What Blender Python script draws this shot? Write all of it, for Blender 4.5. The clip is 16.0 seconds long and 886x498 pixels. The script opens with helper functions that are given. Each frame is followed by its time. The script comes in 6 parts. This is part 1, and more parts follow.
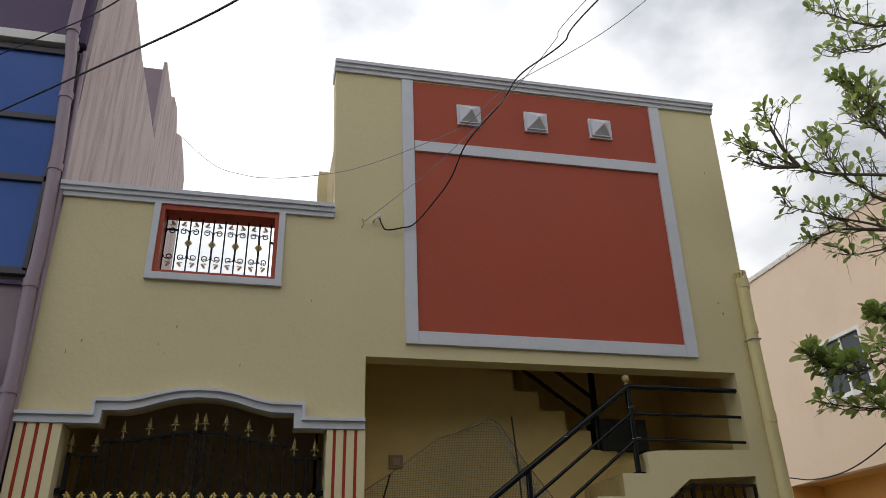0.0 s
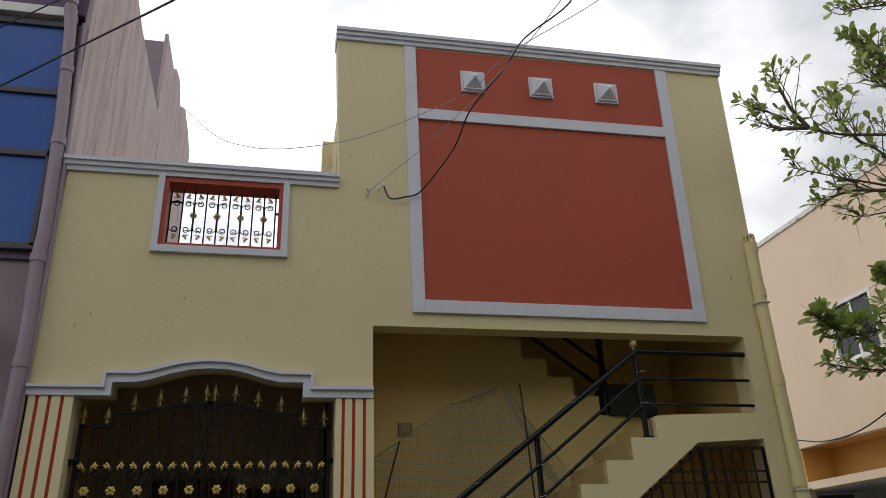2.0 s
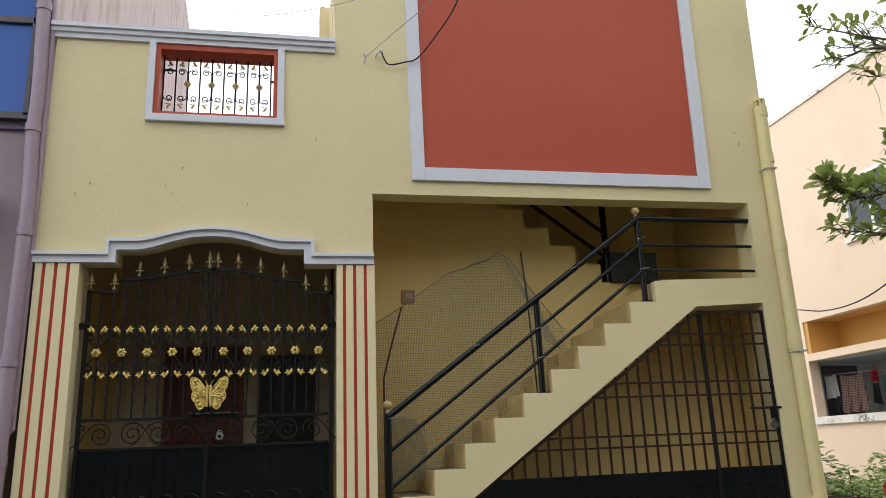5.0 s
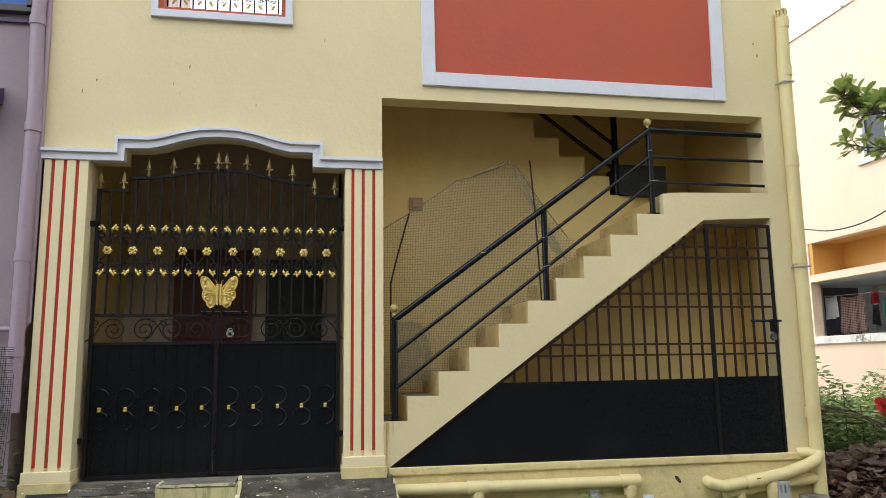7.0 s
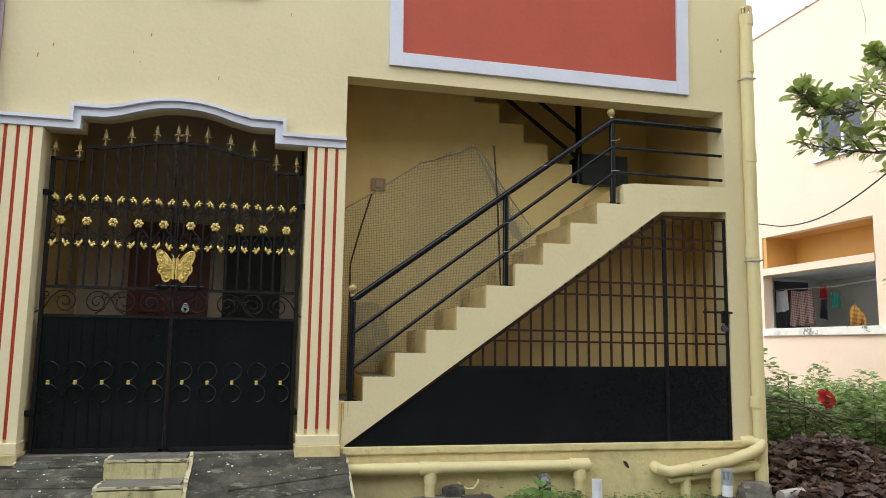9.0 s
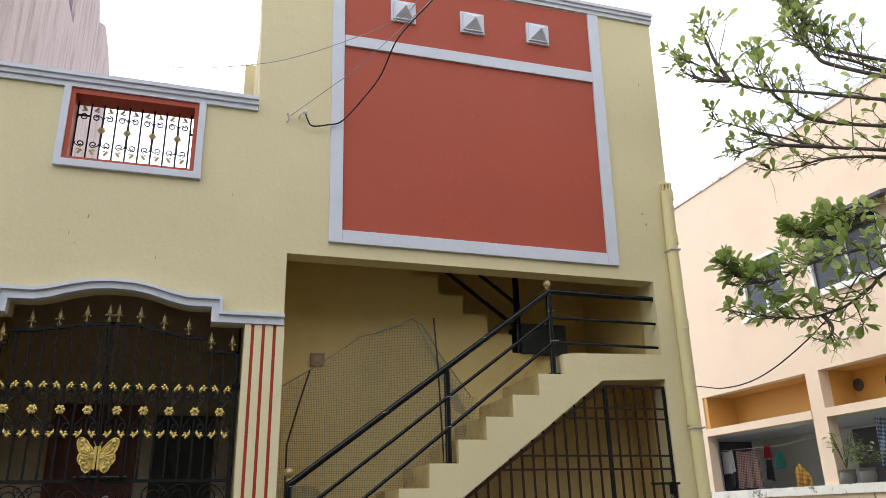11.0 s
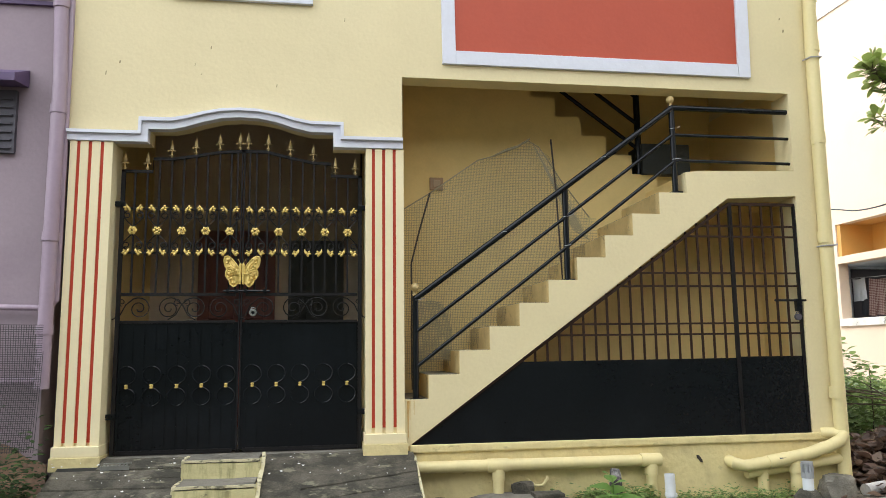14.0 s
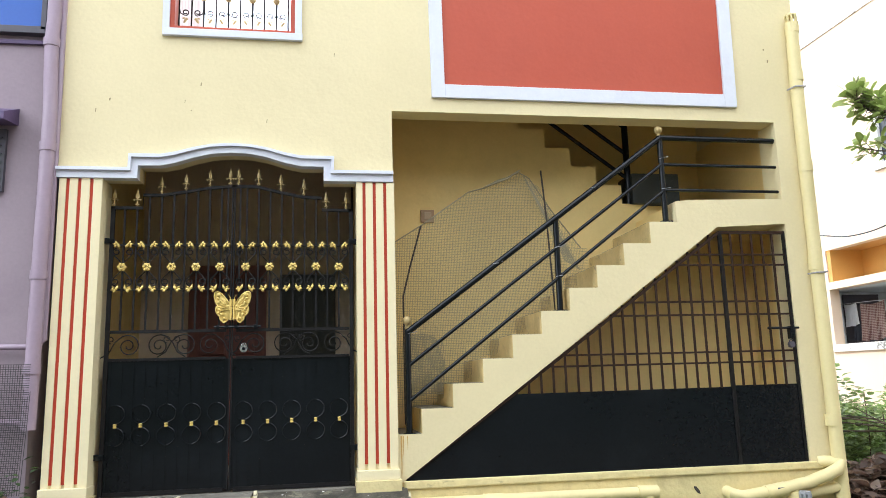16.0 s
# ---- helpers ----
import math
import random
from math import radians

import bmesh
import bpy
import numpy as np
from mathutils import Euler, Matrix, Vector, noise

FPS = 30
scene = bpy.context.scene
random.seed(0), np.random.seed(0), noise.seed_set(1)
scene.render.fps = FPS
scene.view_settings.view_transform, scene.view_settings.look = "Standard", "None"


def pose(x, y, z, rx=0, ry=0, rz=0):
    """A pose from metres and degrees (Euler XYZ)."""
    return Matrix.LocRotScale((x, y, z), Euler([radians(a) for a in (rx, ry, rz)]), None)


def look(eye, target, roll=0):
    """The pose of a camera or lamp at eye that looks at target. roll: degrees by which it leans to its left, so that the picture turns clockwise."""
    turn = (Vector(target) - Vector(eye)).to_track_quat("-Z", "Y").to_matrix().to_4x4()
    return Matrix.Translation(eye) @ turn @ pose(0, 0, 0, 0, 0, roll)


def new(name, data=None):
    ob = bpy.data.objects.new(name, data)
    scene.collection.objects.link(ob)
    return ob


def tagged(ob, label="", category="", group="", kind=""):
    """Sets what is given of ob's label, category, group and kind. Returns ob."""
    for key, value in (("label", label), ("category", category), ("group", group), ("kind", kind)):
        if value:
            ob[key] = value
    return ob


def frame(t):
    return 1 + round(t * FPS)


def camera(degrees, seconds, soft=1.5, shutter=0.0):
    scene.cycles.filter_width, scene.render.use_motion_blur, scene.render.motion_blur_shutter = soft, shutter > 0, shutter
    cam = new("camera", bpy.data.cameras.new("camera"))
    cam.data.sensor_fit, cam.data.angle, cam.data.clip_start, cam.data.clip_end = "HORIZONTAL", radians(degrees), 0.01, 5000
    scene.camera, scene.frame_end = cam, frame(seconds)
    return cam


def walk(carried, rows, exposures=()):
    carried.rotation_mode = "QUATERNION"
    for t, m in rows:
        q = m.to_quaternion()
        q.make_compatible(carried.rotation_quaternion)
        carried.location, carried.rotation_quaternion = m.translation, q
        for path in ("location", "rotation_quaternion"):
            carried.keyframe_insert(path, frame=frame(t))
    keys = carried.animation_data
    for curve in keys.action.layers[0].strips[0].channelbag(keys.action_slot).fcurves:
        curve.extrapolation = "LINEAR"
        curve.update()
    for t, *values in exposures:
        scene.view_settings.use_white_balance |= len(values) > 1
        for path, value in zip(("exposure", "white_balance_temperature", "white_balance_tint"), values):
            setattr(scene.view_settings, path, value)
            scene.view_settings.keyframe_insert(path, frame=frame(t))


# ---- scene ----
cam = camera(61.1, 16.0, soft=0.65)
PATH = [
    (0, (1.793, -6.146, 1.026), (2.219, -4.4, 1.904), -1.7),
    (0.5, (1.839, -6.155, 1.016), (2.267, -4.399, 1.872), -1.6),
    (1, (1.819, -6.137, 1.028), (2.234, -4.357, 1.841), -1.4),
    (1.5, (1.825, -6.142, 1.034), (2.228, -4.351, 1.827), -1.5),
    (2, (1.823, -6.124, 1.022), (2.232, -4.34, 1.828), -2.3),
    (2.5, (1.828, -6.109, 1.032), (2.21, -4.307, 1.811), -2.4),
    (3, (1.856, -6.1, 1.009), (2.225, -4.271, 1.728), -2.1),
    (3.5, (1.871, -6.081, 0.995), (2.216, -4.222, 1.646), -2.6),
    (4, (1.908, -6.078, 1.017), (2.257, -4.21, 1.643), -2.3),
    (4.5, (1.932, -6.07, 0.954), (2.265, -4.191, 1.552), -1.8),
    (5, (1.98, -6.064, 0.877), (2.355, -4.17, 1.4), -2.3),
    (5.2, (1.951, -6.054, 0.856), (2.326, -4.152, 1.347), -1.7),
    (7.3, (1.965, -6.056, 0.79), (2.328, -4.112, 1.09), -0.8),
    (7.5, (1.98, -6.066, 0.796), (2.367, -4.126, 1.092), -1.2),
    (8, (1.988, -6.08, 0.796), (2.343, -4.129, 1.049), -0.4),
    (8.2, (1.974, -6.068, 0.784), (2.343, -4.115, 1.009), -0.1),
    (10.3, (1.973, -6.069, 0.862), (2.548, -4.226, 1.385), -0.2),
    (10.5, (1.986, -6.064, 0.872), (2.566, -4.242, 1.461), -0.7),
    (11, (1.993, -6.08, 0.904), (2.575, -4.289, 1.578), -1.4),
    (11.5, (1.983, -6.08, 0.907), (2.524, -4.315, 1.677), -1.6),
    (12, (1.974, -6.099, 0.917), (2.456, -4.345, 1.75), -1.3),
    (12.5, (1.961, -6.111, 0.905), (2.394, -4.38, 1.807), -2.0),
    (13, (1.962, -6.09, 0.9), (2.319, -4.251, 1.599), -1.3),
    (13.5, (1.973, -6.11, 0.827), (2.292, -4.191, 1.29), -0.8),
    (14, (1.979, -6.062, 0.752), (2.282, -4.103, 1.018), -0.7),
    (14.5, (1.989, -6.046, 0.737), (2.312, -4.079, 0.896), -0.8),
    (15, (1.996, -6.034, 0.708), (2.316, -4.063, 0.837), -1.6),
    (15.5, (1.999, -6.046, 0.731), (2.288, -4.075, 0.915), -2.2),
    (16, (1.987, -6.05, 0.769), (2.31, -4.107, 1.115), -1.6),
]
walk(cam, [(t, look(eye, target, roll)) for t, eye, target, roll in PATH], [(0.0, -0.67, 6450, 10), (2.5, -0.69, 6450, 10), (3.0, -0.59, 6450, 10), (3.5, -0.11, 6450, 10), (4.0, -0.03, 6450, 10), (4.5, 0.13, 6400, 10), (5.0, 0.31, 6350, 10), (7.5, 0.75, 6250, 9.5), (10.5, 0.65, 6100, 11), (11.0, 0.35, 6150, 11), (11.5, 0.2, 6200, 10), (12.5, -0.88, 6300, 10), (13.5, 0.44, 6350, 10), (14.5, 1.26, 6050, 9.8), (15.0, 1.32, 6000, 9.8), (16.0, 1.36, 5950, 9.8)])

# ---- light ----
SUN_DIR = Vector((-0.55, 0.44, 0.72)).normalized()
world = bpy.data.worlds.new("overcast_sky")
scene.world = world
world.use_nodes = True
wn, wl = world.node_tree.nodes, world.node_tree.links
wn.clear()
w_out = wn.new("ShaderNodeOutputWorld")
w_bg = wn.new("ShaderNodeBackground")
w_bg.inputs["Strength"].default_value = 1.0
sky = wn.new("ShaderNodeTexSky")
sky.sky_type, sky.sun_disc = "NISHITA", False
sky.sun_elevation, sky.sun_rotation = radians(46), radians(-51)
w_dim = wn.new("ShaderNodeVectorMath")
w_dim.operation = "SCALE"
w_dim.inputs["Scale"].default_value = 0.10
w_tc = wn.new("ShaderNodeTexCoord")
w_map = wn.new("ShaderNodeMapping")
w_map.inputs["Scale"].default_value = (1.0, 1.0, 1.5)
w_map.inputs["Location"].default_value = (0.35, 0.2, 0.4)
w_noise = wn.new("ShaderNodeTexNoise")
w_noise.inputs["Scale"].default_value = 2.3
w_noise.inputs["Detail"].default_value = 7.0
w_noise.inputs["Roughness"].default_value = 0.52
w_ramp = wn.new("ShaderNodeValToRGB")
w_ramp.color_ramp.elements[0].position = 0.38
w_ramp.color_ramp.elements[0].color = (0.72, 0.76, 0.83, 1)
w_ramp.color_ramp.elements[1].position = 0.54
w_ramp.color_ramp.elements[1].color = (1.55, 1.56, 1.58, 1)
w_gap = wn.new("ShaderNodeValToRGB")
w_gap.color_ramp.elements[0].position = 0.26
w_gap.color_ramp.elements[0].color = (0.55, 0.55, 0.55, 1)
w_gap.color_ramp.elements[1].position = 0.36
w_gap.color_ramp.elements[1].color = (1, 1, 1, 1)
w_mix = wn.new("ShaderNodeMix")
w_mix.data_type = "RGBA"
wl.new(w_tc.outputs["Generated"], w_map.inputs["Vector"])
wl.new(w_map.outputs["Vector"], w_noise.inputs["Vector"])
wl.new(w_noise.outputs["Fac"], w_ramp.inputs["Fac"])
wl.new(w_noise.outputs["Fac"], w_gap.inputs["Fac"])
wl.new(sky.outputs["Color"], w_dim.inputs[0])
wl.new(w_gap.outputs["Color"], w_mix.inputs["Factor"])
wl.new(w_dim.outputs["Vector"], w_mix.inputs["A"])
wl.new(w_ramp.outputs["Color"], w_mix.inputs["B"])
# the cloud layer is brighter round the veiled sun, high behind the house
w_dot = wn.new("ShaderNodeVectorMath")
w_dot.operation = "DOT_PRODUCT"
w_dot.inputs[1].default_value = SUN_DIR
w_glow = wn.new("ShaderNodeMapRange")
w_glow.interpolation_type = "SMOOTHSTEP"
w_glow.inputs["From Min"].default_value, w_glow.inputs["From Max"].default_value = -0.35, 0.95
w_glow.inputs["To Min"].default_value, w_glow.inputs["To Max"].default_value = 0.78, 1.30
w_lit = wn.new("ShaderNodeVectorMath")
w_lit.operation = "SCALE"
wl.new(w_tc.outputs["Generated"], w_dot.inputs[0])
wl.new(w_dot.outputs["Value"], w_glow.inputs["Value"])
wl.new(w_mix.outputs["Result"], w_lit.inputs[0])
wl.new(w_glow.outputs["Result"], w_lit.inputs["Scale"])
wl.new(w_lit.outputs["Vector"], w_bg.inputs["Color"])
wl.new(w_bg.outputs["Background"], w_out.inputs["Surface"])

sun_data = bpy.data.lights.new("sun", "SUN")
sun_data.energy, sun_data.angle, sun_data.color = 0.9, radians(18), (1.0, 0.95, 0.87)
sun = new("sun", sun_data)
sun.matrix_world = look(SUN_DIR * 30, (0, 0, 0))

# ---- materials ----


def material(name, color, rough=0.7, metal=0.0, grain=40.0, vary=0.08, stain=0.0, stain_color=(0.1, 0.09, 0.08), stain_scale=1.5,
             bump=0.15, bump_scale=60.0, per_piece=0.0, streak=0.0, spec=0.5, edge=(0.48, 0.72), fleck=0.0, fleck_color=(0.3, 0.3, 0.27), fleck_scale=12.0, fleck_edge=(0.58, 0.66)):
    """Paint, plaster, metal or stone: fine grain, broad tone changes, stains and relief."""
    m = bpy.data.materials.new(name)
    m.use_nodes = True
    n, l = m.node_tree.nodes, m.node_tree.links
    b = n["Principled BSDF"]
    b.inputs["Roughness"].default_value, b.inputs["Metallic"].default_value = rough, metal
    b.inputs["Specular IOR Level"].default_value = spec
    geo = n.new("ShaderNodeNewGeometry")
    src = geo.outputs["Position"]

    def noise_tex(scale, detail, squash=None):
        t = n.new("ShaderNodeTexNoise")
        t.inputs["Scale"].default_value, t.inputs["Detail"].default_value = scale, detail
        t.inputs["Roughness"].default_value = 0.5 if detail < 5 else 0.66
        if squash:
            mp = n.new("ShaderNodeMapping")
            mp.inputs["Scale"].default_value = squash
            l.new(src, mp.inputs["Vector"])
            l.new(mp.outputs["Vector"], t.inputs["Vector"])
        else:
            l.new(src, t.inputs["Vector"])
        return t.outputs["Fac"]

    def math_node(op, a, c):
        k = n.new("ShaderNodeMath")
        k.operation = op
        for i, v in enumerate((a, c)):
            if isinstance(v, (int, float)):
                k.inputs[i].default_value = v
            else:
                l.new(v, k.inputs[i])
        return k.outputs[0]

    fine = noise_tex(grain, 3.0)
    broad = noise_tex(0.9, 4.0)
    both = math_node("ADD", math_node("MULTIPLY", fine, 0.5), math_node("MULTIPLY", broad, 0.5))
    if per_piece:
        info = n.new("ShaderNodeObjectInfo")
        isle = n.new("ShaderNodeNewGeometry")
        rnd = math_node("FRACT", math_node("ADD", info.outputs["Random"], isle.outputs["Random Per Island"]), 0)
        both = math_node("ADD", both, math_node("MULTIPLY", math_node("SUBTRACT", rnd, 0.5), per_piece / max(vary, 0.01) * 0.5))
    gain = math_node("ADD", math_node("MULTIPLY", math_node("SUBTRACT", both, 0.5), vary * 4), 1.0)
    col = n.new("ShaderNodeVectorMath")
    col.operation = "SCALE"
    col.inputs[0].default_value = color
    l.new(gain, col.inputs["Scale"])
    result = col.outputs["Vector"]
    if stain:
        squash = (stain_scale * 3, stain_scale * 3, stain_scale * 0.35) if streak else (stain_scale,) * 3
        s = noise_tex(1.0, 6.0, squash)
        ramp = n.new("ShaderNodeMapRange")
        ramp.inputs["From Min"].default_value, ramp.inputs["From Max"].default_value = edge
        ramp.inputs["To Max"].default_value = stain
        l.new(s, ramp.inputs["Value"])
        mix = n.new("ShaderNodeMix")
        mix.data_type = "RGBA"
        l.new(ramp.outputs["Result"], mix.inputs["Factor"])
        l.new(result, mix.inputs["A"])
        mix.inputs["B"].default_value = (*stain_color, 1)
        result = mix.outputs["Result"]
    if fleck:
        f = noise_tex(1.0, 8.0, (fleck_scale * 0.5, fleck_scale, fleck_scale))
        framp = n.new("ShaderNodeMapRange")
        framp.inputs["From Min"].default_value, framp.inputs["From Max"].default_value = fleck_edge
        framp.inputs["To Max"].default_value = fleck
        l.new(f, framp.inputs["Value"])
        fmix = n.new("ShaderNodeMix")
        fmix.data_type = "RGBA"
        l.new(framp.outputs["Result"], fmix.inputs["Factor"])
        l.new(result, fmix.inputs["A"])
        fmix.inputs["B"].default_value = (*fleck_color, 1)
        result = fmix.outputs["Result"]
    l.new(result, b.inputs["Base Color"])
    l.new(math_node("ADD", math_node("MULTIPLY", math_node("SUBTRACT", broad, 0.5), 0.25), rough), b.inputs["Roughness"])
    if bump:
        bp = n.new("ShaderNodeBump")
        bp.inputs["Strength"].default_value, bp.inputs["Distance"].default_value = bump, 0.01
        h = math_node("ADD", noise_tex(bump_scale, 4.0), math_node("MULTIPLY", noise_tex(6.0, 2.0), 2.0))
        l.new(h, bp.inputs["Height"])
        l.new(bp.outputs["Normal"], b.inputs["Normal"])
    return m


YELLOW = material("yellow_wall_paint", (0.72, 0.625, 0.365), 0.62, vary=0.05, stain=0.16, stain_color=(0.5, 0.42, 0.22), stain_scale=0.8, bump=0.22, bump_scale=30)
YELLOW_SHAFT = material("stairwell_wall_paint", (0.78, 0.59, 0.235), 0.7, vary=0.05, stain=0.3, stain_color=(0.40, 0.29, 0.12), stain_scale=1.2, bump=0.2, bump_scale=30)
RISER = material("scuffed_yellow_riser_paint", (0.62, 0.47, 0.20), 0.75, vary=0.1, stain=0.5, stain_color=(0.38, 0.28, 0.12), stain_scale=4, edge=(0.44, 0.62), bump=0.3, fleck=0.7, fleck_color=(0.13, 0.11, 0.07), fleck_scale=9, fleck_edge=(0.6, 0.68))
TREAD_DIRT = material("dirty_stair_tread", (0.17, 0.15, 0.10), 0.9, vary=0.3, stain=0.7, stain_color=(0.05, 0.045, 0.035), stain_scale=9, bump=0.5)
CREAM = material("cream_pillar_paint", (0.80, 0.70, 0.43), 0.6, vary=0.04, stain=0.15, stain_color=(0.55, 0.47, 0.3), stain_scale=2, bump=0.12)
RED = material("terracotta_red_paint", (0.44, 0.080, 0.040), 0.6, vary=0.05, stain=0.25, stain_color=(0.31, 0.05, 0.026), stain_scale=1.0, bump=0.12, bump_scale=25, spec=0.38)
STRIPE = material("red_stripe_paint", (0.44, 0.055, 0.025), 0.65, vary=0.05, bump=0.1, spec=0.25)
TRIM = material("pale_blue_white_trim_paint", (0.66, 0.68, 0.74), 0.55, vary=0.04, stain=0.18, stain_color=(0.42, 0.42, 0.42), stain_scale=3, bump=0.12, bump_scale=30)
BLACK = material("black_enamel_paint", (0.0065, 0.008, 0.0095), 0.17, vary=0.25, stain=0.5, stain_color=(0.014, 0.017, 0.020), stain_scale=1.3, edge=(0.48, 0.72), bump=0.05, bump_scale=4, spec=0.26)
BAR_BLACK = material("dull_black_bar_paint", (0.011, 0.010, 0.010), 0.5, vary=0.15, bump=0, spec=0.2)
BROWN_BAR = material("dark_brown_grille_paint", (0.030, 0.014, 0.008), 0.5, vary=0.15, bump=0, spec=0.2)
GOLD = material("gold_paint", (0.70, 0.52, 0.15), 0.38, metal=0.35, vary=0.12, bump=0.2, bump_scale=120)
GOLD_DULL = material("weathered_gold_paint", (0.50, 0.38, 0.17), 0.5, metal=0.15, vary=0.2, bump=0.2, bump_scale=120)
STEEL = material("padlock_steel", (0.55, 0.55, 0.53), 0.3, metal=0.9, vary=0.1, bump=0.05)
PIPE_Y = material("yellow_painted_pipe", (0.70, 0.60, 0.30), 0.45, vary=0.05, stain=0.25, stain_color=(0.42, 0.38, 0.22), stain_scale=2, streak=1, bump=0.06)
PLINTH = material("yellow_plinth_paint", (0.70, 0.59, 0.29), 0.65, vary=0.08, stain=0.5, stain_color=(0.44, 0.35, 0.17), stain_scale=5, edge=(0.5, 0.66), bump=0.8, bump_scale=22, fleck=0.5, fleck_color=(0.30, 0.25, 0.13), fleck_scale=14, fleck_edge=(0.62, 0.68))
CONCRETE = material("weathered_ramp_concrete", (0.104, 0.094, 0.072), 0.95, vary=0.6, grain=100, stain=0.85, stain_color=(0.040, 0.038, 0.029), stain_scale=5, edge=(0.42, 0.60), per_piece=0.14, spec=0.25, bump=0.8, bump_scale=70, fleck=0.75, fleck_color=(0.24, 0.225, 0.155), fleck_scale=11, fleck_edge=(0.57, 0.64))
CONCRETE_L = material("light_grey_concrete", (0.185, 0.172, 0.140), 0.95, vary=0.4, grain=80, stain=0.7, stain_color=(0.095, 0.088, 0.07), stain_scale=5, edge=(0.46, 0.64), spec=0.25, bump=0.8, bump_scale=55, fleck=0.6, fleck_color=(0.33, 0.31, 0.25), fleck_scale=14, fleck_edge=(0.60, 0.66))
DIRT = material("black_groove_dirt", (0.018, 0.018, 0.015), 0.95, vary=0.3)
STEP_PAINT = material("worn_yellow_step_paint", (0.54, 0.49, 0.25), 0.8, vary=0.12, stain=0.75, stain_color=(0.24, 0.22, 0.10), stain_scale=5, streak=1, edge=(0.5, 0.64), bump=0.5, bump_scale=45, fleck=0.8, fleck_color=(0.07, 0.065, 0.045), fleck_scale=11, fleck_edge=(0.61, 0.67))
NOSING = material("chipped_cream_edge_paint", (0.56, 0.51, 0.32), 0.8, vary=0.15, bump=0.6, bump_scale=50, fleck=0.9, fleck_color=(0.12, 0.11, 0.07), fleck_scale=16, fleck_edge=(0.54, 0.60))
PURPLE = material("mauve_wall_paint", (0.315, 0.248, 0.278), 0.75, vary=0.07, stain=0.35, stain_color=(0.22, 0.16, 0.2), stain_scale=1.5, bump=0.3, bump_scale=30)
PINKWALL = material("streaked_pink_plaster", (0.58, 0.48, 0.48), 0.8, vary=0.08, stain=0.65, stain_color=(0.31, 0.21, 0.19), stain_scale=2.6, streak=1, edge=(0.46, 0.66), bump=0.3, bump_scale=20)
COPING = material("stained_white_coping", (0.74, 0.72, 0.67), 0.7, vary=0.06, stain=0.5, stain_color=(0.40, 0.37, 0.30), stain_scale=3, bump=0.3, fleck=0.85, fleck_color=(0.06, 0.055, 0.045), fleck_scale=3.5, fleck_edge=(0.58, 0.63))
PURPLE_DARK = material("dark_purple_paint", (0.10, 0.065, 0.14), 0.6, vary=0.08, bump=0.2)
MAUVE_PIPE = material("mauve_painted_pipe", (0.33, 0.25, 0.31), 0.5, vary=0.08, stain=0.4, stain_color=(0.5, 0.44, 0.47), stain_scale=2, streak=1, bump=0.1)
BLUE_GLASS = material("blue_mirror_glass", (0.045, 0.12, 0.42), 0.2, metal=0.0, vary=0.05, bump=0.0, spec=0.3)
GREY_FRAME = material("grey_window_frame", (0.07, 0.065, 0.08), 0.5, vary=0.1, bump=0.05)
PEACH = material("peach_wall_paint", (0.78, 0.61, 0.46), 0.75, vary=0.03, stain=0.25, stain_color=(0.58, 0.42, 0.28), stain_scale=0.7, bump=0.15, bump_scale=20)
ORANGE = material("ochre_orange_paint", (0.62, 0.33, 0.08), 0.7, vary=0.06, stain=0.25, stain_color=(0.45, 0.22, 0.05), stain_scale=1.2, bump=0.15)
WHITE = material("white_paint", (0.78, 0.77, 0.74), 0.6, vary=0.04, stain=0.3, stain_color=(0.4, 0.38, 0.34), stain_scale=2.5, bump=0.1)
GREYWALL = material("grey_verandah_wall", (0.66, 0.69, 0.71), 0.75, vary=0.05, stain=0.2, stain_color=(0.3, 0.32, 0.33), bump=0.1)
DARKROOM = material("dim_interior_brown", (0.70, 0.59, 0.46), 0.8, vary=0.08, bump=0.1)
# Unseen floor surface, made pale to bounce light up into the porch.
BOUNCE_FLOOR = material("unseen_pale_bounce_floor", (0.52, 0.50, 0.44), 0.4, vary=0.06, stain=0.2, stain_color=(0.3, 0.28, 0.24), stain_scale=3)
EARTH = material("damp_earth", (0.115, 0.092, 0.066), 0.95, vary=0.5, grain=60, stain=0.9, stain_color=(0.03, 0.025, 0.018), stain_scale=9, edge=(0.44, 0.56), bump=1.0, bump_scale=60, fleck=0.6, fleck_color=(0.20, 0.17, 0.13), fleck_scale=22)
WIRE = material("black_cable", (0.012, 0.012, 0.013), 0.5, vary=0.1, bump=0)
WIRE_W = material("pale_grey_wire", (0.35, 0.35, 0.36), 0.6, vary=0.1, bump=0)
PVC = material("white_pvc", (0.72, 0.74, 0.76), 0.35, vary=0.05, stain=0.3, stain_color=(0.4, 0.4, 0.38), stain_scale=6, bump=0.03)

# ---- building helpers ----
BASE = {}


def thing(name, loc, label, category, group="", kind=""):
    ob = new(name)
    ob.location = loc
    ob.empty_display_size = 0.1
    BASE[ob] = Vector(loc)
    return tagged(ob, label, category, group, kind)


def finish(bm, mat, name, smooth=False):
    bmesh.ops.recalc_face_normals(bm, faces=bm.faces[:])
    me = bpy.data.meshes.new(name)
    bm.to_mesh(me)
    bm.free()
    for m in (mat if isinstance(mat, (list, tuple)) else [mat]):
        me.materials.append(m)
    if smooth:
        me.polygons.foreach_set("use_smooth", [True] * len(me.polygons))
        me.set_sharp_from_angle(angle=radians(40))
    return me


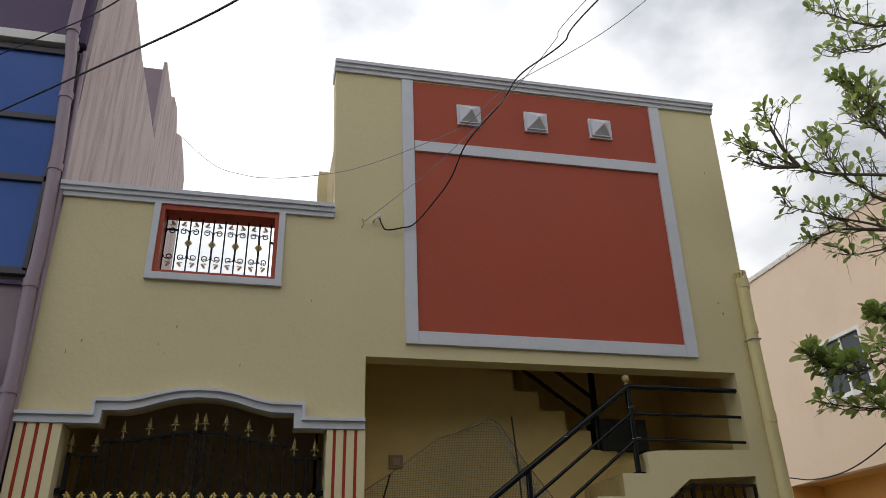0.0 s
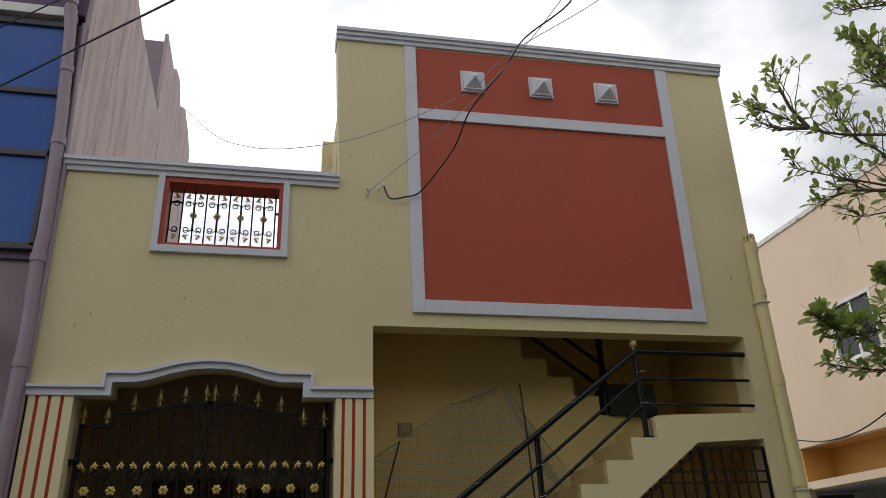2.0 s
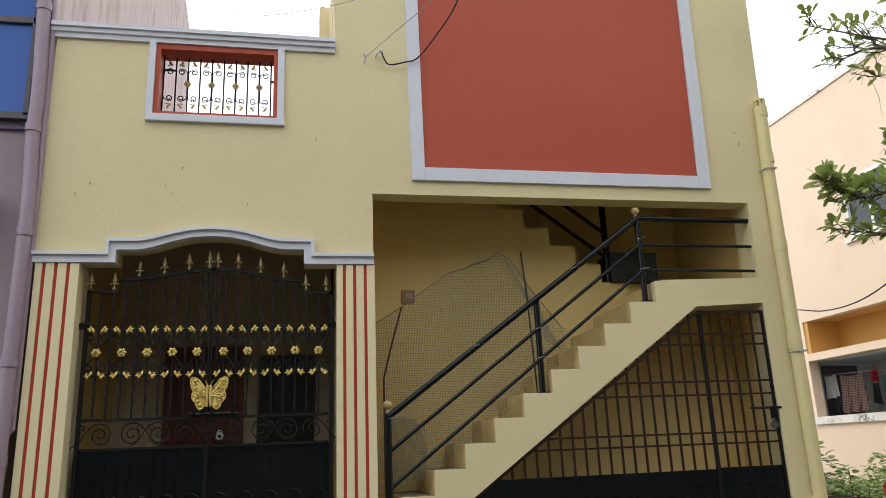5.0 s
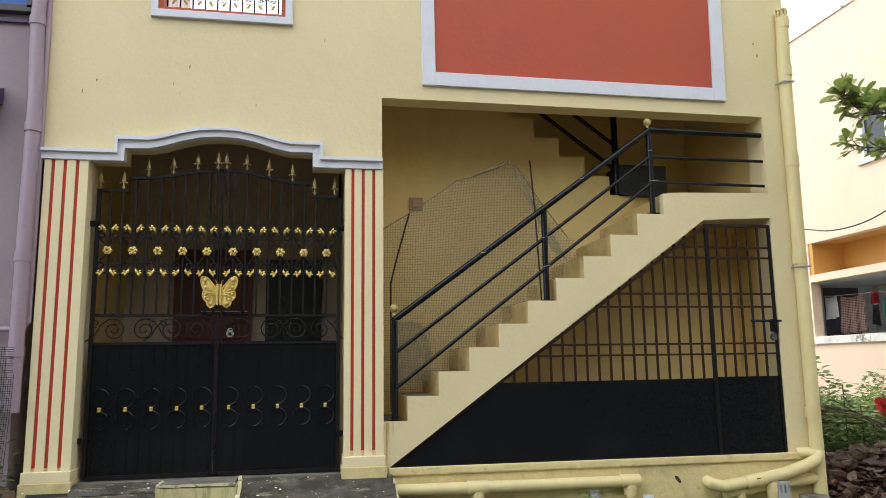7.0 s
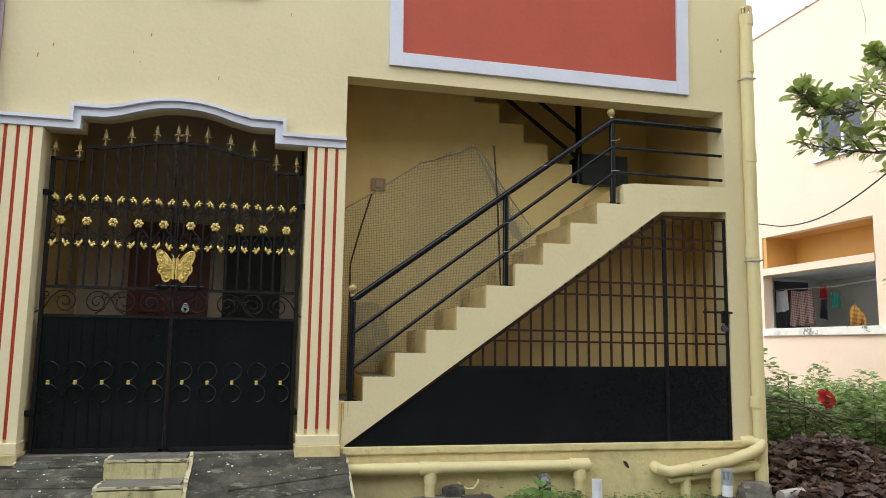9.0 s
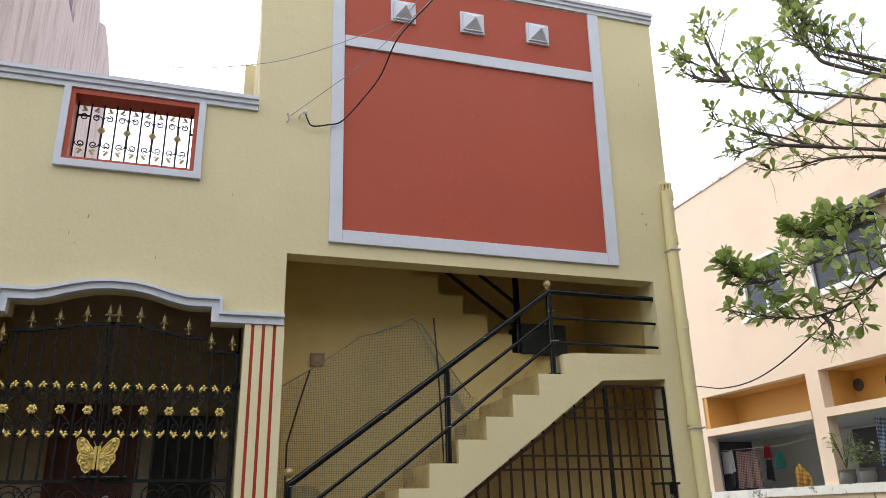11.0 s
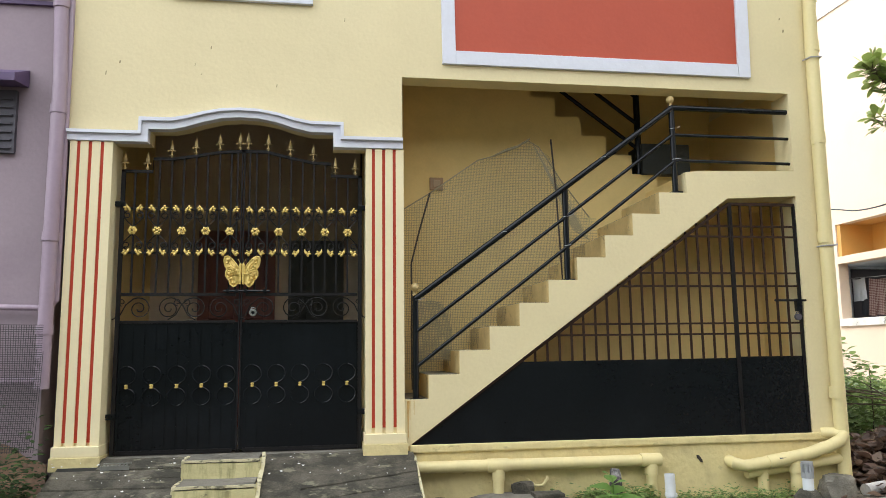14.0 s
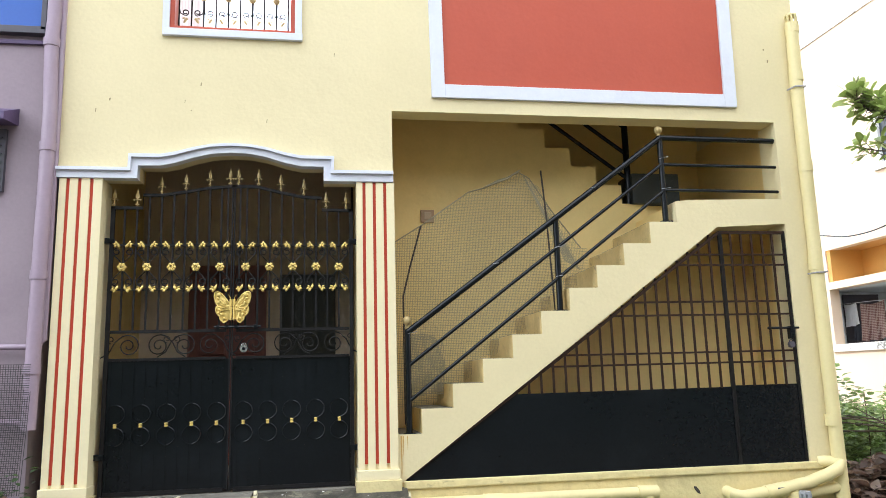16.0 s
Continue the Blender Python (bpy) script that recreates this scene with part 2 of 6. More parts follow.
def part(name, bm, mat, parent, label="", smooth=False):
    """One mesh, modelled in world places, under a thing or a part."""
    bmesh.ops.translate(bm, verts=bm.verts[:], vec=-BASE[parent])
    ob = new(name, finish(bm, mat, name, smooth))
    ob.parent = parent
    BASE[ob] = BASE[parent]
    if label:
        tagged(ob, label)
    return ob


def solo(name, bm, mat, label, category, group="", kind="", smooth=False):
    """A top-level thing of one mesh."""
    ob = new(name, finish(bm, mat, name, smooth))
    BASE[ob] = Vector((0, 0, 0))
    return tagged(ob, label, category, group, kind)


def box(bm, x0, x1, y0, y1, z0, z1, bevel=0.0):
    r = bmesh.ops.create_cube(bm, size=1.0)
    for v in r["verts"]:
        v.co = Vector((x0 + (v.co.x + 0.5) * (x1 - x0), y0 + (v.co.y + 0.5) * (y1 - y0), z0 + (v.co.z + 0.5) * (z1 - z0)))
    if bevel:
        es = list({e for v in r["verts"] for e in v.link_edges})
        bmesh.ops.bevel(bm, geom=es, offset=bevel, segments=2, profile=0.6, affect="EDGES")
    return bm


def cube(x0, x1, y0, y1, z0, z1, bevel=0.0):
    return box(bmesh.new(), x0, x1, y0, y1, z0, z1, bevel)


def prism(bm, pts, a, b, axis="y"):
    """A polygon of the facade's plane (x, z), or (y, z) for axis x, (x, y) for axis z, drawn out from a to b."""
    def at(p, d):
        return {"y": (p[0], d, p[1]), "x": (d, p[0], p[1]), "z": (p[0], p[1], d)}[axis]
    va = [bm.verts.new(at(p, a)) for p in pts]
    vb = [bm.verts.new(at(p, b)) for p in pts]
    bm.faces.new(va)
    bm.faces.new(vb[::-1])
    for i in range(len(pts)):
        j = (i + 1) % len(pts)
        bm.faces.new((va[i], vb[i], vb[j], va[j]))
    return bm


def strip(bm, low, high, a, b):
    """The band between two lines of (x, z) with as many points, drawn out from y = a to b."""
    rows = []
    for (x0, z0), (x1, z1) in zip(low, high):
        rows.append([bm.verts.new(c) for c in ((x0, a, z0), (x1, a, z1), (x1, b, z1), (x0, b, z0))])
    for p, q in zip(rows, rows[1:]):
        for i in range(4):
            j = (i + 1) % 4
            bm.faces.new((p[i], p[j], q[j], q[i]))
    bm.faces.new(rows[0][::-1])
    bm.faces.new(rows[-1])
    return bm


def tube(bm, pts, r, n=8, cap=True):
    """A round bar along points; r one radius or one for each point."""
    pts = [Vector(p) for p in pts]
    rs = r if isinstance(r, (list, tuple)) else [r] * len(pts)
    rings, side = [], None
    for i, p in enumerate(pts):
        d = (pts[min(i + 1, len(pts) - 1)] - pts[max(i - 1, 0)]).normalized()
        if side is None:
            side = d.orthogonal().normalized()
        side = (side - d * side.dot(d)).normalized()
        up = d.cross(side)
        rings.append([bm.verts.new(p + (side * math.cos(k * math.tau / n) + up * math.sin(k * math.tau / n)) * rs[i]) for k in range(n)])
    for a, b in zip(rings, rings[1:]):
        for k in range(n):
            bm.faces.new((a[k], a[(k + 1) % n], b[(k + 1) % n], b[k]))
    if cap:
        bm.faces.new(rings[0][::-1])
        bm.faces.new(rings[-1])
    return bm


def ball(bm, c, r, seg=16, squash=1.0):
    res = bmesh.ops.create_uvsphere(bm, u_segments=seg, v_segments=seg // 2 + 2, radius=r)
    for v in res["verts"]:
        v.co = Vector((v.co.x, v.co.y, v.co.z * squash)) + Vector(c)
    return bm


def arc(cx, cz, r, a0, a1, y, n=14, r1=None):
    """Points of an arc or, with r1, a spiral in the facade's plane; degrees from +x."""
    out = []
    for i in range(n + 1):
        f = i / n
        a, rr = radians(a0 + (a1 - a0) * f), r + ((r1 if r1 is not None else r) - r) * f
        out.append((cx + rr * math.cos(a), y, cz + rr * math.sin(a)))
    return out


def rough(bm, cuts=6, amount=0.004, scale=9.0):
    """Breaks up the edges of a cast or hewn piece."""
    bmesh.ops.subdivide_edges(bm, edges=[e for e in bm.edges if e.calc_length() > 0.03], cuts=cuts, use_grid_fill=True)
    for v in bm.verts:
        p = v.co * scale
        v.co += Vector((noise.noise(p), noise.noise(p + Vector((7, 1, 3))), noise.noise(p + Vector((2, 9, 5))))) * amount * 2
    return bm


def curve_z(x, knots):
    """A smooth line through (x, z) knots."""
    for (x0, z0), (x1, z1) in zip(knots, knots[1:]):
        if x <= x1:
            f = (x - x0) / (x1 - x0)
            return z0 + (z1 - z0) * f
    return knots[-1][1]

# ---- the yellow house ----
house = thing("house", (3.2, 0.1, -0.5), "two-storey yellow painted house with a terracotta red panel and pale trim", "house")

ARCH = [(0.74, 0.0), (0.85, 0.022), (0.98, 0.062), (1.12, 0.094), (1.27, 0.105), (1.42, 0.098), (1.56, 0.071), (1.70, 0.028), (1.83, 0.0)]


def arch_line(base_left, base_right, gain=1.0):
    return [(x, base_left + (base_right - base_left) * (x - 0.74) / 1.09 + dz * gain) for x, dz in ARCH]


LOW = [(-0.03, 2.404), (0.567, 2.404), (0.569, 2.508)] + arch_line(2.510, 2.525, 1.06) + [(2.014, 2.525), (2.016, 2.404), (2.585, 2.406)]
HIGH = [(-0.03, 2.486), (0.497, 2.486), (0.499, 2.60)] + arch_line(2.600, 2.610, 0.92) + [(2.097, 2.610), (2.099, 2.492), (2.585, 2.494)]


def settle(bm):
    """The raised front is a little out of square: it spreads and lifts towards its far corner."""
    for v in bm.verts:
        h = max(0.0, v.co.z - 3.3)
        v.co.z += 0.014 * max(0.0, v.co.x - 3.0) * min(1.0, h / 2.0)
        v.co.x += 0.014 * (v.co.x - 4.3) * (max(0.0, v.co.z - 4.4) if v.co.x < 4.3 else h)
    return bm


WT = 0.2
lower_edge = [(x, z + 0.012) for x, z in LOW]
part("front_wall", strip(bmesh.new(), lower_edge, [(x, 3.68) for x, z in LOW], 0.0, WT), YELLOW, house, "pale yellow painted plaster front wall")


def wall_piece(name, mat, *b):
    return part(name, cube(*b), mat, house)


wall_piece("parapet_wall", YELLOW, -0.03, 0.763, 0.0, WT, 3.68, 4.355)
wall_piece("parapet_wall", YELLOW, 1.775, 2.272, 0.0, WT, 3.68, 4.355)
wall_piece("parapet_wall", YELLOW, 0.763, 1.775, 0.0, WT, 4.348, 4.355)
part("raised_wall", settle(prism(bmesh.new(), [(2.272, 3.68), (2.585, 3.68), (2.585, 3.036), (6.40, 3.036), (6.40, 6.045), (2.272, 6.045), (2.272, 4.40)], 0.0, WT)), YELLOW, house)
wall_piece("corner_pillar", YELLOW, 6.125, 6.40, 0.0, 0.26, 0.0, 3.036)
part("side_wall", settle(cube(2.272, 2.372, WT, 0.9, 3.4, 5.22)), YELLOW, house)
wall_piece("side_wall", YELLOW, 6.28, 6.40, 0.26, 9.0, -0.5, 4.9)
wall_piece("side_wall", YELLOW, -0.03, 0.09, 0.3, 9.0, -0.5, 3.4)
wall_piece("back_wall", YELLOW, -0.03, 6.4, 9.0, 9.2, -0.5, 3.4)
# Unseen slab added over the stair shaft to keep skylight out.
wall_piece("roof", CONCRETE_L, 2.36, 6.28, WT, 2.4, 4.9, 5.0)
wall_piece("roof", CONCRETE_L, 0.09, 2.6, WT, 9.0, 3.28, 3.40)
wall_piece("roof", CONCRETE_L, 2.6, 6.28, 1.85, 9.0, 3.28, 3.40)
part("roof_post", cube(2.155, 2.275, 0.92, 1.1, 3.4, 5.41, 0.006), YELLOW, house)
wall_piece("stair_head_wall", YELLOW_SHAFT, 2.36, 2.48, 1.12, 2.4, 3.4, 4.9)
wall_piece("stair_head_wall", YELLOW_SHAFT, 2.48, 6.28, 1.70, 1.85, 3.41, 4.9)

# cornices in three steps
for nm, x0, x1, z in (("parapet_cornice", -0.068, 2.268, 4.345), ("roof_cornice", 2.262, 6.415, 6.042)):
    prof = [(WT + 0.02, z), (-0.025, z), (-0.025, z + 0.043), (-0.045, z + 0.047), (-0.045, z + 0.084), (-0.065, z + 0.088), (-0.065, z + 0.125), (WT + 0.02, z + 0.125)]
    part(nm, settle(prism(bmesh.new(), prof, x0, x1, "x")) if z > 5 else prism(bmesh.new(), prof, x0, x1, "x"), TRIM, house, "stepped pale grey cornice")

# frame of the large red panel
RX0, RX1, RZ0, RZ1, MZ0, MZ1 = 3.045, 5.638, 3.282, 6.03, 5.168, 5.288
bm = cube(2.930, RX0, -0.03, 0.002, 3.162, 6.03, 0.004)
box(bm, RX1, 5.756, -0.03, 0.002, 3.162, 6.03, 0.004)
box(bm, RX0, RX1, -0.03, 0.002, 3.162, RZ0, 0.004)
box(bm, RX0, RX1, -0.03, 0.002, MZ0, MZ1, 0.004)
part("panel_frame", settle(bm), TRIM, house, "flat raised pale trim")
bm = cube(RX0, RX1, -0.006, 0.003, RZ0, MZ0)
box(bm, RX0, RX1, -0.006, 0.003, MZ1, RZ1)
part("red_panel", settle(bm), RED, house, "terracotta red painted panel")
for cx in (3.618, 4.335, 5.043):
    bm = bmesh.new()
    cz, h = 5.66, 0.125
    box(bm, cx - h, cx + h, -0.03, -0.005, cz - h, cz + h, 0.003)
    box(bm, cx - h * 0.84, cx + h * 0.84, -0.05, -0.03, cz - h * 0.84, cz + h * 0.84)
    g = h * 0.74
    vs = [bm.verts.new(c) for c in ((cx - g, -0.05, cz - g), (cx + g, -0.05, cz - g), (cx + g, -0.05, cz + g), (cx - g, -0.05, cz + g), (cx, -0.14, cz))]
    for i in range(4):
        bm.faces.new((vs[i], vs[(i + 1) % 4], vs[4]))
    part("pyramid_boss", settle(bm), TRIM, house, "pale plaster pyramid ornament")

# arched band over the gate
bm = strip(bmesh.new(), LOW, [(a[0] + (b[0] - a[0]) * 0.72, a[1] + (b[1] - a[1]) * 0.72) for a, b in zip(LOW, HIGH)], -0.035, 0.05)
part("arch_band", bm, TRIM, house, "pale trim band rising to an arch")
bm = strip(bmesh.new(), [(a[0] + (b[0] - a[0]) * 0.70, a[1] + (b[1] - a[1]) * 0.70) for a, b in zip(LOW, HIGH)], HIGH, -0.06, 0.02)
part("arch_lip", bm, TRIM, house)

# striped pillars
for x0, x1 in ((-0.008, 0.309), (2.281, 2.592)):
    bm = cube(x0, x1, 0.0, 0.26, 0.08, 2.40)
    edges = [x0]
    w = (x1 - x0)
    for c in (0.2, 0.47, 0.75):
        edges += [x0 + w * c - 0.0125, x0 + w * c + 0.0125]
    edges.append(x1)
    prof = []
    for a, b in zip(edges[::2], edges[1::2]):
        prof += [(a, 0.0), (a, -0.020), (a + 0.002, -0.022), (b - 0.002, -0.022), (b, -0.020), (b, 0.0)]
    bm.free()
    bm = prism(bmesh.new(), prof + [(x1, 0.26), (x0, 0.26)], 0.06, 2.402, "z")
    pillar = part("pillar", bm, CREAM, house, "cream pillar with three red stripes")
    for a, b in zip(edges[1::2], edges[2::2]):
        part("stripe", cube(a, b, -0.012, 0.002, 0.15 - (0.05 if x0 < 1 else 0.0), 2.400), STRIPE, pillar, "red painted stripe")
    low_by = 0.03 if x0 < 1 else 0.0
    part("pillar_base", cube(x0 - 0.01, x1 + 0.01, -0.05, 0.26, 0.028 - low_by, 0.105 - low_by, 0.006), CREAM, pillar)
    part("pillar_foot", cube(x0 - 0.02, x1 + 0.02, -0.062, 0.26, -0.10, 0.028 - low_by, 0.006), PLINTH, pillar)

# parapet opening with red surround
bm = cube(0.708, 0.763, -0.03, 0.003, 3.685, 4.349, 0.003)
box(bm, 1.775, 1.832, -0.03, 0.003, 3.685, 4.349, 0.003)
box(bm, 0.71, 1.838, -0.035, 0.003, 3.622, 3.685, 0.004)
part("opening_trim", bm, TRIM, house)
for nm, b in (("surround_sill", (0.763, 1.775, -0.008, 0.196, 3.68, 3.716)), ("surround_head", (0.763, 1.775, -0.008, 0.196, 4.295, 4.348)),
              ("surround_jamb", (0.763, 0.80, -0.008, 0.196, 3.716, 4.295)), ("surround_jamb", (1.74, 1.775, -0.008, 0.196, 3.716, 4.295))):
    part(nm, cube(*b), RED, house, "red painted reveal")

# plinth, porch and stairwell walls
part("plinth", cube(2.585, 6.40, 0.0, 0.3, -0.75, 0.0, 0.008), PLINTH, house, "yellow plinth with flaking damp patches")
part("plinth_lip", cube(2.63, 6.38, -0.022, 0.02, -0.055, 0.006, 0.012), PLINTH, house)
wall_piece("threshold", CONCRETE_L, -0.03, 2.585, 0.0, 0.3, -0.75, -0.025)
wall_piece("floor_slab", BOUNCE_FLOOR, 0.09, 6.28, 0.3, 9.0, -0.3, -0.02)
part("stairwell_wall", cube(2.33, 2.585, 0.26, 1.75, -0.02, 3.28), YELLOW_SHAFT, house, "ochre yellow stairwell wall")
wall_piece("stairwell_wall", YELLOW_SHAFT, 2.6, 6.28, 1.70, 1.85, -0.02, 3.41)
wall_piece("porch_wall", DARKROOM, 0.09, 2.33, 2.2, 2.35, -0.02, 3.28)
part("stairwell_lining", cube(6.258, 6.28, 0.262, 1.70, -0.02, 3.28), YELLOW_SHAFT, house)
part("porch_side", cube(0.09, 0.13, 0.3, 2.2, -0.02, 3.28), YELLOW_SHAFT, house)
part("dark_window", cube(1.56, 2.15, 2.16, 2.2, 0.75, 1.95, 0.008), material("dusty_dark_window", (0.035, 0.033, 0.03), 0.3, vary=0.1), house, "dark inner window")
bm = cube(0.62, 1.42, 2.15, 2.2, -0.02, 2.05, 0.01)
DOOR_RED = material("dark_red_door", (0.19, 0.06, 0.045), 0.4, vary=0.1)
fd = part("front_door", bm, DOOR_RED, house, "dark red panelled front door")
for zz in (0.15, 1.1):
    for xx in (0.74, 1.05):
        part("door_panel", cube(xx, xx + 0.26, 2.13, 2.152, zz, zz + 0.75, 0.01), DOOR_RED, fd)

# ---- staircase ----
stairs = thing("staircase", (4.3, 0.4, 0.0), "cream painted concrete dog-leg staircase with bare stringer", "staircase")
RISE, RUN, X1, Z0 = 0.1922, 0.2555, 2.787, 0.361
# stringer and steps as a row of wedges, one part a step
slope = 2.047 / (5.465 - 2.63)


def under(x):
    return max(0.0, 2.047 + min(0.0, (x - 5.465)) * slope)


foot_ = part("stringer_foot", prism(bmesh.new(), [(2.589, 0.002), (2.63, 0.002), (X1, under(X1)), (X1, Z0), (2.589, Z0)], 0.0, 0.85), YELLOW, stairs)
part("tread", cube(2.612, X1 - 0.004, 0.03, 0.848, Z0 - 0.001, Z0 + 0.004), TREAD_DIRT, foot_, "dirty grey tread")
for k in range(1, 10):
    xa, xb, z = X1 + (k - 1) * RUN, X1 + k * RUN, Z0 + k * RISE
    st = part("step", prism(bmesh.new(), [(xa, under(xa)), (xb, under(xb)), (xb, z), (xa, z)], 0.0, 0.85), YELLOW, stairs)
    part("riser", cube(xa - 0.003, xa + 0.001, 0.006, 0.848, z - RISE + 0.004, z - 0.003), RISER, st, "scuffed yellow riser")
    part("tread", cube(xa + 0.004, xb - 0.004, 0.03, 0.848, z - 0.001, z + 0.004), TREAD_DIRT, st, "dirty grey tread")
xa = X1 + 9 * RUN
part("landing", prism(bmesh.new(), [(xa, under(xa)), (5.465, 2.047), (6.125, 2.08), (6.125, 2.312), (xa + 0.12, 2.29), (xa, 2.276)], 0.0, 0.255), YELLOW, stairs)
part("landing_slab", prism(bmesh.new(), [(xa, under(xa) + 0.03), (5.465, 2.085), (6.28, 2.085), (6.28, 2.265), (xa, 2.265)], 0.257, 1.70), YELLOW_SHAFT, stairs)
# second flight, climbing back over a solid wall
for k in range(0, 9):
    xr = 5.215 - k * 0.258
    part("upper_step", cube(xr - 0.258, xr, 0.85, 1.70, 0.0, 2.27 + (k + 1) * 0.1877), YELLOW_SHAFT, stairs, "ochre painted step of the upper flight")
part("under_stair_wall", cube(5.215, 6.28, 0.85, 0.95, 0.0, 2.08), YELLOW_SHAFT, stairs)
part("stair_back_wall", cube(2.6, 2.893, 0.85, 1.70, 0.0, 3.40), YELLOW_SHAFT, stairs)

# ---- ground ----


def ground_z(x, y):
    near = -0.47 - 0.05 * min(1.0, max(0.0, (x - 2.6) / 4))
    slope = min(1.0, max(0.0, (-y - 0.2) / 1.6))
    bumps = 0.03 * noise.noise((x * 1.3, y * 1.3, 0)) + 0.012 * noise.noise((x * 5, y * 5, 3))
    return near - 0.20 * slope + bumps * (1.0 if -8 < y < 12 else 0.3)


bm = bmesh.new()
xs = [-1500, -300, -60, -20, -8] + [-4 + 0.2 * i for i in range(86)] + [16, 22, 40, 80, 300, 1500]
ys = [-1500, -300, -60, -20, -10] + [-7 + 0.2 * i for i in range(66)] + [8, 10, 14, 20, 40, 80, 300, 1500]
grid = [[bm.verts.new((x, y, ground_z(x, y))) for x in xs] for y in ys]
for r0, r1 in zip(grid, grid[1:]):
    for i in range(len(xs) - 1):
        bm.faces.new((r0[i], r0[i + 1], r1[i + 1], r1[i]))
solo("ground", bm, EARTH, "dark damp earth of the plot and lane", "ground", kind="structure", smooth=True)

# ramp of ribbed concrete with painted steps let into it
ramp = thing("ramp", (1.3, -0.9, -0.6), "weathered ribbed grey concrete ramp running down from the gate", "ramp")
RAMP = 0.40


def ramp_z(y):
    return -0.03 + RAMP * y


bm = prism(bmesh.new(), [(0.0, -0.8), (-1.95, -0.9), (-1.95, ramp_z(-1.95) - 0.02), (0.0, ramp_z(0) - 0.02)], 0.04, 2.66, "x")
part("ramp_bed", bm, DIRT, ramp)
rib_rng = random.Random(4)
for x0, x1 in ((0.04, 0.95), (1.80, 2.66)):
    y, skew = (-0.14, -0.02) if x0 < 1 else (-0.33, 0.2)
    while y > -1.9:
        step = 0.122 if x0 < 1 else 0.15
        lift = rib_rng.uniform(0.0, 0.006)
        bm = bmesh.new()
        cells = 9
        lines = []
        for c in range(cells + 1):
            x = x0 + (x1 - x0) * c / cells
            zt, ya = lift + rib_rng.uniform(-0.003, 0.003), y + skew * (x - x0)
            yy = ya + rib_rng.uniform(-0.004, 0.004)
            lines.append([bm.verts.new((x, py, pz)) for py, pz in (
                (yy - 0.002, ramp_z(ya) - 0.03), (yy - 0.005, ramp_z(ya) + zt), (yy - 0.03, ramp_z(ya - 0.03) + 0.003 + zt), (ya - step * 0.7, ramp_z(ya - step * 0.7) + 0.005 + zt),
                (yy - step + 0.022, ramp_z(ya - step) + 0.011 + zt), (yy - step + 0.014, ramp_z(ya - step) + 0.005 + zt), (yy - step + 0.011, ramp_z(ya - step) - 0.03))])
        for p, q in zip(lines, lines[1:]):
            for i in range(6):
                bm.faces.new((p[i], p[i + 1], q[i + 1], q[i]))
        bm.faces.new(lines[0])
        bm.faces.new(lines[-1][::-1])
        part("ramp_rib", bm, CONCRETE, ramp)
        y -= step
bm = prism(bmesh.new(), [(0.0, -0.8), (-1.95, -0.9), (-1.95, ramp_z(-1.95) + 0.006), (0.0, ramp_z(0) + 0.004)], 1.5, 1.80, "x")
part("ramp_strip", bm, CONCRETE, ramp, "smooth grey cement strip")
bm = prism(bmesh.new(), [(-0.001, -0.5), (-0.14, -0.5), (-0.14, ramp_z(-0.14) + 0.006), (-0.012, ramp_z(-0.02) + 0.012)], 0.33, 0.95, "x")
part("ramp_head", bm, CONCRETE, ramp)
bm = prism(bmesh.new(), [(-0.001, -0.5), (-0.325, -0.5), (-0.325, ramp_z(-0.325) - 0.003), (-0.012, ramp_z(-0.02) + 0.002)], 1.80, 2.655, "x")
part("ramp_head", bm, CONCRETE, ramp)
for k in range(6):
    yf, zt = -0.27 - 0.325 * k, -0.022 - 0.130 * k
    yb = yf + 0.325 if k else 0.0
    bm = rough(cube(0.95, 1.5, yf, yb, zt - 0.30, zt - 0.024), 5, 0.005)
    st = part("ramp_step", bm, STEP_PAINT, ramp, "worn yellow painted step riser")
    part("ramp_tread", rough(cube(0.965, 1.485, yf + 0.012, yb, zt - 0.024, zt - 0.002), 5, 0.003), CONCRETE_L, st, "bare cement tread")
    part("nosing", rough(cube(0.947, 1.5, yf - 0.003, yf + 0.018, zt - 0.016, zt + 0.001), 8, 0.003, 17), NOSING, st, "chipped cream painted edge")
    part("step_edge", rough(cube(0.940, 0.962, yf + 0.02, yb - 0.01, zt - 0.05, zt + 0.0), 6, 0.005, 17), NOSING, st)
bm = prism(bmesh.new(), [(-0.02, -0.5), (-1.9, -0.9), (-1.9, ramp_z(-1.9) + 0.07), (-0.02, ramp_z(-0.02) + 0.03)], 1.5, 1.525, "x")
part("step_kerb", rough(bm, 10, 0.010, 19), NOSING, ramp)
# splashed paint line along the open edge and round the pillar feet
prng = random.Random(8)
low_ = []
for k in range(60):
    y = -0.10 - 0.028 * k
    low_.append((y, prng.choice((0.001, 0.002, 0.004, 0.010))))
bm = bmesh.new()
rows_ = [[bm.verts.new((2.667, y, ramp_z(y) - 0.03 * prng.random())), bm.verts.new((2.667, y, ramp_z(y) + 0.017)), bm.verts.new((2.66 - w, y, ramp_z(y) + 0.019)), bm.verts.new((2.658 - w, y, ramp_z(y) - 0.01))] for y, w in low_]
for p, q in zip(rows_, rows_[1:]):
    for i in range(3):
        bm.faces.new((p[i], p[i + 1], q[i + 1], q[i]))
part("paint_edge", bm, NOSING, ramp, "cream paint splashed along the ramp edge")

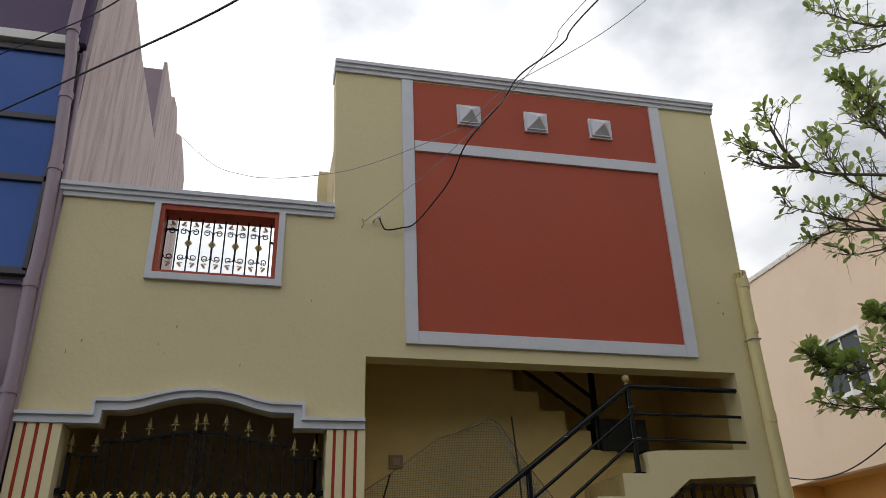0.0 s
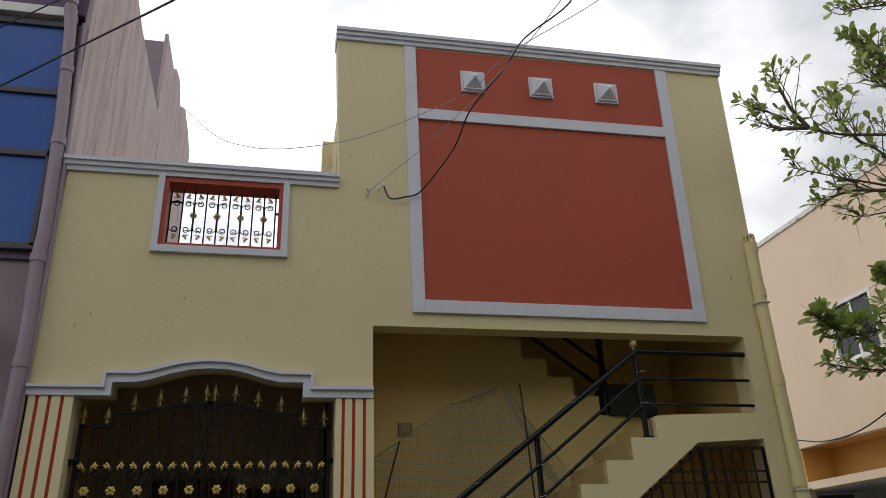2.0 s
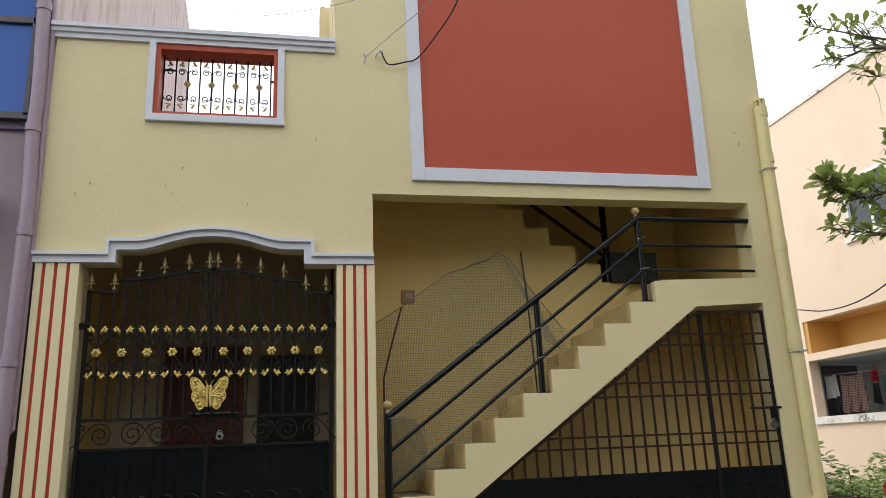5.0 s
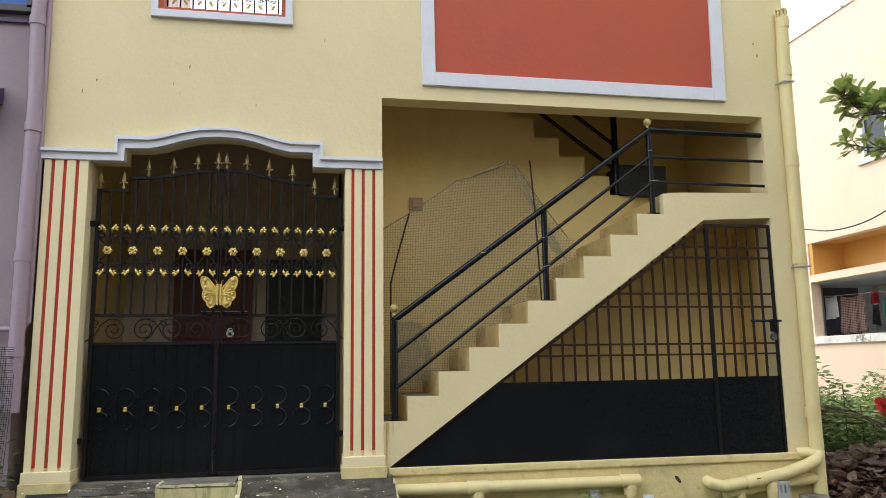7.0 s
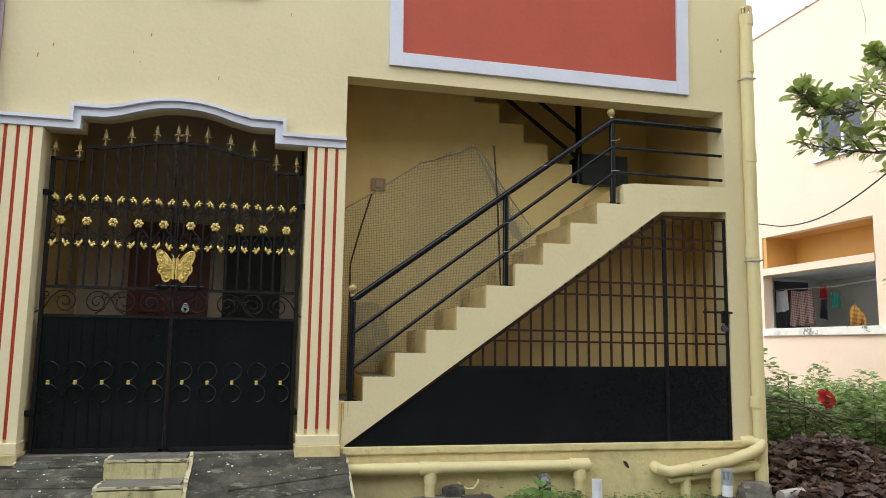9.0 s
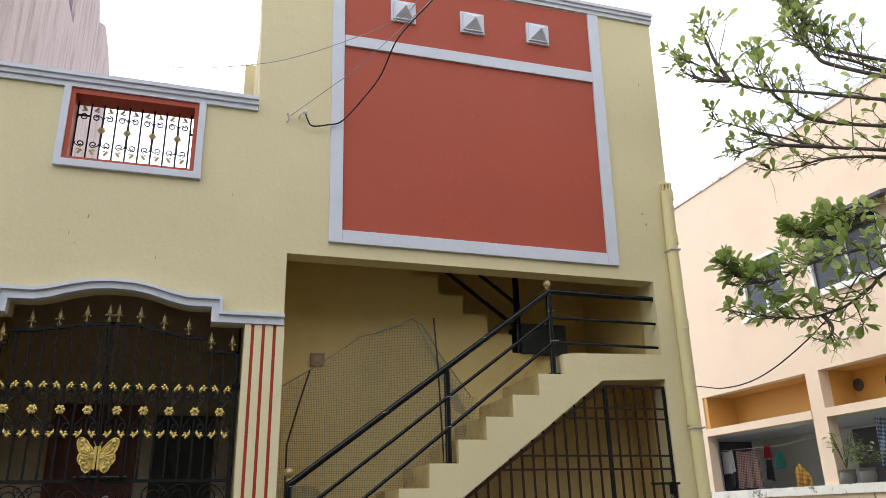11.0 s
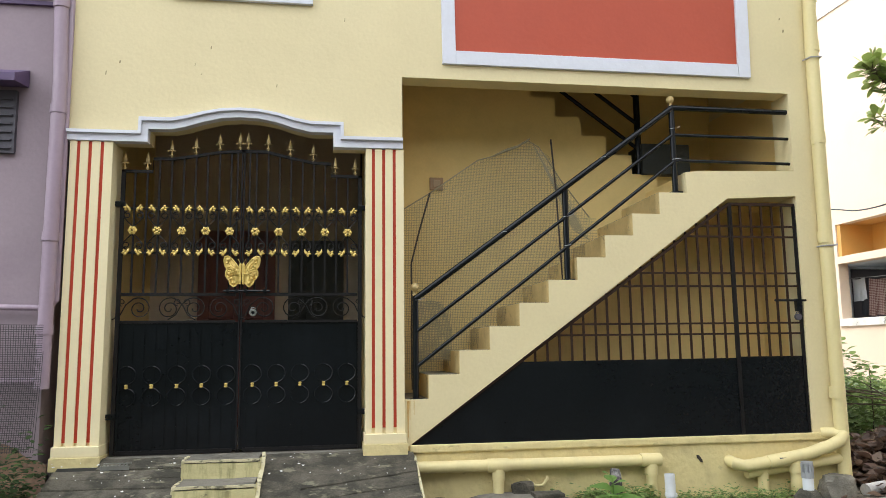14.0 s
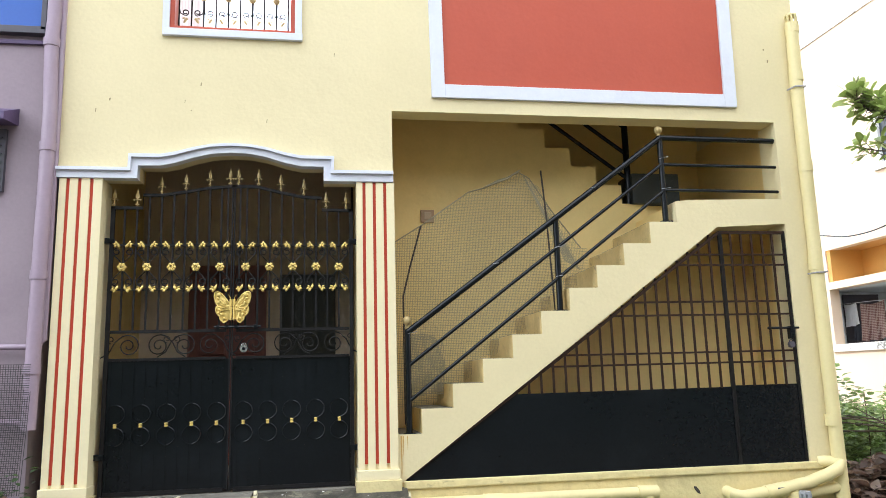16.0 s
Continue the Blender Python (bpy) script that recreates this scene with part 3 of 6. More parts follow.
# ---- mauve house next door ----
nbl = thing("mauve_house", (-3, 2, -0.5), "tall mauve plastered house with blue mirror-glass windows", "house")
part("wall", cube(-7, -0.14, 0.06, 9.0, -0.7, 5.93), PURPLE, nbl, "mauve plaster wall with hairline cracks")
part("side_wall", prism(bmesh.new(), [(0.04, 3.42), (7.05, 3.42), (7.05, 8.70), (6.6, 8.90), (5.98, 9.0), (5.5, 8.74), (5.44, 8.66), (5.1, 8.98), (4.66, 8.90), (4.62, 8.70), (3.62, 8.77), (3.62, 7.37), (2.0, 7.52), (1.26, 7.72), (0.04, 7.80)], -0.138, -0.09, "x"), PINKWALL, nbl, "rain-streaked pinkish side wall stepping up")
part("stair_block", cube(-1.6, -0.14, 3.64, 7.0, 5.93, 8.64), PURPLE, nbl, "mauve stair tower above the roof")
part("upper_storey", cube(-7, -0.14, -0.02, 3.7, 5.99, 7.6), PURPLE_DARK, nbl, "dark purple upper storey")
part("slab_band", cube(-7, -0.20, -0.06, 0.05, 5.93, 6.03, 0.006), WHITE, nbl, "thin white slab edge")
zs = [3.625, 4.49, 5.12, 5.87]
for k in range(4):
    xr = -0.205 - k * 1.2
    for za, zb in zip(zs, zs[1:]):
        win = part("window_pane", cube(xr - 1.13, xr - 0.02, 0.02, 0.05, za + 0.03, zb - 0.03), BLUE_GLASS, nbl, "blue mirror-glass pane")
    bm = bmesh.new()
    for z in zs:
        box(bm, xr - 1.2, xr + 0.02, -0.01, 0.07, z - 0.03, z + 0.03, 0.004)
    box(bm, xr - 0.02, xr + 0.02, -0.01, 0.07, zs[0], zs[-1], 0.004)
    part("window_frame", bm, GREY_FRAME, nbl)
part("plaster_patch", rough(prism(bmesh.new(), [(-0.62, -0.6), (-0.07, -0.6), (-0.075, -0.06), (-0.2, -0.02), (-0.36, 0.10), (-0.62, 0.16)], 0.045, 0.07), 4, 0.01, 11), material("bared_brown_render", (0.30, 0.19, 0.13), 0.9, vary=0.25, stain=0.6, stain_color=(0.12, 0.08, 0.06), stain_scale=6, bump=0.8), nbl, "bare brown render where the paint fell off")
part("string_course", cube(-7, -0.18, 0.03, 0.07, 3.52, 3.55), PURPLE_DARK, nbl)
bm = cube(-1.1, -0.43, 0.02, 0.07, 2.30, 2.80)
for k in range(7):
    box(bm, -1.08, -0.45, -0.0, 0.05, 2.33 + k * 0.065, 2.345 + k * 0.065)
part("vent_window", bm, GREY_FRAME, nbl, "small louvred window")
bm = prism(bmesh.new(), [(0.06, 2.98), (-0.22, 2.86), (-0.22, 2.80), (0.06, 2.84)], -1.2, -0.36, "x")
part("sunshade", bm, PURPLE_DARK, nbl, "dark purple concrete sunshade")

mp = thing("drain_pipe", (-0.12, -0.06, 0.4), "mauve painted rain pipe with fitted collars", "drain pipe")
part("pipe", tube(bmesh.new(), [(-0.245, -0.12, 7.6), (-0.245, -0.12, 6.1), (-0.235, -0.11, 5.95), (-0.215, -0.07, 5.75), (-0.145, -0.06, 4.8), (-0.112, -0.06, 4.0), (-0.107, -0.06, 3.72), (-0.115, -0.06, 3.5),
     (-0.092, -0.06, 2.9), (-0.096, -0.06, 2.0), (-0.10, -0.06, 0.5)], 0.052, 14), MAUVE_PIPE, mp, smooth=True)
for z, x, y in ((6.02, -0.24, -0.118), (5.3, -0.182, -0.066), (4.55, -0.134, -0.06), (3.46, -0.114, -0.06), (2.6, -0.093, -0.06), (1.6, -0.098, -0.06), (0.9, -0.10, -0.06)):
    part("collar", tube(bmesh.new(), [(x, y, z), (x, y, z + 0.07)], 0.06, 14), MAUVE_PIPE, mp, smooth=True)
tp = thing("thin_pipe", (-0.05, -0.01, 0.4), "thin mauve waste pipe beside the house joint", "drain pipe")
part("pipe", tube(bmesh.new(), [(-0.13, -0.0, 5.9), (-0.062, -0.02, 4.4), (-0.045, -0.02, 3.0), (-0.045, -0.02, 1.15), (-0.09, -0.02, 1.10), (-0.7, -0.02, 1.11)], 0.022, 10), MAUVE_PIPE, tp, smooth=True)

# ---- peach house across the empty plot: its side wall faces the plot ----
PX = 12.45
nbr = thing("peach_house", (14, 4, -0.5), "peach plastered two-storey house with an open verandah", "house")


def wall_yz(bm, y0, y1, z0, z1, x0=PX, x1=PX + 0.22):
    return box(bm, x0, x1, y0, y1, z0, z1)


def peach(*a):
    part("wall", wall_yz(bmesh.new(), *a), PEACH, nbr)


peach(-9, 9.2, 5.72, 7.74)
peach(6.19, 9.2, 4.54, 5.72)
peach(4.37, 4.97, 4.54, 5.72)
peach(-9, 2.7, 4.54, 5.72)
peach(-9, 9.2, 3.23, 4.54)
peach(4.62, 4.94, 1.27, 3.23)
peach(1.2, 1.5, 1.27, 3.23)
peach(8.0, 9.2, 1.27, 3.23)
peach(-9, 9.2, -0.7, 1.13)
part("end_wall", cube(PX + 0.22, 20, 9.0, 9.2, -0.7, 7.5), PEACH, nbr)
part("end_wall", cube(PX + 0.22, 20, -9, -8.8, -0.7, 7.5), PEACH, nbr)
part("roof", cube(PX - 0.03, 20, -9.1, 9.3, 7.74, 7.80), COPING, nbr, "thin weathered slab roof edge")
part("roof_coping", rough(cube(PX - 0.01, PX + 0.2, -9.0, 9.2, 7.80, 7.86), 8, 0.01), COPING, nbr, "pale weathered coping")
bm = bmesh.new()
wall_yz(bm, -9, 8.06, 1.13, 1.28, PX - 0.05, PX + 0.24)
part("parapet_coping", bm, COPING, nbr, "stained white coping")
bm = bmesh.new()
wall_yz(bm, 4.94, 8.0, 2.41, 2.56, PX - 0.02, PX + 0.25)
wall_yz(bm, 1.5, 4.62, 2.41, 2.56, PX - 0.02, PX + 0.25)
part("lintel_beam", bm, PEACH, nbr)
bm = cube(PX + 0.75, PX + 0.85, 1.2, 8.0, 2.53, 3.23)
box(bm, PX + 0.02, PX + 0.75, 7.88, 7.99, 2.56, 3.23)
box(bm, PX + 0.22, PX + 0.75, 4.62, 4.94, 2.56, 3.23)
box(bm, PX + 0.2, PX + 2.0, -8.8, 9, 3.23, 3.3)
part("loft_recess", bm, ORANGE, nbr, "ochre painted recess above the beam")
bm = cube(PX + 1.9, PX + 2.0, 1.2, 9.0, 0.0, 2.53)
box(bm, PX + 0.22, PX + 1.9, 8.5, 8.65, 0.0, 2.53)
part("verandah_wall", bm, GREYWALL, nbr, "grey verandah wall")
bm = cube(PX + 0.24, PX + 1.9, 1.2, 8.5, 2.41, 2.53)
box(bm, PX + 0.2, PX + 1.9, 1.0, 8.5, 0.0, 0.1)
part("verandah_ceiling", bm, GREYWALL, nbr)
part("doorway", cube(PX + 0.65, PX + 1.5, 8.47, 8.52, 0.1, 2.36), GREY_FRAME, nbr, "dark doorway")
part("doorway", cube(PX + 1.86, PX + 1.91, 5.25, 5.95, 0.1, 2.36), GREY_FRAME, nbr, "dark doorway")


def sliding_window(y0, y1, z0, z1):
    w = part("window", bmesh_frame(y0, y1, z0, z1), WHITE, nbr, "white framed sliding window")
    mid = (y0 + y1) / 2
    bm = cube(PX + 0.03, PX + 0.07, mid - 0.03, mid + 0.03, z0, z1)
    part("mullion", bm, WHITE, w)
    for a, b in ((y0 + 0.06, mid - 0.03), (mid + 0.03, y1 - 0.06)):
        part("pane", cube(PX + 0.05, PX + 0.06, a, b, z0 + 0.06, z1 - 0.06), WINDOW_DARK, w, "dark tinted glass")
    part("sill", cube(PX - 0.06, PX + 0.1, y0 - 0.1, y1 + 0.1, z0 - 0.06, z0), WHITE, w)


def bmesh_frame(y0, y1, z0, z1):
    bm = cube(PX - 0.01, PX + 0.1, y0, y0 + 0.07, z0, z1)
    box(bm, PX - 0.01, PX + 0.1, y1 - 0.07, y1, z0, z1)
    box(bm, PX - 0.01, PX + 0.1, y0 + 0.07, y1 - 0.07, z0, z0 + 0.07)
    box(bm, PX - 0.01, PX + 0.1, y0 + 0.07, y1 - 0.07, z1 - 0.07, z1)
    return bm


WINDOW_DARK = material("tinted_window_glass", (0.035, 0.045, 0.05), 0.15, vary=0.1, bump=0)
sliding_window(4.97, 6.19, 4.54, 5.72)
sliding_window(2.7, 4.37, 4.54, 5.72)
bm = prism(bmesh.new(), [(PX, 5.80), (PX - 0.45, 5.66), (PX - 0.45, 5.60), (PX, 5.73)], 2.2, 4.3, "y")
part("sunshade", bm, GREY_FRAME, nbr, "dark window hood")
part("wall_crack", tube(bmesh.new(), [(PX, 5.02, 7.44), (PX, 4.93, 7.25), (PX, 4.89, 7.13), (PX, 4.83, 6.86), (PX, 4.85, 6.70), (PX, 4.84, 6.51)], [0.002, 0.006, 0.004, 0.007, 0.004, 0.002], 5), material("wall_crack_dirt", (0.30, 0.22, 0.15), 0.9), nbr, "hairline crack in the plaster")
STAIN = material("black_water_stain", (0.20, 0.14, 0.09), 0.95, vary=0.4, grain=30)
for y, z, w, h in ((4.28, 0.93, 0.09, 0.16), (4.30, 0.70, 0.07, 0.13), (3.93, 0.95, 0.08, 0.20), (3.95, 0.66, 0.04, 0.18)):
    edge_pts = [(y + w * math.cos(k * math.tau / 9) * (0.7 + 0.3 * math.sin(k * 2.7 + z * 9)), z + h * math.sin(k * math.tau / 9) * (0.75 + 0.25 * math.cos(k * 3.1 + y * 5))) for k in range(9)]
    part("water_stain", prism(bmesh.new(), edge_pts, PX - 0.003, PX + 0.002, "x"), STAIN, nbr, "dark water stain below the flower pots")
part("wall_vent", tube(bmesh.new(), [(PX + 0.70, 3.75, 2.94), (PX + 0.76, 3.75, 2.94)], 0.16, 20), GREY_FRAME, nbr, "round dark exhaust vent")
part("spout", tube(bmesh.new(), [(PX - 0.15, 3.72, 3.64), (PX + 0.05, 3.72, 3.65)], 0.04, 10), PVC, nbr)

# ---- entrance gate ----
GY = 0.13
gate = thing("entrance_gate", (1.3, GY, -0.02), "closed black double iron gate with gold spear heads, leaves and flowers", "gate")
G0, GC, G1 = 0.345, 1.290, 2.255
GTOP = [(0.345, 2.212), (0.582, 2.212), (0.584, 2.318), (0.735, 2.320), (0.93, 2.352), (1.10, 2.385), (1.290, 2.400), (1.47, 2.400), (1.65, 2.357), (1.84, 2.318), (1.998, 2.310), (2.000, 2.210), (2.255, 2.205)]


def flat_bar(bm, x0, x1, z0, z1, y0=GY - 0.012, y1=GY + 0.012):
    return box(bm, x0, x1, y0, y1, z0, z1)


def ring(bm, cx, cz, r, a0=0, a1=360, th=0.006, y=GY - 0.02, r1=None, n=18):
    return tube(bm, arc(cx, cz, r, a0, a1, y, n, r1), th, 5)


def leaf_motif(cx, cz, side, up):
    """A cast three-lobed leaf, splayed outwards from its stem."""
    bm = bmesh.new()
    for dx, dz, rx, rz, turn in ((-0.004, -0.004, 0.011, 0.024, 30), (0.012, 0.016, 0.011, 0.016, 20), (0.026, 0.004, 0.010, 0.015, 75), (0.020, -0.012, 0.008, 0.013, 125)):
        res = bmesh.ops.create_uvsphere(bm, u_segments=8, v_segments=5, radius=1.0)
        a = radians(turn) * side
        for v in res["verts"]:
            x, z = v.co.x * rx * (1 - 0.3 * v.co.z), v.co.z * rz
            v.co = Vector((cx + side * dx + x * math.cos(a) + z * math.sin(a), GY - 0.026 + v.co.y * 0.009, cz + up * (dz - x * math.sin(a) + z * math.cos(a))))
    tube(bm, [(cx - side * 0.014, GY - 0.02, cz - up * 0.034), (cx - side * 0.006, GY - 0.024, cz - up * 0.016), (cx + side * 0.004, GY - 0.026, cz)], 0.004, 5)
    return bm


def flower_motif(cx, cz, y=GY - 0.03, r=0.034):
    bm = bmesh.new()
    for k in range(6):
        a = k * math.tau / 6
        res = bmesh.ops.create_uvsphere(bm, u_segments=8, v_segments=5, radius=r * 0.42)
        for v in res["verts"]:
            v.co = Vector((cx + math.cos(a) * r * 0.66 + v.co.x, y + v.co.y * 0.5, cz + math.sin(a) * r * 0.66 + v.co.z))
    tube(bm, arc(cx, cz, r * 0.40, 0, 360, y - 0.010, 12), 0.0045, 5)
    ball(bm, (cx, y - 0.006, cz), r * 0.14, 8)
    return bm


def spear(cx, z):
    """A gold spear head with two side leaves, standing on z."""
    h = 0.155
    bm = bmesh.new()
    prof = [(0.0, 0.006), (0.10, 0.006), (0.14, 0.011), (0.20, 0.006), (0.34, 0.005), (0.40, 0.012), (0.46, 0.005), (0.50, 0.015), (0.58, 0.016), (0.78, 0.009), (1.0, 0.001)]
    rows = []
    for f, w in prof:
        rows.append([bm.verts.new((cx + sx * w, GY + sy * min(w, 0.008), z + f * h)) for sx, sy in ((1, 0), (0, 1), (-1, 0), (0, -1))])
    for p, q in zip(rows, rows[1:]):
        for i in range(4):
            bm.faces.new((p[i], p[(i + 1) % 4], q[(i + 1) % 4], q[i]))
    bm.faces.new(rows[0])
    bm.faces.new(rows[-1])
    for s in (-1, 1):
        tube(bm, [(cx, GY - 0.006, z + 0.062), (cx + s * 0.012, GY - 0.008, z + 0.066), (cx + s * 0.024, GY - 0.008, z + 0.060), (cx + s * 0.033, GY - 0.008, z + 0.066)], [0.004, 0.0035, 0.005, 0.0015], 6)
        tube(bm, [(cx + s * 0.022, GY - 0.008, z + 0.060), (cx + s * 0.026, GY - 0.008, z + 0.050)], [0.004, 0.0015], 5)
        tube(bm, [(cx, GY - 0.006, z + 0.030), (cx + s * 0.012, GY - 0.007, z + 0.020), (cx + s * 0.019, GY - 0.007, z + 0.026)], [0.004, 0.0045, 0.0015], 5)
    return bm


for left in (True, False):
    xa, xb = (G0, GC - 0.004) if left else (GC + 0.004, G1)
    leafp = part("gate_leaf", flat_bar(flat_bar(bmesh.new(), xa, xa + (0.03 if left else 0.010), -0.015, curve_z(xa + 0.002, GTOP)), xb - (0.010 if left else 0.03), xb, -0.015, curve_z(xb - 0.002, GTOP)), BAR_BLACK, gate, "black gate leaf frame")
    knots = [(x, z) for x, z in GTOP if xa - 0.01 <= x <= xb + 0.01]
    if left:
        knots.append((xb, 2.400))
    else:
        knots.insert(0, (xa, 2.400))
    part("top_rail", strip(bmesh.new(), [(x, z - 0.022) for x, z in knots], knots, GY - 0.012, GY + 0.012), BAR_BLACK, leafp)
    for z0, z1 in ((1.200, 1.222), (0.985, 1.005), (-0.018, 0.012), (1.89, 1.905), (1.535, 1.55)):
        part("rail", flat_bar(bmesh.new(), xa + 0.035, xb - 0.035, z0, z1), BAR_BLACK, leafp)
    part("sheet", cube(xa + 0.01, xb - 0.001, GY + 0.002, GY + 0.006, 0.0, 0.99), BLACK, leafp, "glossy black sheet-metal lower panel")
    fx = [0.450, 0.636, 0.823, 1.009, 1.195] if left else [1.396, 1.582, 1.767, 1.953, 2.138]
    bars = sorted(fx + [(a + b) / 2 for a, b in zip(fx, fx[1:])] + ([1.245] if left else [1.342]))
    for x in bars:
        part("bar", flat_bar(bmesh.new(), x - 0.007, x + 0.007, 1.222, curve_z(x, GTOP) - 0.01, GY - 0.007, GY + 0.007), BAR_BLACK, leafp)
    for i in range(11):
        x = xa + 0.05 + i * (xb - xa - 0.1) / 10
        part("sheet_rib", cube(x - 0.006, x + 0.006, GY - 0.008, GY + 0.003, 0.012, 0.985), BLACK, leafp)
    for i, x in enumerate(fx):
        part("flower", flower_motif(x, 1.718), GOLD, leafp, "gold cast flower", True)
        for s in (-1, 1):
            part("leaf", leaf_motif(x + s * 0.038, 1.897, s, 1), GOLD, leafp, "gold cast leaf", True)
            part("leaf", leaf_motif(x + s * 0.038, 1.545, s, -1), GOLD, leafp, "gold cast leaf", True)
            for up, zc in ((1, 1.842), (-1, 1.600)):
                bm = bmesh.new()
                ring(bm, x + s * 0.047, zc, 0.030, up * 90, up * (90 - s * 420), 0.005, GY - 0.016, 0.012)
                tube(bm, [(x + s * 0.047, GY - 0.016, zc + up * 0.030), (x + s * 0.072, GY - 0.016, zc + up * 0.012), (x + s * 0.076, GY - 0.016, zc - up * 0.014), (x + s * 0.05, GY - 0.016, zc - up * 0.045), (x + s * 0.012, GY - 0.016, zc - up * 0.085)], 0.005, 5)
                part("scroll", bm, BAR_BLACK, leafp)
        bm = bmesh.new()
        for s in (-1, 1):
            ring(bm, x, 0.583, 0.068, 90 - s * 6, 90 - s * 172, 0.0048, GY - 0.014)
            ring(bm, x, 0.415, 0.068, 90 - s * 8, 90 - s * 174, 0.0048, GY - 0.014)
        part("double_ring", bm, BLACK, leafp)
        bm = cube(x - 0.010, x + 0.010, GY - 0.028, GY - 0.006, 0.480, 0.514, 0.003)
        box(bm, x - 0.013, x + 0.013, GY - 0.031, GY - 0.006, 0.484, 0.490, 0.002)
        box(bm, x - 0.013, x + 0.013, GY - 0.031, GY - 0.006, 0.504, 0.510, 0.002)
        part("collar", bm, GOLD, leafp, "small gold collar")
    # scrollwork between the rails
    w = xb - xa - 0.07
    for k, cx in enumerate((xa + 0.035 + w * 0.16, xa + 0.035 + w * 0.42, xa + 0.035 + w * 0.64, xa + 0.035 + w * 0.86)):
        s = 1 if k % 2 else -1
        bm = bmesh.new()
        ring(bm, cx, 1.10, 0.088, 90 - s * 30, 90 - s * 30 + s * 660, 0.005, GY - 0.006, 0.014, 30)
        tube(bm, [(cx + s * 0.04, GY - 0.006, 1.18), (cx + s * 0.10, GY - 0.006, 1.13), (cx + s * 0.14, GY - 0.006, 1.05), (cx + s * 0.20, GY - 0.006, 1.012)], 0.005, 5)
        ring(bm, cx + s * 0.13, 1.15, 0.03, -90, -90 + s * 400, 0.004, GY - 0.006, 0.01, 14)
        part("scroll_work", bm, BAR_BLACK, leafp)
    hz = (1.93, 0.27)
    xh = xa - 0.01 if left else xb + 0.01
    for z in hz:
        part("hinge", cube(xh - 0.045, xh + 0.045, GY - 0.02, GY + 0.03, z - 0.022, z + 0.022, 0.004), BLACK, leafp)
for x in (0.366, 0.540, 0.722, 0.911, 1.099, 1.259, 1.325, 1.486, 1.665, 1.853, 2.035, 2.200):
    part("spear_head", spear(x, curve_z(x, GTOP) - 0.006), GOLD_DULL, gate, "weathered gold spear head")
# butterfly in two halves
for s in (-1, 1):
    bm = bmesh.new()
    cx = 1.299
    up = [(0.010, 1.285), (0.010, 1.40), (0.022, 1.418), (0.048, 1.455), (0.082, 1.495), (0.115, 1.515), (0.140, 1.508), (0.146, 1.48), (0.135, 1.435), (0.116, 1.405),
          (0.128, 1.39), (0.130, 1.36), (0.115, 1.335), (0.10, 1.322), (0.092, 1.292), (0.066, 1.268), (0.045, 1.278), (0.03, 1.30)]
    pts = [(cx + s * x, z) for x, z in up]
    front = [bm.verts.new((x, GY - 0.035 - 0.012 * math.sin(i * 1.7) ** 2, z)) for i, (x, z) in enumerate(pts)]
    back = [bm.verts.new((x, GY - 0.018, z)) for x, z in pts]
    mid = bm.verts.new((cx + s * 0.066, GY - 0.052, 1.40))
    for i in range(len(pts)):
        j = (i + 1) % len(pts)
        bm.faces.new((front[i], front[j], mid))
        bm.faces.new((front[i], back[i], back[j], front[j]))
    bm.faces.new(back)
    for x, z, r in ((0.105, 1.488, 0.018), (0.112, 1.462, 0.011), (0.100, 1.43, 0.012), (0.10, 1.372, 0.014), (0.082, 1.335, 0.014), (0.060, 1.302, 0.014)):
        ball(bm, (cx + s * x, GY - 0.045, z), r, 8)
    for (x, z), (x2, z2) in zip(up[2:], up[3:]):
        tube(bm, [(cx + s * x * 0.97, GY - 0.044, z), (cx + s * x2 * 0.97, GY - 0.044, z2)], 0.006, 5)
    for zt in (1.34, 1.37, 1.40, 1.43, 1.46):
        tube(bm, [(cx + s * 0.022, GY - 0.05, 1.37), (cx + s * 0.06, GY - 0.058, (zt + 1.38) / 2 + 0.01), (cx + s * 0.095, GY - 0.05, zt + 0.015)], 0.004, 5)
    tube(bm, [(cx + s * 0.012, GY - 0.04, 1.29), (cx + s * 0.012, GY - 0.045, 1.455)], [0.009, 0.012], 6)
    tube(bm, [(cx + s * 0.012, GY - 0.04, 1.455), (cx + s * 0.022, GY - 0.045, 1.478), (cx + s * 0.032, GY - 0.045, 1.49)], 0.003, 5)
    part("butterfly_wing", bm, GOLD, gate, "embossed gold half butterfly")
# bolt and padlock
bm = tube(bmesh.new(), [(1.16, GY - 0.03, 1.237), (1.52, GY - 0.03, 1.237)], 0.009, 8)
for x in (1.19, 1.26, 1.33, 1.48):
    box(bm, x - 0.012, x + 0.012, GY - 0.042, GY, 1.222, 1.252, 0.002)
part("bolt", bm, BLACK, gate, "long sliding bolt")
bm = tube(bmesh.new(), [(1.392, GY - 0.045, 1.065), (1.392, GY - 0.02, 1.065)], 0.03, 16)
tube(bm, arc(1.392, 1.09, 0.017, 200, -20, GY - 0.034, 10), 0.004, 6)
lock = part("padlock", bm, STEEL, gate, "round steel padlock")
part("keyhole", tube(bmesh.new(), [(1.392, GY - 0.048, 1.062), (1.392, GY - 0.044, 1.062)], 0.012, 10), BLACK, lock)

# ---- store gate under the stairs ----
store = thing("store_gate", (4.4, 0.03, 0.0), "triangular dark grille gate with black sheet-metal base under the stairs", "gate")
SY = 0.03


def bar_z(x):
    return min(2.0, under(x) - 0.012)


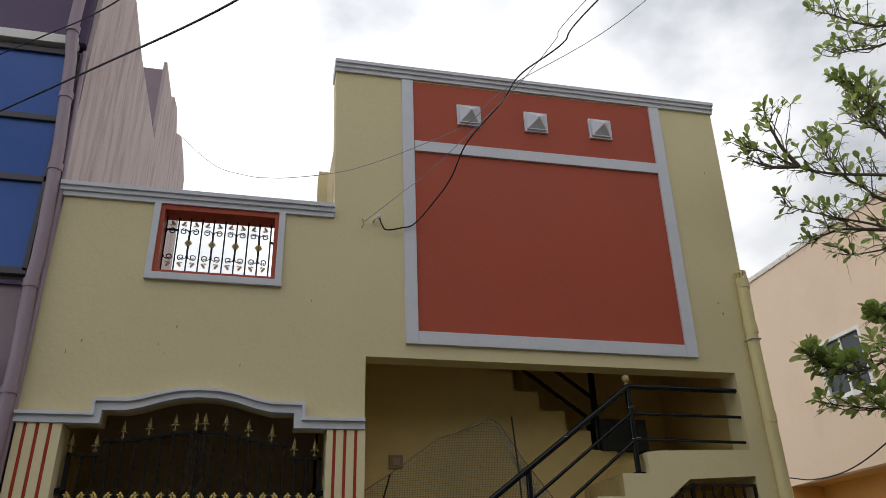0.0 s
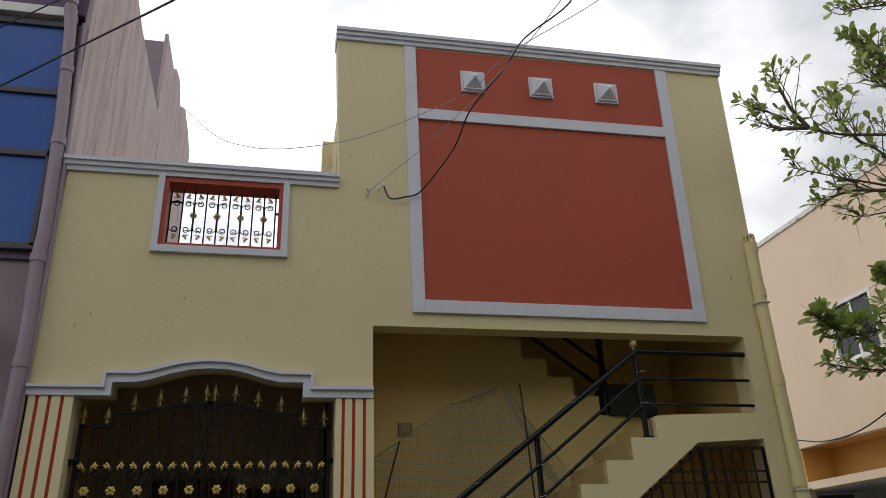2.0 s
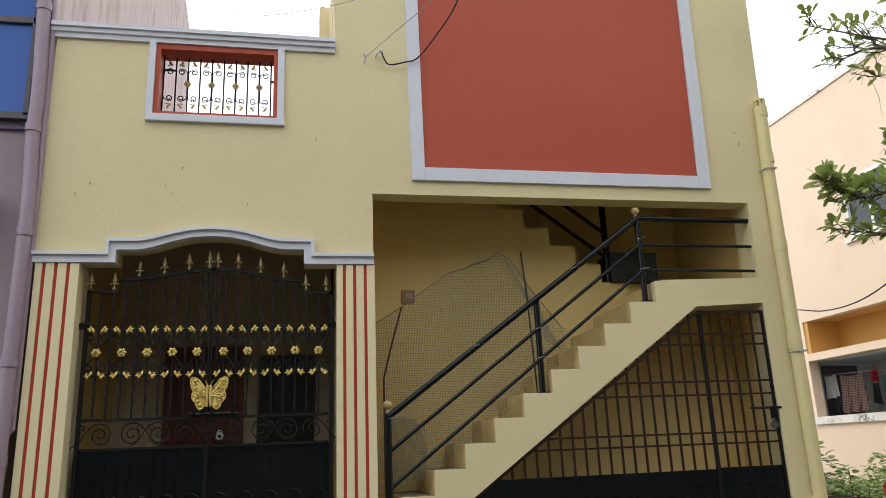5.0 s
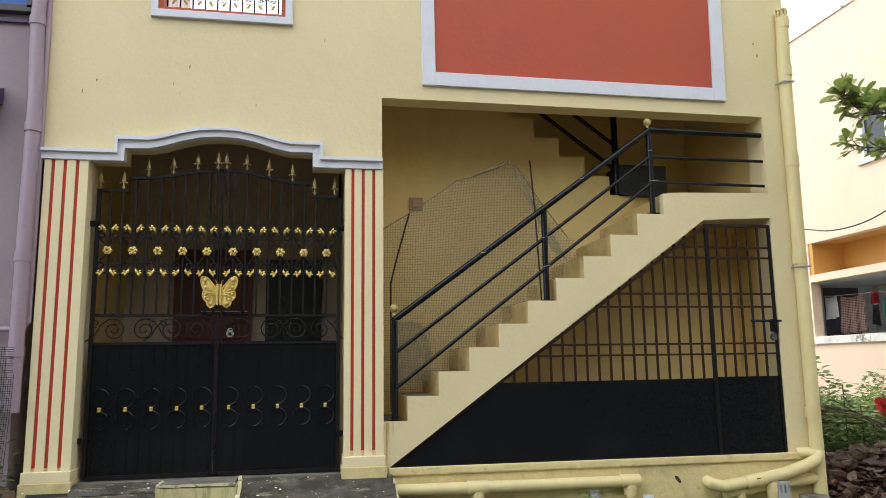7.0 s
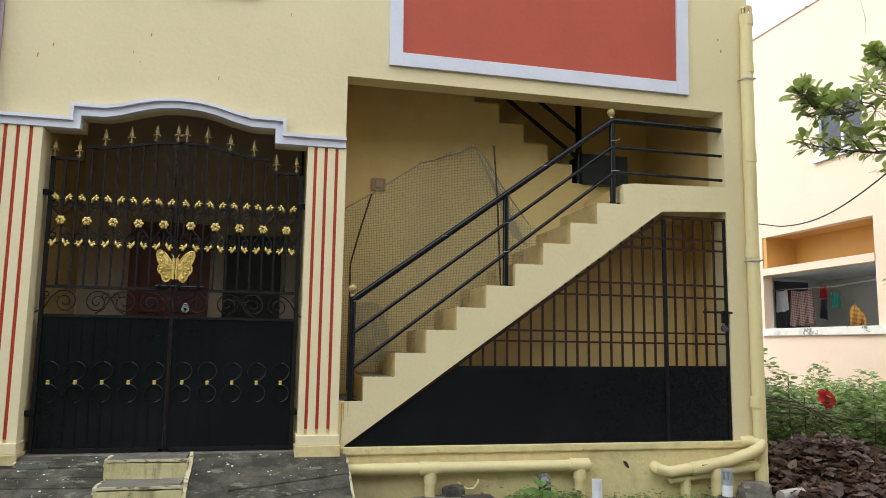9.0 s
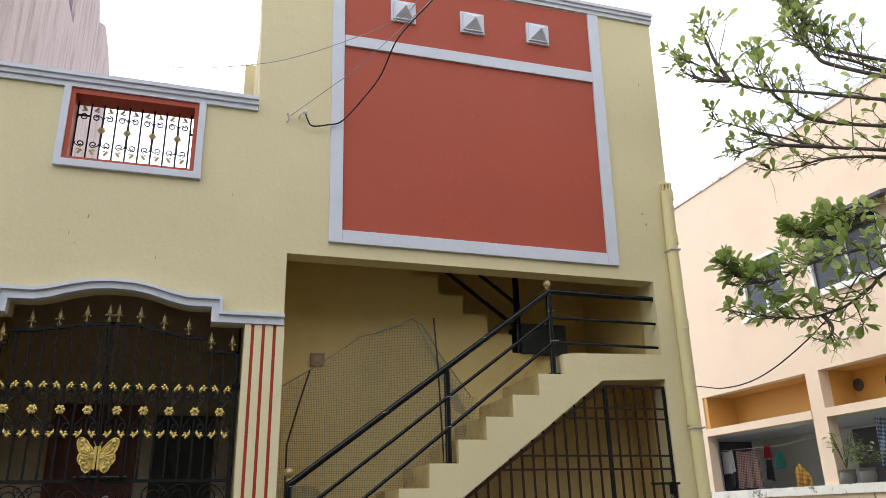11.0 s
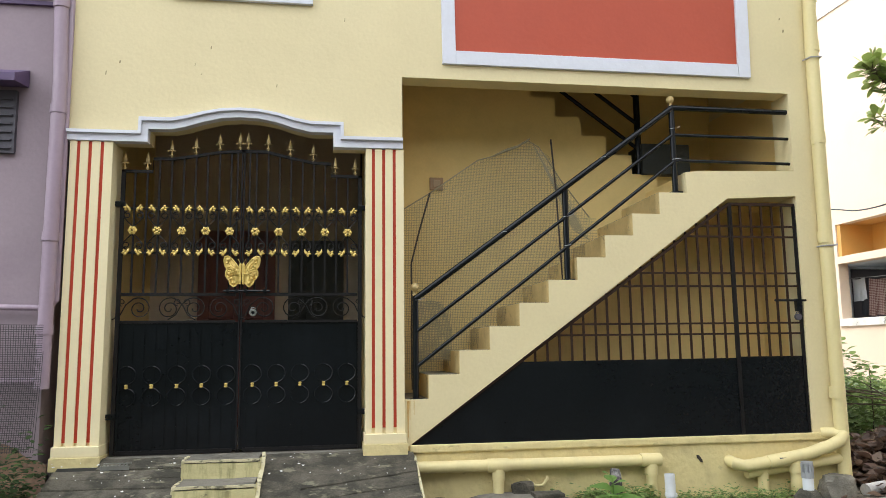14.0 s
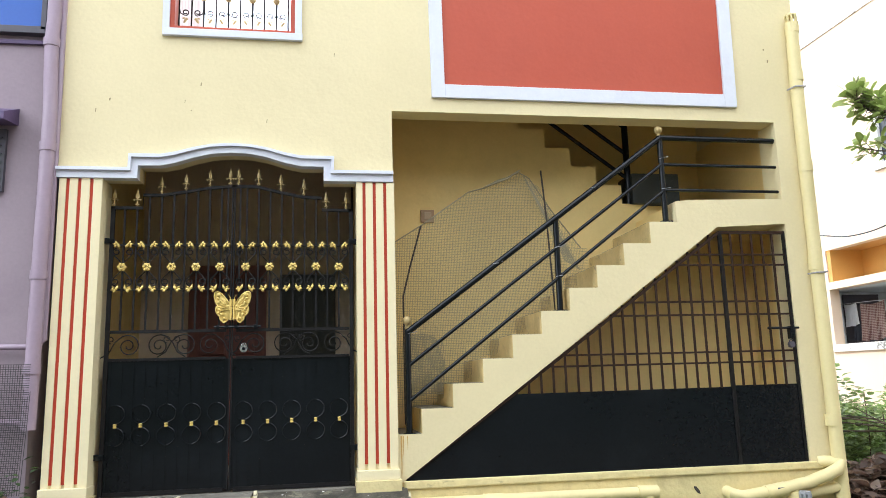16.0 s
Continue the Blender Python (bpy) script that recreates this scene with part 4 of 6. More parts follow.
bm = prism(bmesh.new(), [(2.65, 0.008), (5.478, 0.008), (5.478, 0.652), (2.65 + 0.655 / slope, 0.645)], SY, SY + 0.004)
part("base_sheet", bm, BLACK, store, "black sheet-metal base")
part("door_sheet", cube(5.508, 6.115, SY, SY + 0.004, 0.008, 0.662), BLACK, store)
bm = strip(bmesh.new(), [(2.65, 0.0), (5.48, 1.985)], [(2.65, 0.03), (5.48, 2.015)], SY - 0.012, SY + 0.012)
part("sloping_frame", bm, BROWN_BAR, store)
part("top_frame", cube(5.48, 6.12, SY - 0.012, SY + 0.012, 1.99, 2.015), BROWN_BAR, store)
for x0, sw_ in ((5.478, 0.012), (5.494, 0.014), (6.102, 0.018)):
    part("stile", cube(x0, x0 + sw_, SY - 0.014, SY + 0.014, 0.0, 2.005), BAR_BLACK, store)
part("bottom_frame", cube(2.65, 6.118, SY - 0.012, SY + 0.012, 0.004, 0.03), BLACK, store)
x = 3.576
while x < 5.45:
    part("bar", cube(x - 0.0085, x + 0.0085, SY - 0.007, SY + 0.007, 0.645, bar_z(x)), BROWN_BAR, store)
    x += 0.1065
x = 5.593
while x < 6.08:
    part("bar", cube(x - 0.0085, x + 0.0085, SY - 0.007, SY + 0.007, 0.655, 2.0), BROWN_BAR, store)
    x += 0.101
for z in (0.859, 0.950, 1.272, 1.386, 1.710, 1.803):
    xs_ = 2.66 + (z + 0.02) / slope
    if xs_ < 5.45:
        part("cross_bar", cube(xs_, 5.477, SY - 0.009, SY + 0.005, z - 0.008, z + 0.008), BROWN_BAR, store)
    part("cross_bar", cube(5.51, 6.10, SY - 0.009, SY + 0.005, z - 0.008, z + 0.008), BROWN_BAR, store)
bm = tube(bmesh.new(), [(5.855, SY - 0.03, 1.146), (6.15, SY - 0.03, 1.146)], 0.010, 8)
box(bm, 6.055, 6.105, SY - 0.04, SY, 1.05, 1.16, 0.003)
part("latch", bm, BLACK, store)
bm = tube(bmesh.new(), [(6.06, SY - 0.05, 1.0), (6.06, SY - 0.02, 1.0)], 0.028, 14)
tube(bm, arc(6.06, 1.025, 0.018, 200, -20, SY - 0.035, 10), 0.004, 6)
part("padlock", bm, GREY_FRAME, store)

# ---- stair railing ----
rail = thing("stair_railing", (3.9, 0.06, 0.4), "black tubular stair railing with gold ball finials", "railing")
RY = 0.06
POSTS = [(2.690, 0.362, 1.19), (3.995, 1.325, 2.11), (5.012, 2.10, 2.895)]
for x, z0, z1 in POSTS:
    p = part("post", tube(bmesh.new(), [(x, RY, z0), (x, RY, z1)], 0.026, 12), BLACK, rail, smooth=True)
    part("foot_plate", cube(x - 0.05, x + 0.05, RY - 0.04, RY + 0.05, z0 - 0.002, z0 + 0.008), BLACK, p)
for x, z in ((2.686, 1.262), (5.006, 2.952)):
    bm = ball(bmesh.new(), (x, RY, z), 0.036, 18)
    tube(bm, [(x, RY, z - 0.06), (x, RY, z - 0.045), (x, RY, z - 0.03)], [0.022, 0.012, 0.016], 10)
    part("ball_finial", bm, GOLD_DULL, rail, "dull gold ball finial", True)
for (za, zb, zc), r in (((1.168, 2.876, 2.872), 0.026), ((0.895, 2.63, 2.622), 0.015), ((0.612, 2.385, 2.388), 0.015)):
    part("sloping_rail", tube(bmesh.new(), [(2.69, RY - 0.01, za), (5.012, RY - 0.01, zb)], r, 12), BLACK, rail, smooth=True)
    part("landing_rail", tube(bmesh.new(), [(5.012, RY - 0.01, zb), (5.06, RY - 0.01, zc + 0.004), (6.127, RY - 0.01, zc)], r * 0.92, 12), BLACK, rail, smooth=True)
tie_rng = random.Random(2)
for x, z in ((3.995, 1.87), (3.995, 1.62), (5.012, 2.68), (5.012, 2.40), (3.45, 1.73), (4.35, 2.40), (2.72, 1.16)):
    bm = tube(bmesh.new(), [(x - 0.03, RY - 0.028, z - 0.004), (x, RY - 0.04, z), (x + 0.03, RY - 0.028, z + 0.006), (x + tie_rng.uniform(0.03, 0.07), RY - 0.03, z + tie_rng.uniform(0.0, 0.03))], 0.0025, 5)
    part("wire_tie", bm, WIRE_W, rail, "twist of pale binding wire")

upper_rail = thing("upper_stair_railing", (4.9, 0.9, 2.46), "black railing of the upper flight", "railing")
part("post", tube(bmesh.new(), [(5.045, 0.88, 2.455), (5.045, 0.88, 3.45)], 0.032, 10), BLACK, upper_rail, smooth=True)
for z in (2.72, 2.98, 3.26):
    part("rail", tube(bmesh.new(), [(5.045, 0.88, z), (3.6, 0.88, z + 1.445 * 0.728)], 0.019, 10), BLACK, upper_rail, smooth=True)

# shade net hung over the stairs on two sticks
NET = material("grey_brown_net_cord", (0.27, 0.235, 0.14), 0.8, vary=0.1, bump=0)
net = thing("safety_net", (3.4, 0.5, 0.9), "sagging grey-brown mesh net tied along the stairs", "net")
N_TOP = [(2.63, 1.98), (2.88, 2.14), (3.33, 2.47), (3.50, 2.52), (3.81, 2.66), (3.90, 2.60), (4.10, 2.30), (4.37, 1.95)]


def net_low(x):
    return Z0 + (x - X1) / RUN * RISE + 0.10


def net_y(x, z):
    return 0.50 + 0.05 * math.sin(x * 3.1 + z * 1.3) + 0.03 * math.sin(z * 5 - x * 2)


bm = bmesh.new()
cell = 0.0145


def cord(bm, pts, r):
    for a, b in zip(pts, pts[1:]):
        d = (Vector(b) - Vector(a))
        side = Vector((-d.z, 0, d.x)).normalized() * r
        vs = [bm.verts.new(Vector(p) + o) for p, o in ((a, side), (b, side), (b, -side), (a, -side))]
        bm.faces.new(vs)


nx = int((4.40 - 2.63) / cell)
for i in range(nx):
    x = 2.63 + i * cell
    top, low = curve_z(x, N_TOP), max(0.5, net_low(x))
    n = max(2, int((top - low) / 0.25))
    if top > low:
        cord(bm, [(x + 0.02 * (top - (low + (top - low) * k / n)), net_y(x, low + (top - low) * k / n), low + (top - low) * k / n) for k in range(n + 1)], 0.0014)
z = 0.55
while z < 2.66:
    xs_in = [2.63 + 0.06 * k for k in range(31) if max(0.5, net_low(2.63 + 0.06 * k)) <= z <= curve_z(2.63 + 0.06 * k, N_TOP)]
    if len(xs_in) > 1:
        cord(bm, [(x, net_y(x, z), z) for x in xs_in], 0.0014)
    z += cell
tagged(part("mesh", bm, NET, net), kind="stuff")
bm = tube(bmesh.new(), [(x, net_y(x, z), z) for x, z in N_TOP], 0.006, 6)
tube(bm, [(3.45, 0.5, 2.50), (3.60, 0.47, 2.56), (3.70, 0.49, 2.60), (3.81, 0.46, 2.67)], [0.004, 0.016, 0.012, 0.006], 7)
part("hem", bm, NET, net, "rolled net edge")
# a doubled fold of net hanging by the stick
bm = bmesh.new()
for i in range(9):
    x = 3.84 + i * 0.016
    cord(bm, [(x, 0.46, 2.62 - i * 0.03), (x + 0.17, 0.45, 2.25 - i * 0.02), (x + 0.36, 0.46, 1.82 - i * 0.01)], 0.003)
for k in range(46):
    f = k / 46
    cord(bm, [(3.83 + 0.36 * f, 0.458, 2.61 - 0.8 * f), (3.99 + 0.36 * f, 0.458, 2.50 - 0.78 * f)], 0.0018)
tagged(part("fold", bm, NET, net), kind="stuff")
# a second layer of net bunched at the foot of the stairs
bm = bmesh.new()
for i in range(26):
    x = 2.72 + i * 0.013
    cord(bm, [(x, 0.44, 0.62 + 0.2 * (x - 2.72)), (x + 0.01, 0.43, 0.9), (x - 0.006, 0.45, 1.18 - 0.5 * max(0, x - 2.9))], 0.0024)
for k in range(38):
    z = 0.66 + k * 0.0135
    cord(bm, [(2.71, 0.44, z), (2.88, 0.43, z + 0.008), (3.05 - 0.35 * max(0.0, z - 0.95), 0.445, z)], 0.0024)
tagged(part("fold", bm, NET, net), kind="stuff")
STICK = material("dark_twig", (0.035, 0.025, 0.018), 0.8, vary=0.2)
part("stick", tube(bmesh.new(), [(4.00, 0.43, 2.66), (4.03, 0.42, 2.2), (4.06, 0.40, 1.36)], 0.008, 7), STICK, net)
part("stick", tube(bmesh.new(), [(2.87, 0.43, 2.13), (2.76, 0.40, 1.75), (2.695, 0.36, 1.5), (2.69, 0.32, 1.0), (2.69, 0.3, 0.42)], 0.008, 7), STICK, net)

sw = thing("switch_box", (2.99, 0.84, 2.31), "small ochre electrical switch box on the stairwell wall", "switch box")
part("box", cube(2.925, 3.055, 0.82, 0.85, 2.25, 2.37, 0.006), material("ochre_brown_box", (0.36, 0.22, 0.11), 0.5, vary=0.1), sw)
part("switch", cube(2.955, 3.025, 0.808, 0.822, 2.275, 2.345, 0.006), material("pale_brown_switch", (0.42, 0.30, 0.18), 0.5), sw)

crate = thing("mesh_crate", (5.27, 0.9, 2.27), "black plastic mesh crate on the landing", "crate")
part("crate_body", cube(5.05, 5.55, 0.80, 1.15, 2.45, 2.76, 0.01), material("black_plastic_mesh", (0.02, 0.024, 0.022), 0.6, vary=0.3, grain=90, bump=0.6, bump_scale=120), crate)
part("crate_stand", cube(5.22, 5.47, 0.9, 1.1, 2.262, 2.462), YELLOW_SHAFT, crate)

# ---- grille in the parapet opening ----
wg = thing("parapet_grille", (1.3, 0.1, 3.7), "black iron grille with scrolls and dull gold leaves", "window grille")
WY = 0.14
for i in range(9):
    x = 0.908 + i * 0.1004
    part("bar", tube(bmesh.new(), [(x, WY, 3.714), (x, WY, 4.297)], 0.0075, 6), BLACK, wg)
for z in (3.76, 4.255):
    part("lug", cube(0.80, 0.912, WY - 0.006, WY + 0.006, z - 0.09 if z > 4 else z, z - 0.075 if z > 4 else z + 0.015), BLACK, wg)
part("lug", cube(1.71, 1.742, WY - 0.006, WY + 0.006, 4.10, 4.12), BLACK, wg)
for k in range(5):
    cx = 1.009 + 0.2013 * (k - 1)
    bm = bmesh.new()
    tube(bm, [(cx, WY - 0.008, 3.718 if k == 0 else 3.91), (cx, WY - 0.008, 4.294 if k == 0 else 4.16)], 0.010 if k else 0.007, 6)
    for s in ((-1, 1) if k else (1,)):
        tube(bm, [(cx, WY - 0.008, 4.132), (cx + s * 0.012, WY - 0.008, 4.165), (cx + s * 0.045, WY - 0.008, 4.185)], 0.005, 5)
        tube(bm, [(cx, WY - 0.008, 3.935), (cx + s * 0.012, WY - 0.008, 3.90), (cx + s * 0.045, WY - 0.008, 3.88)], 0.005, 5)
        tube(bm, arc(cx + s * 0.05, 4.158, 0.029, 90, 90 - s * 430, WY - 0.008, 18, 0.010), 0.0055, 5)
        tube(bm, arc(cx + s * 0.05, 3.907, 0.029, -90, -90 + s * 430, WY - 0.008, 18, 0.010), 0.0055, 5)
    part("scroll", bm, BLACK, wg)
    for s in ((-1, 1) if k else (1,)):
        for z, up in ((4.222, 1), (3.842, -1)):
            bm = bmesh.new()
            for dx, dz, rx, rz, turn in ((0.004, 0.012, 0.012, 0.026, -28), (0.017, -0.004, 0.009, 0.014, 40), (-0.008, -0.010, 0.008, 0.013, -70)):
                res = bmesh.ops.create_uvsphere(bm, u_segments=8, v_segments=5, radius=1.0)
                ang = radians(turn) * s
                for v in res["verts"]:
                    px, pz = v.co.x * rx, v.co.z * rz
                    v.co = Vector((cx + s * (0.048 + dx) + px * math.cos(ang) + pz * math.sin(ang), WY - 0.014 + v.co.y * 0.006, z + up * (dz - px * math.sin(ang) + pz * math.cos(ang))))
            part("leaf", bm, GOLD_DULL, wg, "dull gold cast leaf", True)
    if k:
        bm = flower_motif(cx, 4.042, WY - 0.016, 0.030)
        part("flower", bm, GOLD_DULL, wg, "dull gold cast flower", True)

# ---- drain and rain pipes of the yellow house ----
dp = thing("rain_pipe", (6.33, -0.06, -0.1), "yellow painted rain pipe with slotted cap on the house corner", "drain pipe")
part("pipe", tube(bmesh.new(), [(6.375, -0.06, 4.0), (6.355, -0.06, 3.4), (6.348, -0.06, 2.0), (6.348, -0.06, 0.6), (6.35, -0.06, -0.04), (6.35, -0.06, -0.5)], 0.058, 16), PIPE_Y, dp, smooth=True)
for x, z in ((6.362, 3.42), (6.352, 2.55), (6.342, 1.65), (6.335, 0.30)):
    part("collar", tube(bmesh.new(), [(x, -0.06, z), (x, -0.06, z + 0.10)], 0.063, 16), PIPE_Y, dp, smooth=True)
for z in (3.35, 1.62):
    part("clamp", tube(bmesh.new(), [(6.285, -0.02, z), (6.30, -0.12, z), (6.355, -0.13, z), (6.41, -0.115, z + 0.01), (6.42, 0.0, z)], 0.007, 6), WIRE_W, dp)
bm = bmesh.new()
for k in range(9):
    a = k * math.tau / 9
    box(bm, 6.376 + 0.046 * math.cos(a) - 0.007, 6.376 + 0.046 * math.cos(a) + 0.007, -0.06 + 0.046 * math.sin(a) - 0.007, -0.06 + 0.046 * math.sin(a) + 0.007, 3.99, 4.07)
tube(bm, [(6.376, -0.06, 4.065), (6.376, -0.06, 4.085)], 0.054, 16)
tube(bm, [(6.376, -0.06, 3.90), (6.376, -0.06, 4.0)], 0.064, 16)
part("vent_cap", bm, PIPE_Y, dp)

low = thing("waste_pipe", (3.7, -0.06, -0.45), "yellow painted waste pipe along the plinth with two drops", "drain pipe")
part("pipe", tube(bmesh.new(), [(2.64, -0.06, -0.16), (4.69, -0.06, -0.165)], 0.047, 14), PIPE_Y, low, smooth=True)
for x in (3.33, 4.61):
    p = part("drop", tube(bmesh.new(), [(x, -0.06, -0.16), (x, -0.06, -0.56)], 0.043, 14), PIPE_Y, low, smooth=True)
    part("tee", tube(bmesh.new(), [(x, -0.06, -0.19), (x, -0.06, -0.28)], 0.053, 14), PIPE_Y, p, smooth=True)
    part("tee_socket", tube(bmesh.new(), [(x - 0.09, -0.06, -0.163), (x + 0.08, -0.06, -0.164)], 0.055, 14), PIPE_Y, p, smooth=True)

bend = thing("corner_waste_pipe", (5.8, -0.1, -0.45), "yellow painted pipe bending round the house corner", "drain pipe")
part("pipe", tube(bmesh.new(), [(5.33, 0.02, -0.20), (5.34, -0.07, -0.215), (5.42, -0.10, -0.235), (5.70, -0.10, -0.20), (6.0, -0.11, -0.15), (6.18, -0.13, -0.09), (6.28, -0.13, -0.05), (6.33, -0.10, -0.015), (6.30, -0.03, 0.0), (6.2, 0.02, 0.0)], 0.05, 14), PIPE_Y, bend, smooth=True)
p = part("drop", tube(bmesh.new(), [(5.87, -0.10, -0.18), (5.87, -0.10, -0.60)], 0.045, 14), PIPE_Y, bend, smooth=True)
part("tee", tube(bmesh.new(), [(5.87, -0.10, -0.22), (5.87, -0.10, -0.30)], 0.055, 14), PIPE_Y, p, smooth=True)
part("socket", tube(bmesh.new(), [(5.62, -0.10, -0.213), (5.80, -0.104, -0.188)], 0.058, 14), PIPE_Y, bend, smooth=True)
part("vent_slots", cube(5.70, 5.76, -0.155, -0.148, -0.215, -0.17), GREY_FRAME, bend)
part("second_pipe", tube(bmesh.new(), [(5.45, -0.05, -0.30), (6.0, -0.05, -0.24), (6.35, -0.06, -0.20)], 0.045, 12), PIPE_Y, bend, smooth=True)
part("rear_drop", tube(bmesh.new(), [(5.60, -0.05, -0.29), (5.60, -0.05, -0.56)], 0.045, 12), PIPE_Y, bend, smooth=True)
hook = solo("pipe_hook", tube(bmesh.new(), [(3.58, -0.0, -0.29), (3.59, -0.04, -0.30), (3.63, -0.06, -0.33), (3.69, -0.06, -0.33), (3.73, -0.06, -0.28), (3.73, -0.05, -0.26)], 0.011, 8), PIPE_Y, "curled yellow pipe stub sticking out of the plinth", "pipe", smooth=True)
hole = solo("plinth_hole", prism(bmesh.new(), [(5.04, -0.145), (5.065, -0.15), (5.09, -0.185), (5.095, -0.21), (5.075, -0.205), (5.045, -0.17)], -0.004, 0.01), material("broken_plaster", (0.05, 0.04, 0.03), 0.9), "small dark broken hole in the plinth plaster", "wall damage")

# insulator bracket
ins = thing("wire_bracket", (2.66, -0.02, 4.36), "small white insulator bracket on the wall", "bracket")
bm = ball(bmesh.new(), (2.675, -0.06, 4.37), 0.022, 10)
tube(bm, [(2.63, 0.0, 4.34), (2.64, -0.05, 4.35), (2.675, -0.06, 4.37)], 0.008, 6)
part("insulator", bm, WHITE, ins, smooth=True)
part("hook", tube(bmesh.new(), [(2.53, 0.0, 4.36), (2.53, -0.03, 4.35), (2.54, -0.03, 4.29), (2.52, -0.02, 4.26)], 0.006, 6), WIRE_W, ins)

# ---- plants ----


def leaf_material(name, color, light):
    m = bpy.data.materials.new(name)
    m.use_nodes = True
    n, l = m.node_tree.nodes, m.node_tree.links
    b, out = n["Principled BSDF"], n["Material Output"]
    b.inputs["Roughness"].default_value = 0.45
    isle = n.new("ShaderNodeNewGeometry")
    ramp = n.new("ShaderNodeValToRGB")
    ramp.color_ramp.elements[0].color = (*[c * 0.62 for c in color], 1)
    ramp.color_ramp.elements[1].color = (*light, 1)
    mid = ramp.color_ramp.elements.new(0.6)
    mid.color = (*color, 1)
    l.new(isle.outputs["Random Per Island"], ramp.inputs["Fac"])
    vein = n.new("ShaderNodeTexNoise")
    vein.inputs["Scale"].default_value = 60
    mixc = n.new("ShaderNodeMix")
    mixc.data_type, mixc.blend_type = "RGBA", "MULTIPLY"
    mixc.inputs["Factor"].default_value = 0.35
    l.new(ramp.outputs["Color"], mixc.inputs["A"])
    l.new(vein.outputs["Color"], mixc.inputs["B"])
    l.new(mixc.outputs["Result"], b.inputs["Base Color"])
    tr = n.new("ShaderNodeBsdfTranslucent")
    l.new(ramp.outputs["Color"], tr.inputs["Color"])
    mix = n.new("ShaderNodeMixShader")
    mix.inputs["Fac"].default_value = 0.45
    l.new(b.outputs["BSDF"], mix.inputs[1])
    l.new(tr.outputs["BSDF"], mix.inputs[2])
    l.new(mix.outputs["Shader"], out.inputs["Surface"])
    return m


LEAF_ALMOND = leaf_material("almond_leaf", (0.36, 0.47, 0.12), (0.60, 0.68, 0.28))
LEAF_WEED = leaf_material("weed_leaf", (0.27, 0.39, 0.12), (0.48, 0.61, 0.24))
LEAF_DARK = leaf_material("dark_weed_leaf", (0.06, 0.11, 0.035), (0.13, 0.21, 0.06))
# Darker copy of the broad weed leaf, with shade put into its colour.
LEAF_SHADE = leaf_material("shaded_weed_leaf", (0.10, 0.19, 0.05), (0.20, 0.32, 0.10))
LEAF_BROAD = leaf_material("broad_weed_leaf", (0.25, 0.42, 0.11), (0.42, 0.60, 0.22))
LEAF_DRY = leaf_material("dry_brown_leaf", (0.14, 0.085, 0.06), (0.30, 0.21, 0.15))
LEAF_RED = leaf_material("red_dead_leaf", (0.30, 0.03, 0.02), (0.4, 0.08, 0.03))
BARK = material("grey_brown_bark", (0.12, 0.095, 0.07), 0.9, vary=0.25, stain=0.5, stain_color=(0.03, 0.026, 0.022), stain_scale=8, bump=0.8, bump_scale=50)


class Leaves:
    """Many folded leaf blades gathered into one mesh."""
    SHAPES = {"obovate": (0.06, 0.20, 0.46, 0.80, 1.0, 0.88, 0.40), "ovate": (0.08, 0.70, 1.0, 0.95, 0.72, 0.38, 0.03), "small": (0.1, 1.0, 0.8, 0.03)}

    def __init__(self):
        self.v, self.f = [], []

    def add(self, p, d, up, length, width, shape="obovate", fold=0.25, droop=0.25):
        d = Vector(d).normalized()
        side = d.cross(Vector(up))
        side = side.normalized() if side.length > 1e-4 else d.orthogonal().normalized()
        nrm = side.cross(d)
        ws, base = self.SHAPES[shape], len(self.v)
        n = len(ws)
        for i, w in enumerate(ws):
            f = i / (n - 1)
            c = Vector(p) + d * (length * f) - nrm * (droop * length * f * f)
            for s in (-1, 0, 1):
                self.v.append(c + side * (s * w * width * 0.5) + nrm * (abs(s) * fold * w * width * 0.5))
        for i in range(n - 1):
            for s in (0, 1):
                a = base + i * 3 + s
                self.f.append((a, a + 1, a + 4, a + 3))

    def mesh(self, name, mat, origin=(0, 0, 0)):
        me = bpy.data.meshes.new(name)
        me.from_pydata([tuple(v - Vector(origin)) for v in self.v], [], self.f)
        me.materials.append(mat)
        me.polygons.foreach_set("use_smooth", [True] * len(me.polygons))
        return me


def leaf_part(name, leaves, mat, parent, label=""):
    ob = new(name, leaves.mesh(name, mat, BASE[parent]))
    ob.parent = parent
    BASE[ob] = BASE[parent]
    return tagged(ob, label) if label else ob


def bent(path, n=10):
    """A smooth line through the knots of a limb."""
    pts = [Vector(p) for p in path]
    out = []
    for i in range(len(pts) - 1):
        p0, p1, p2, p3 = pts[max(i - 1, 0)], pts[i], pts[i + 1], pts[min(i + 2, len(pts) - 1)]
        for k in range(n):
            t = k / n
            out.append(0.5 * ((2 * p1) + (p2 - p0) * t + (2 * p0 - 5 * p1 + 4 * p2 - p3) * t * t + (3 * p1 - p0 - 3 * p2 + p3) * t ** 3))
    return out + [pts[-1]]


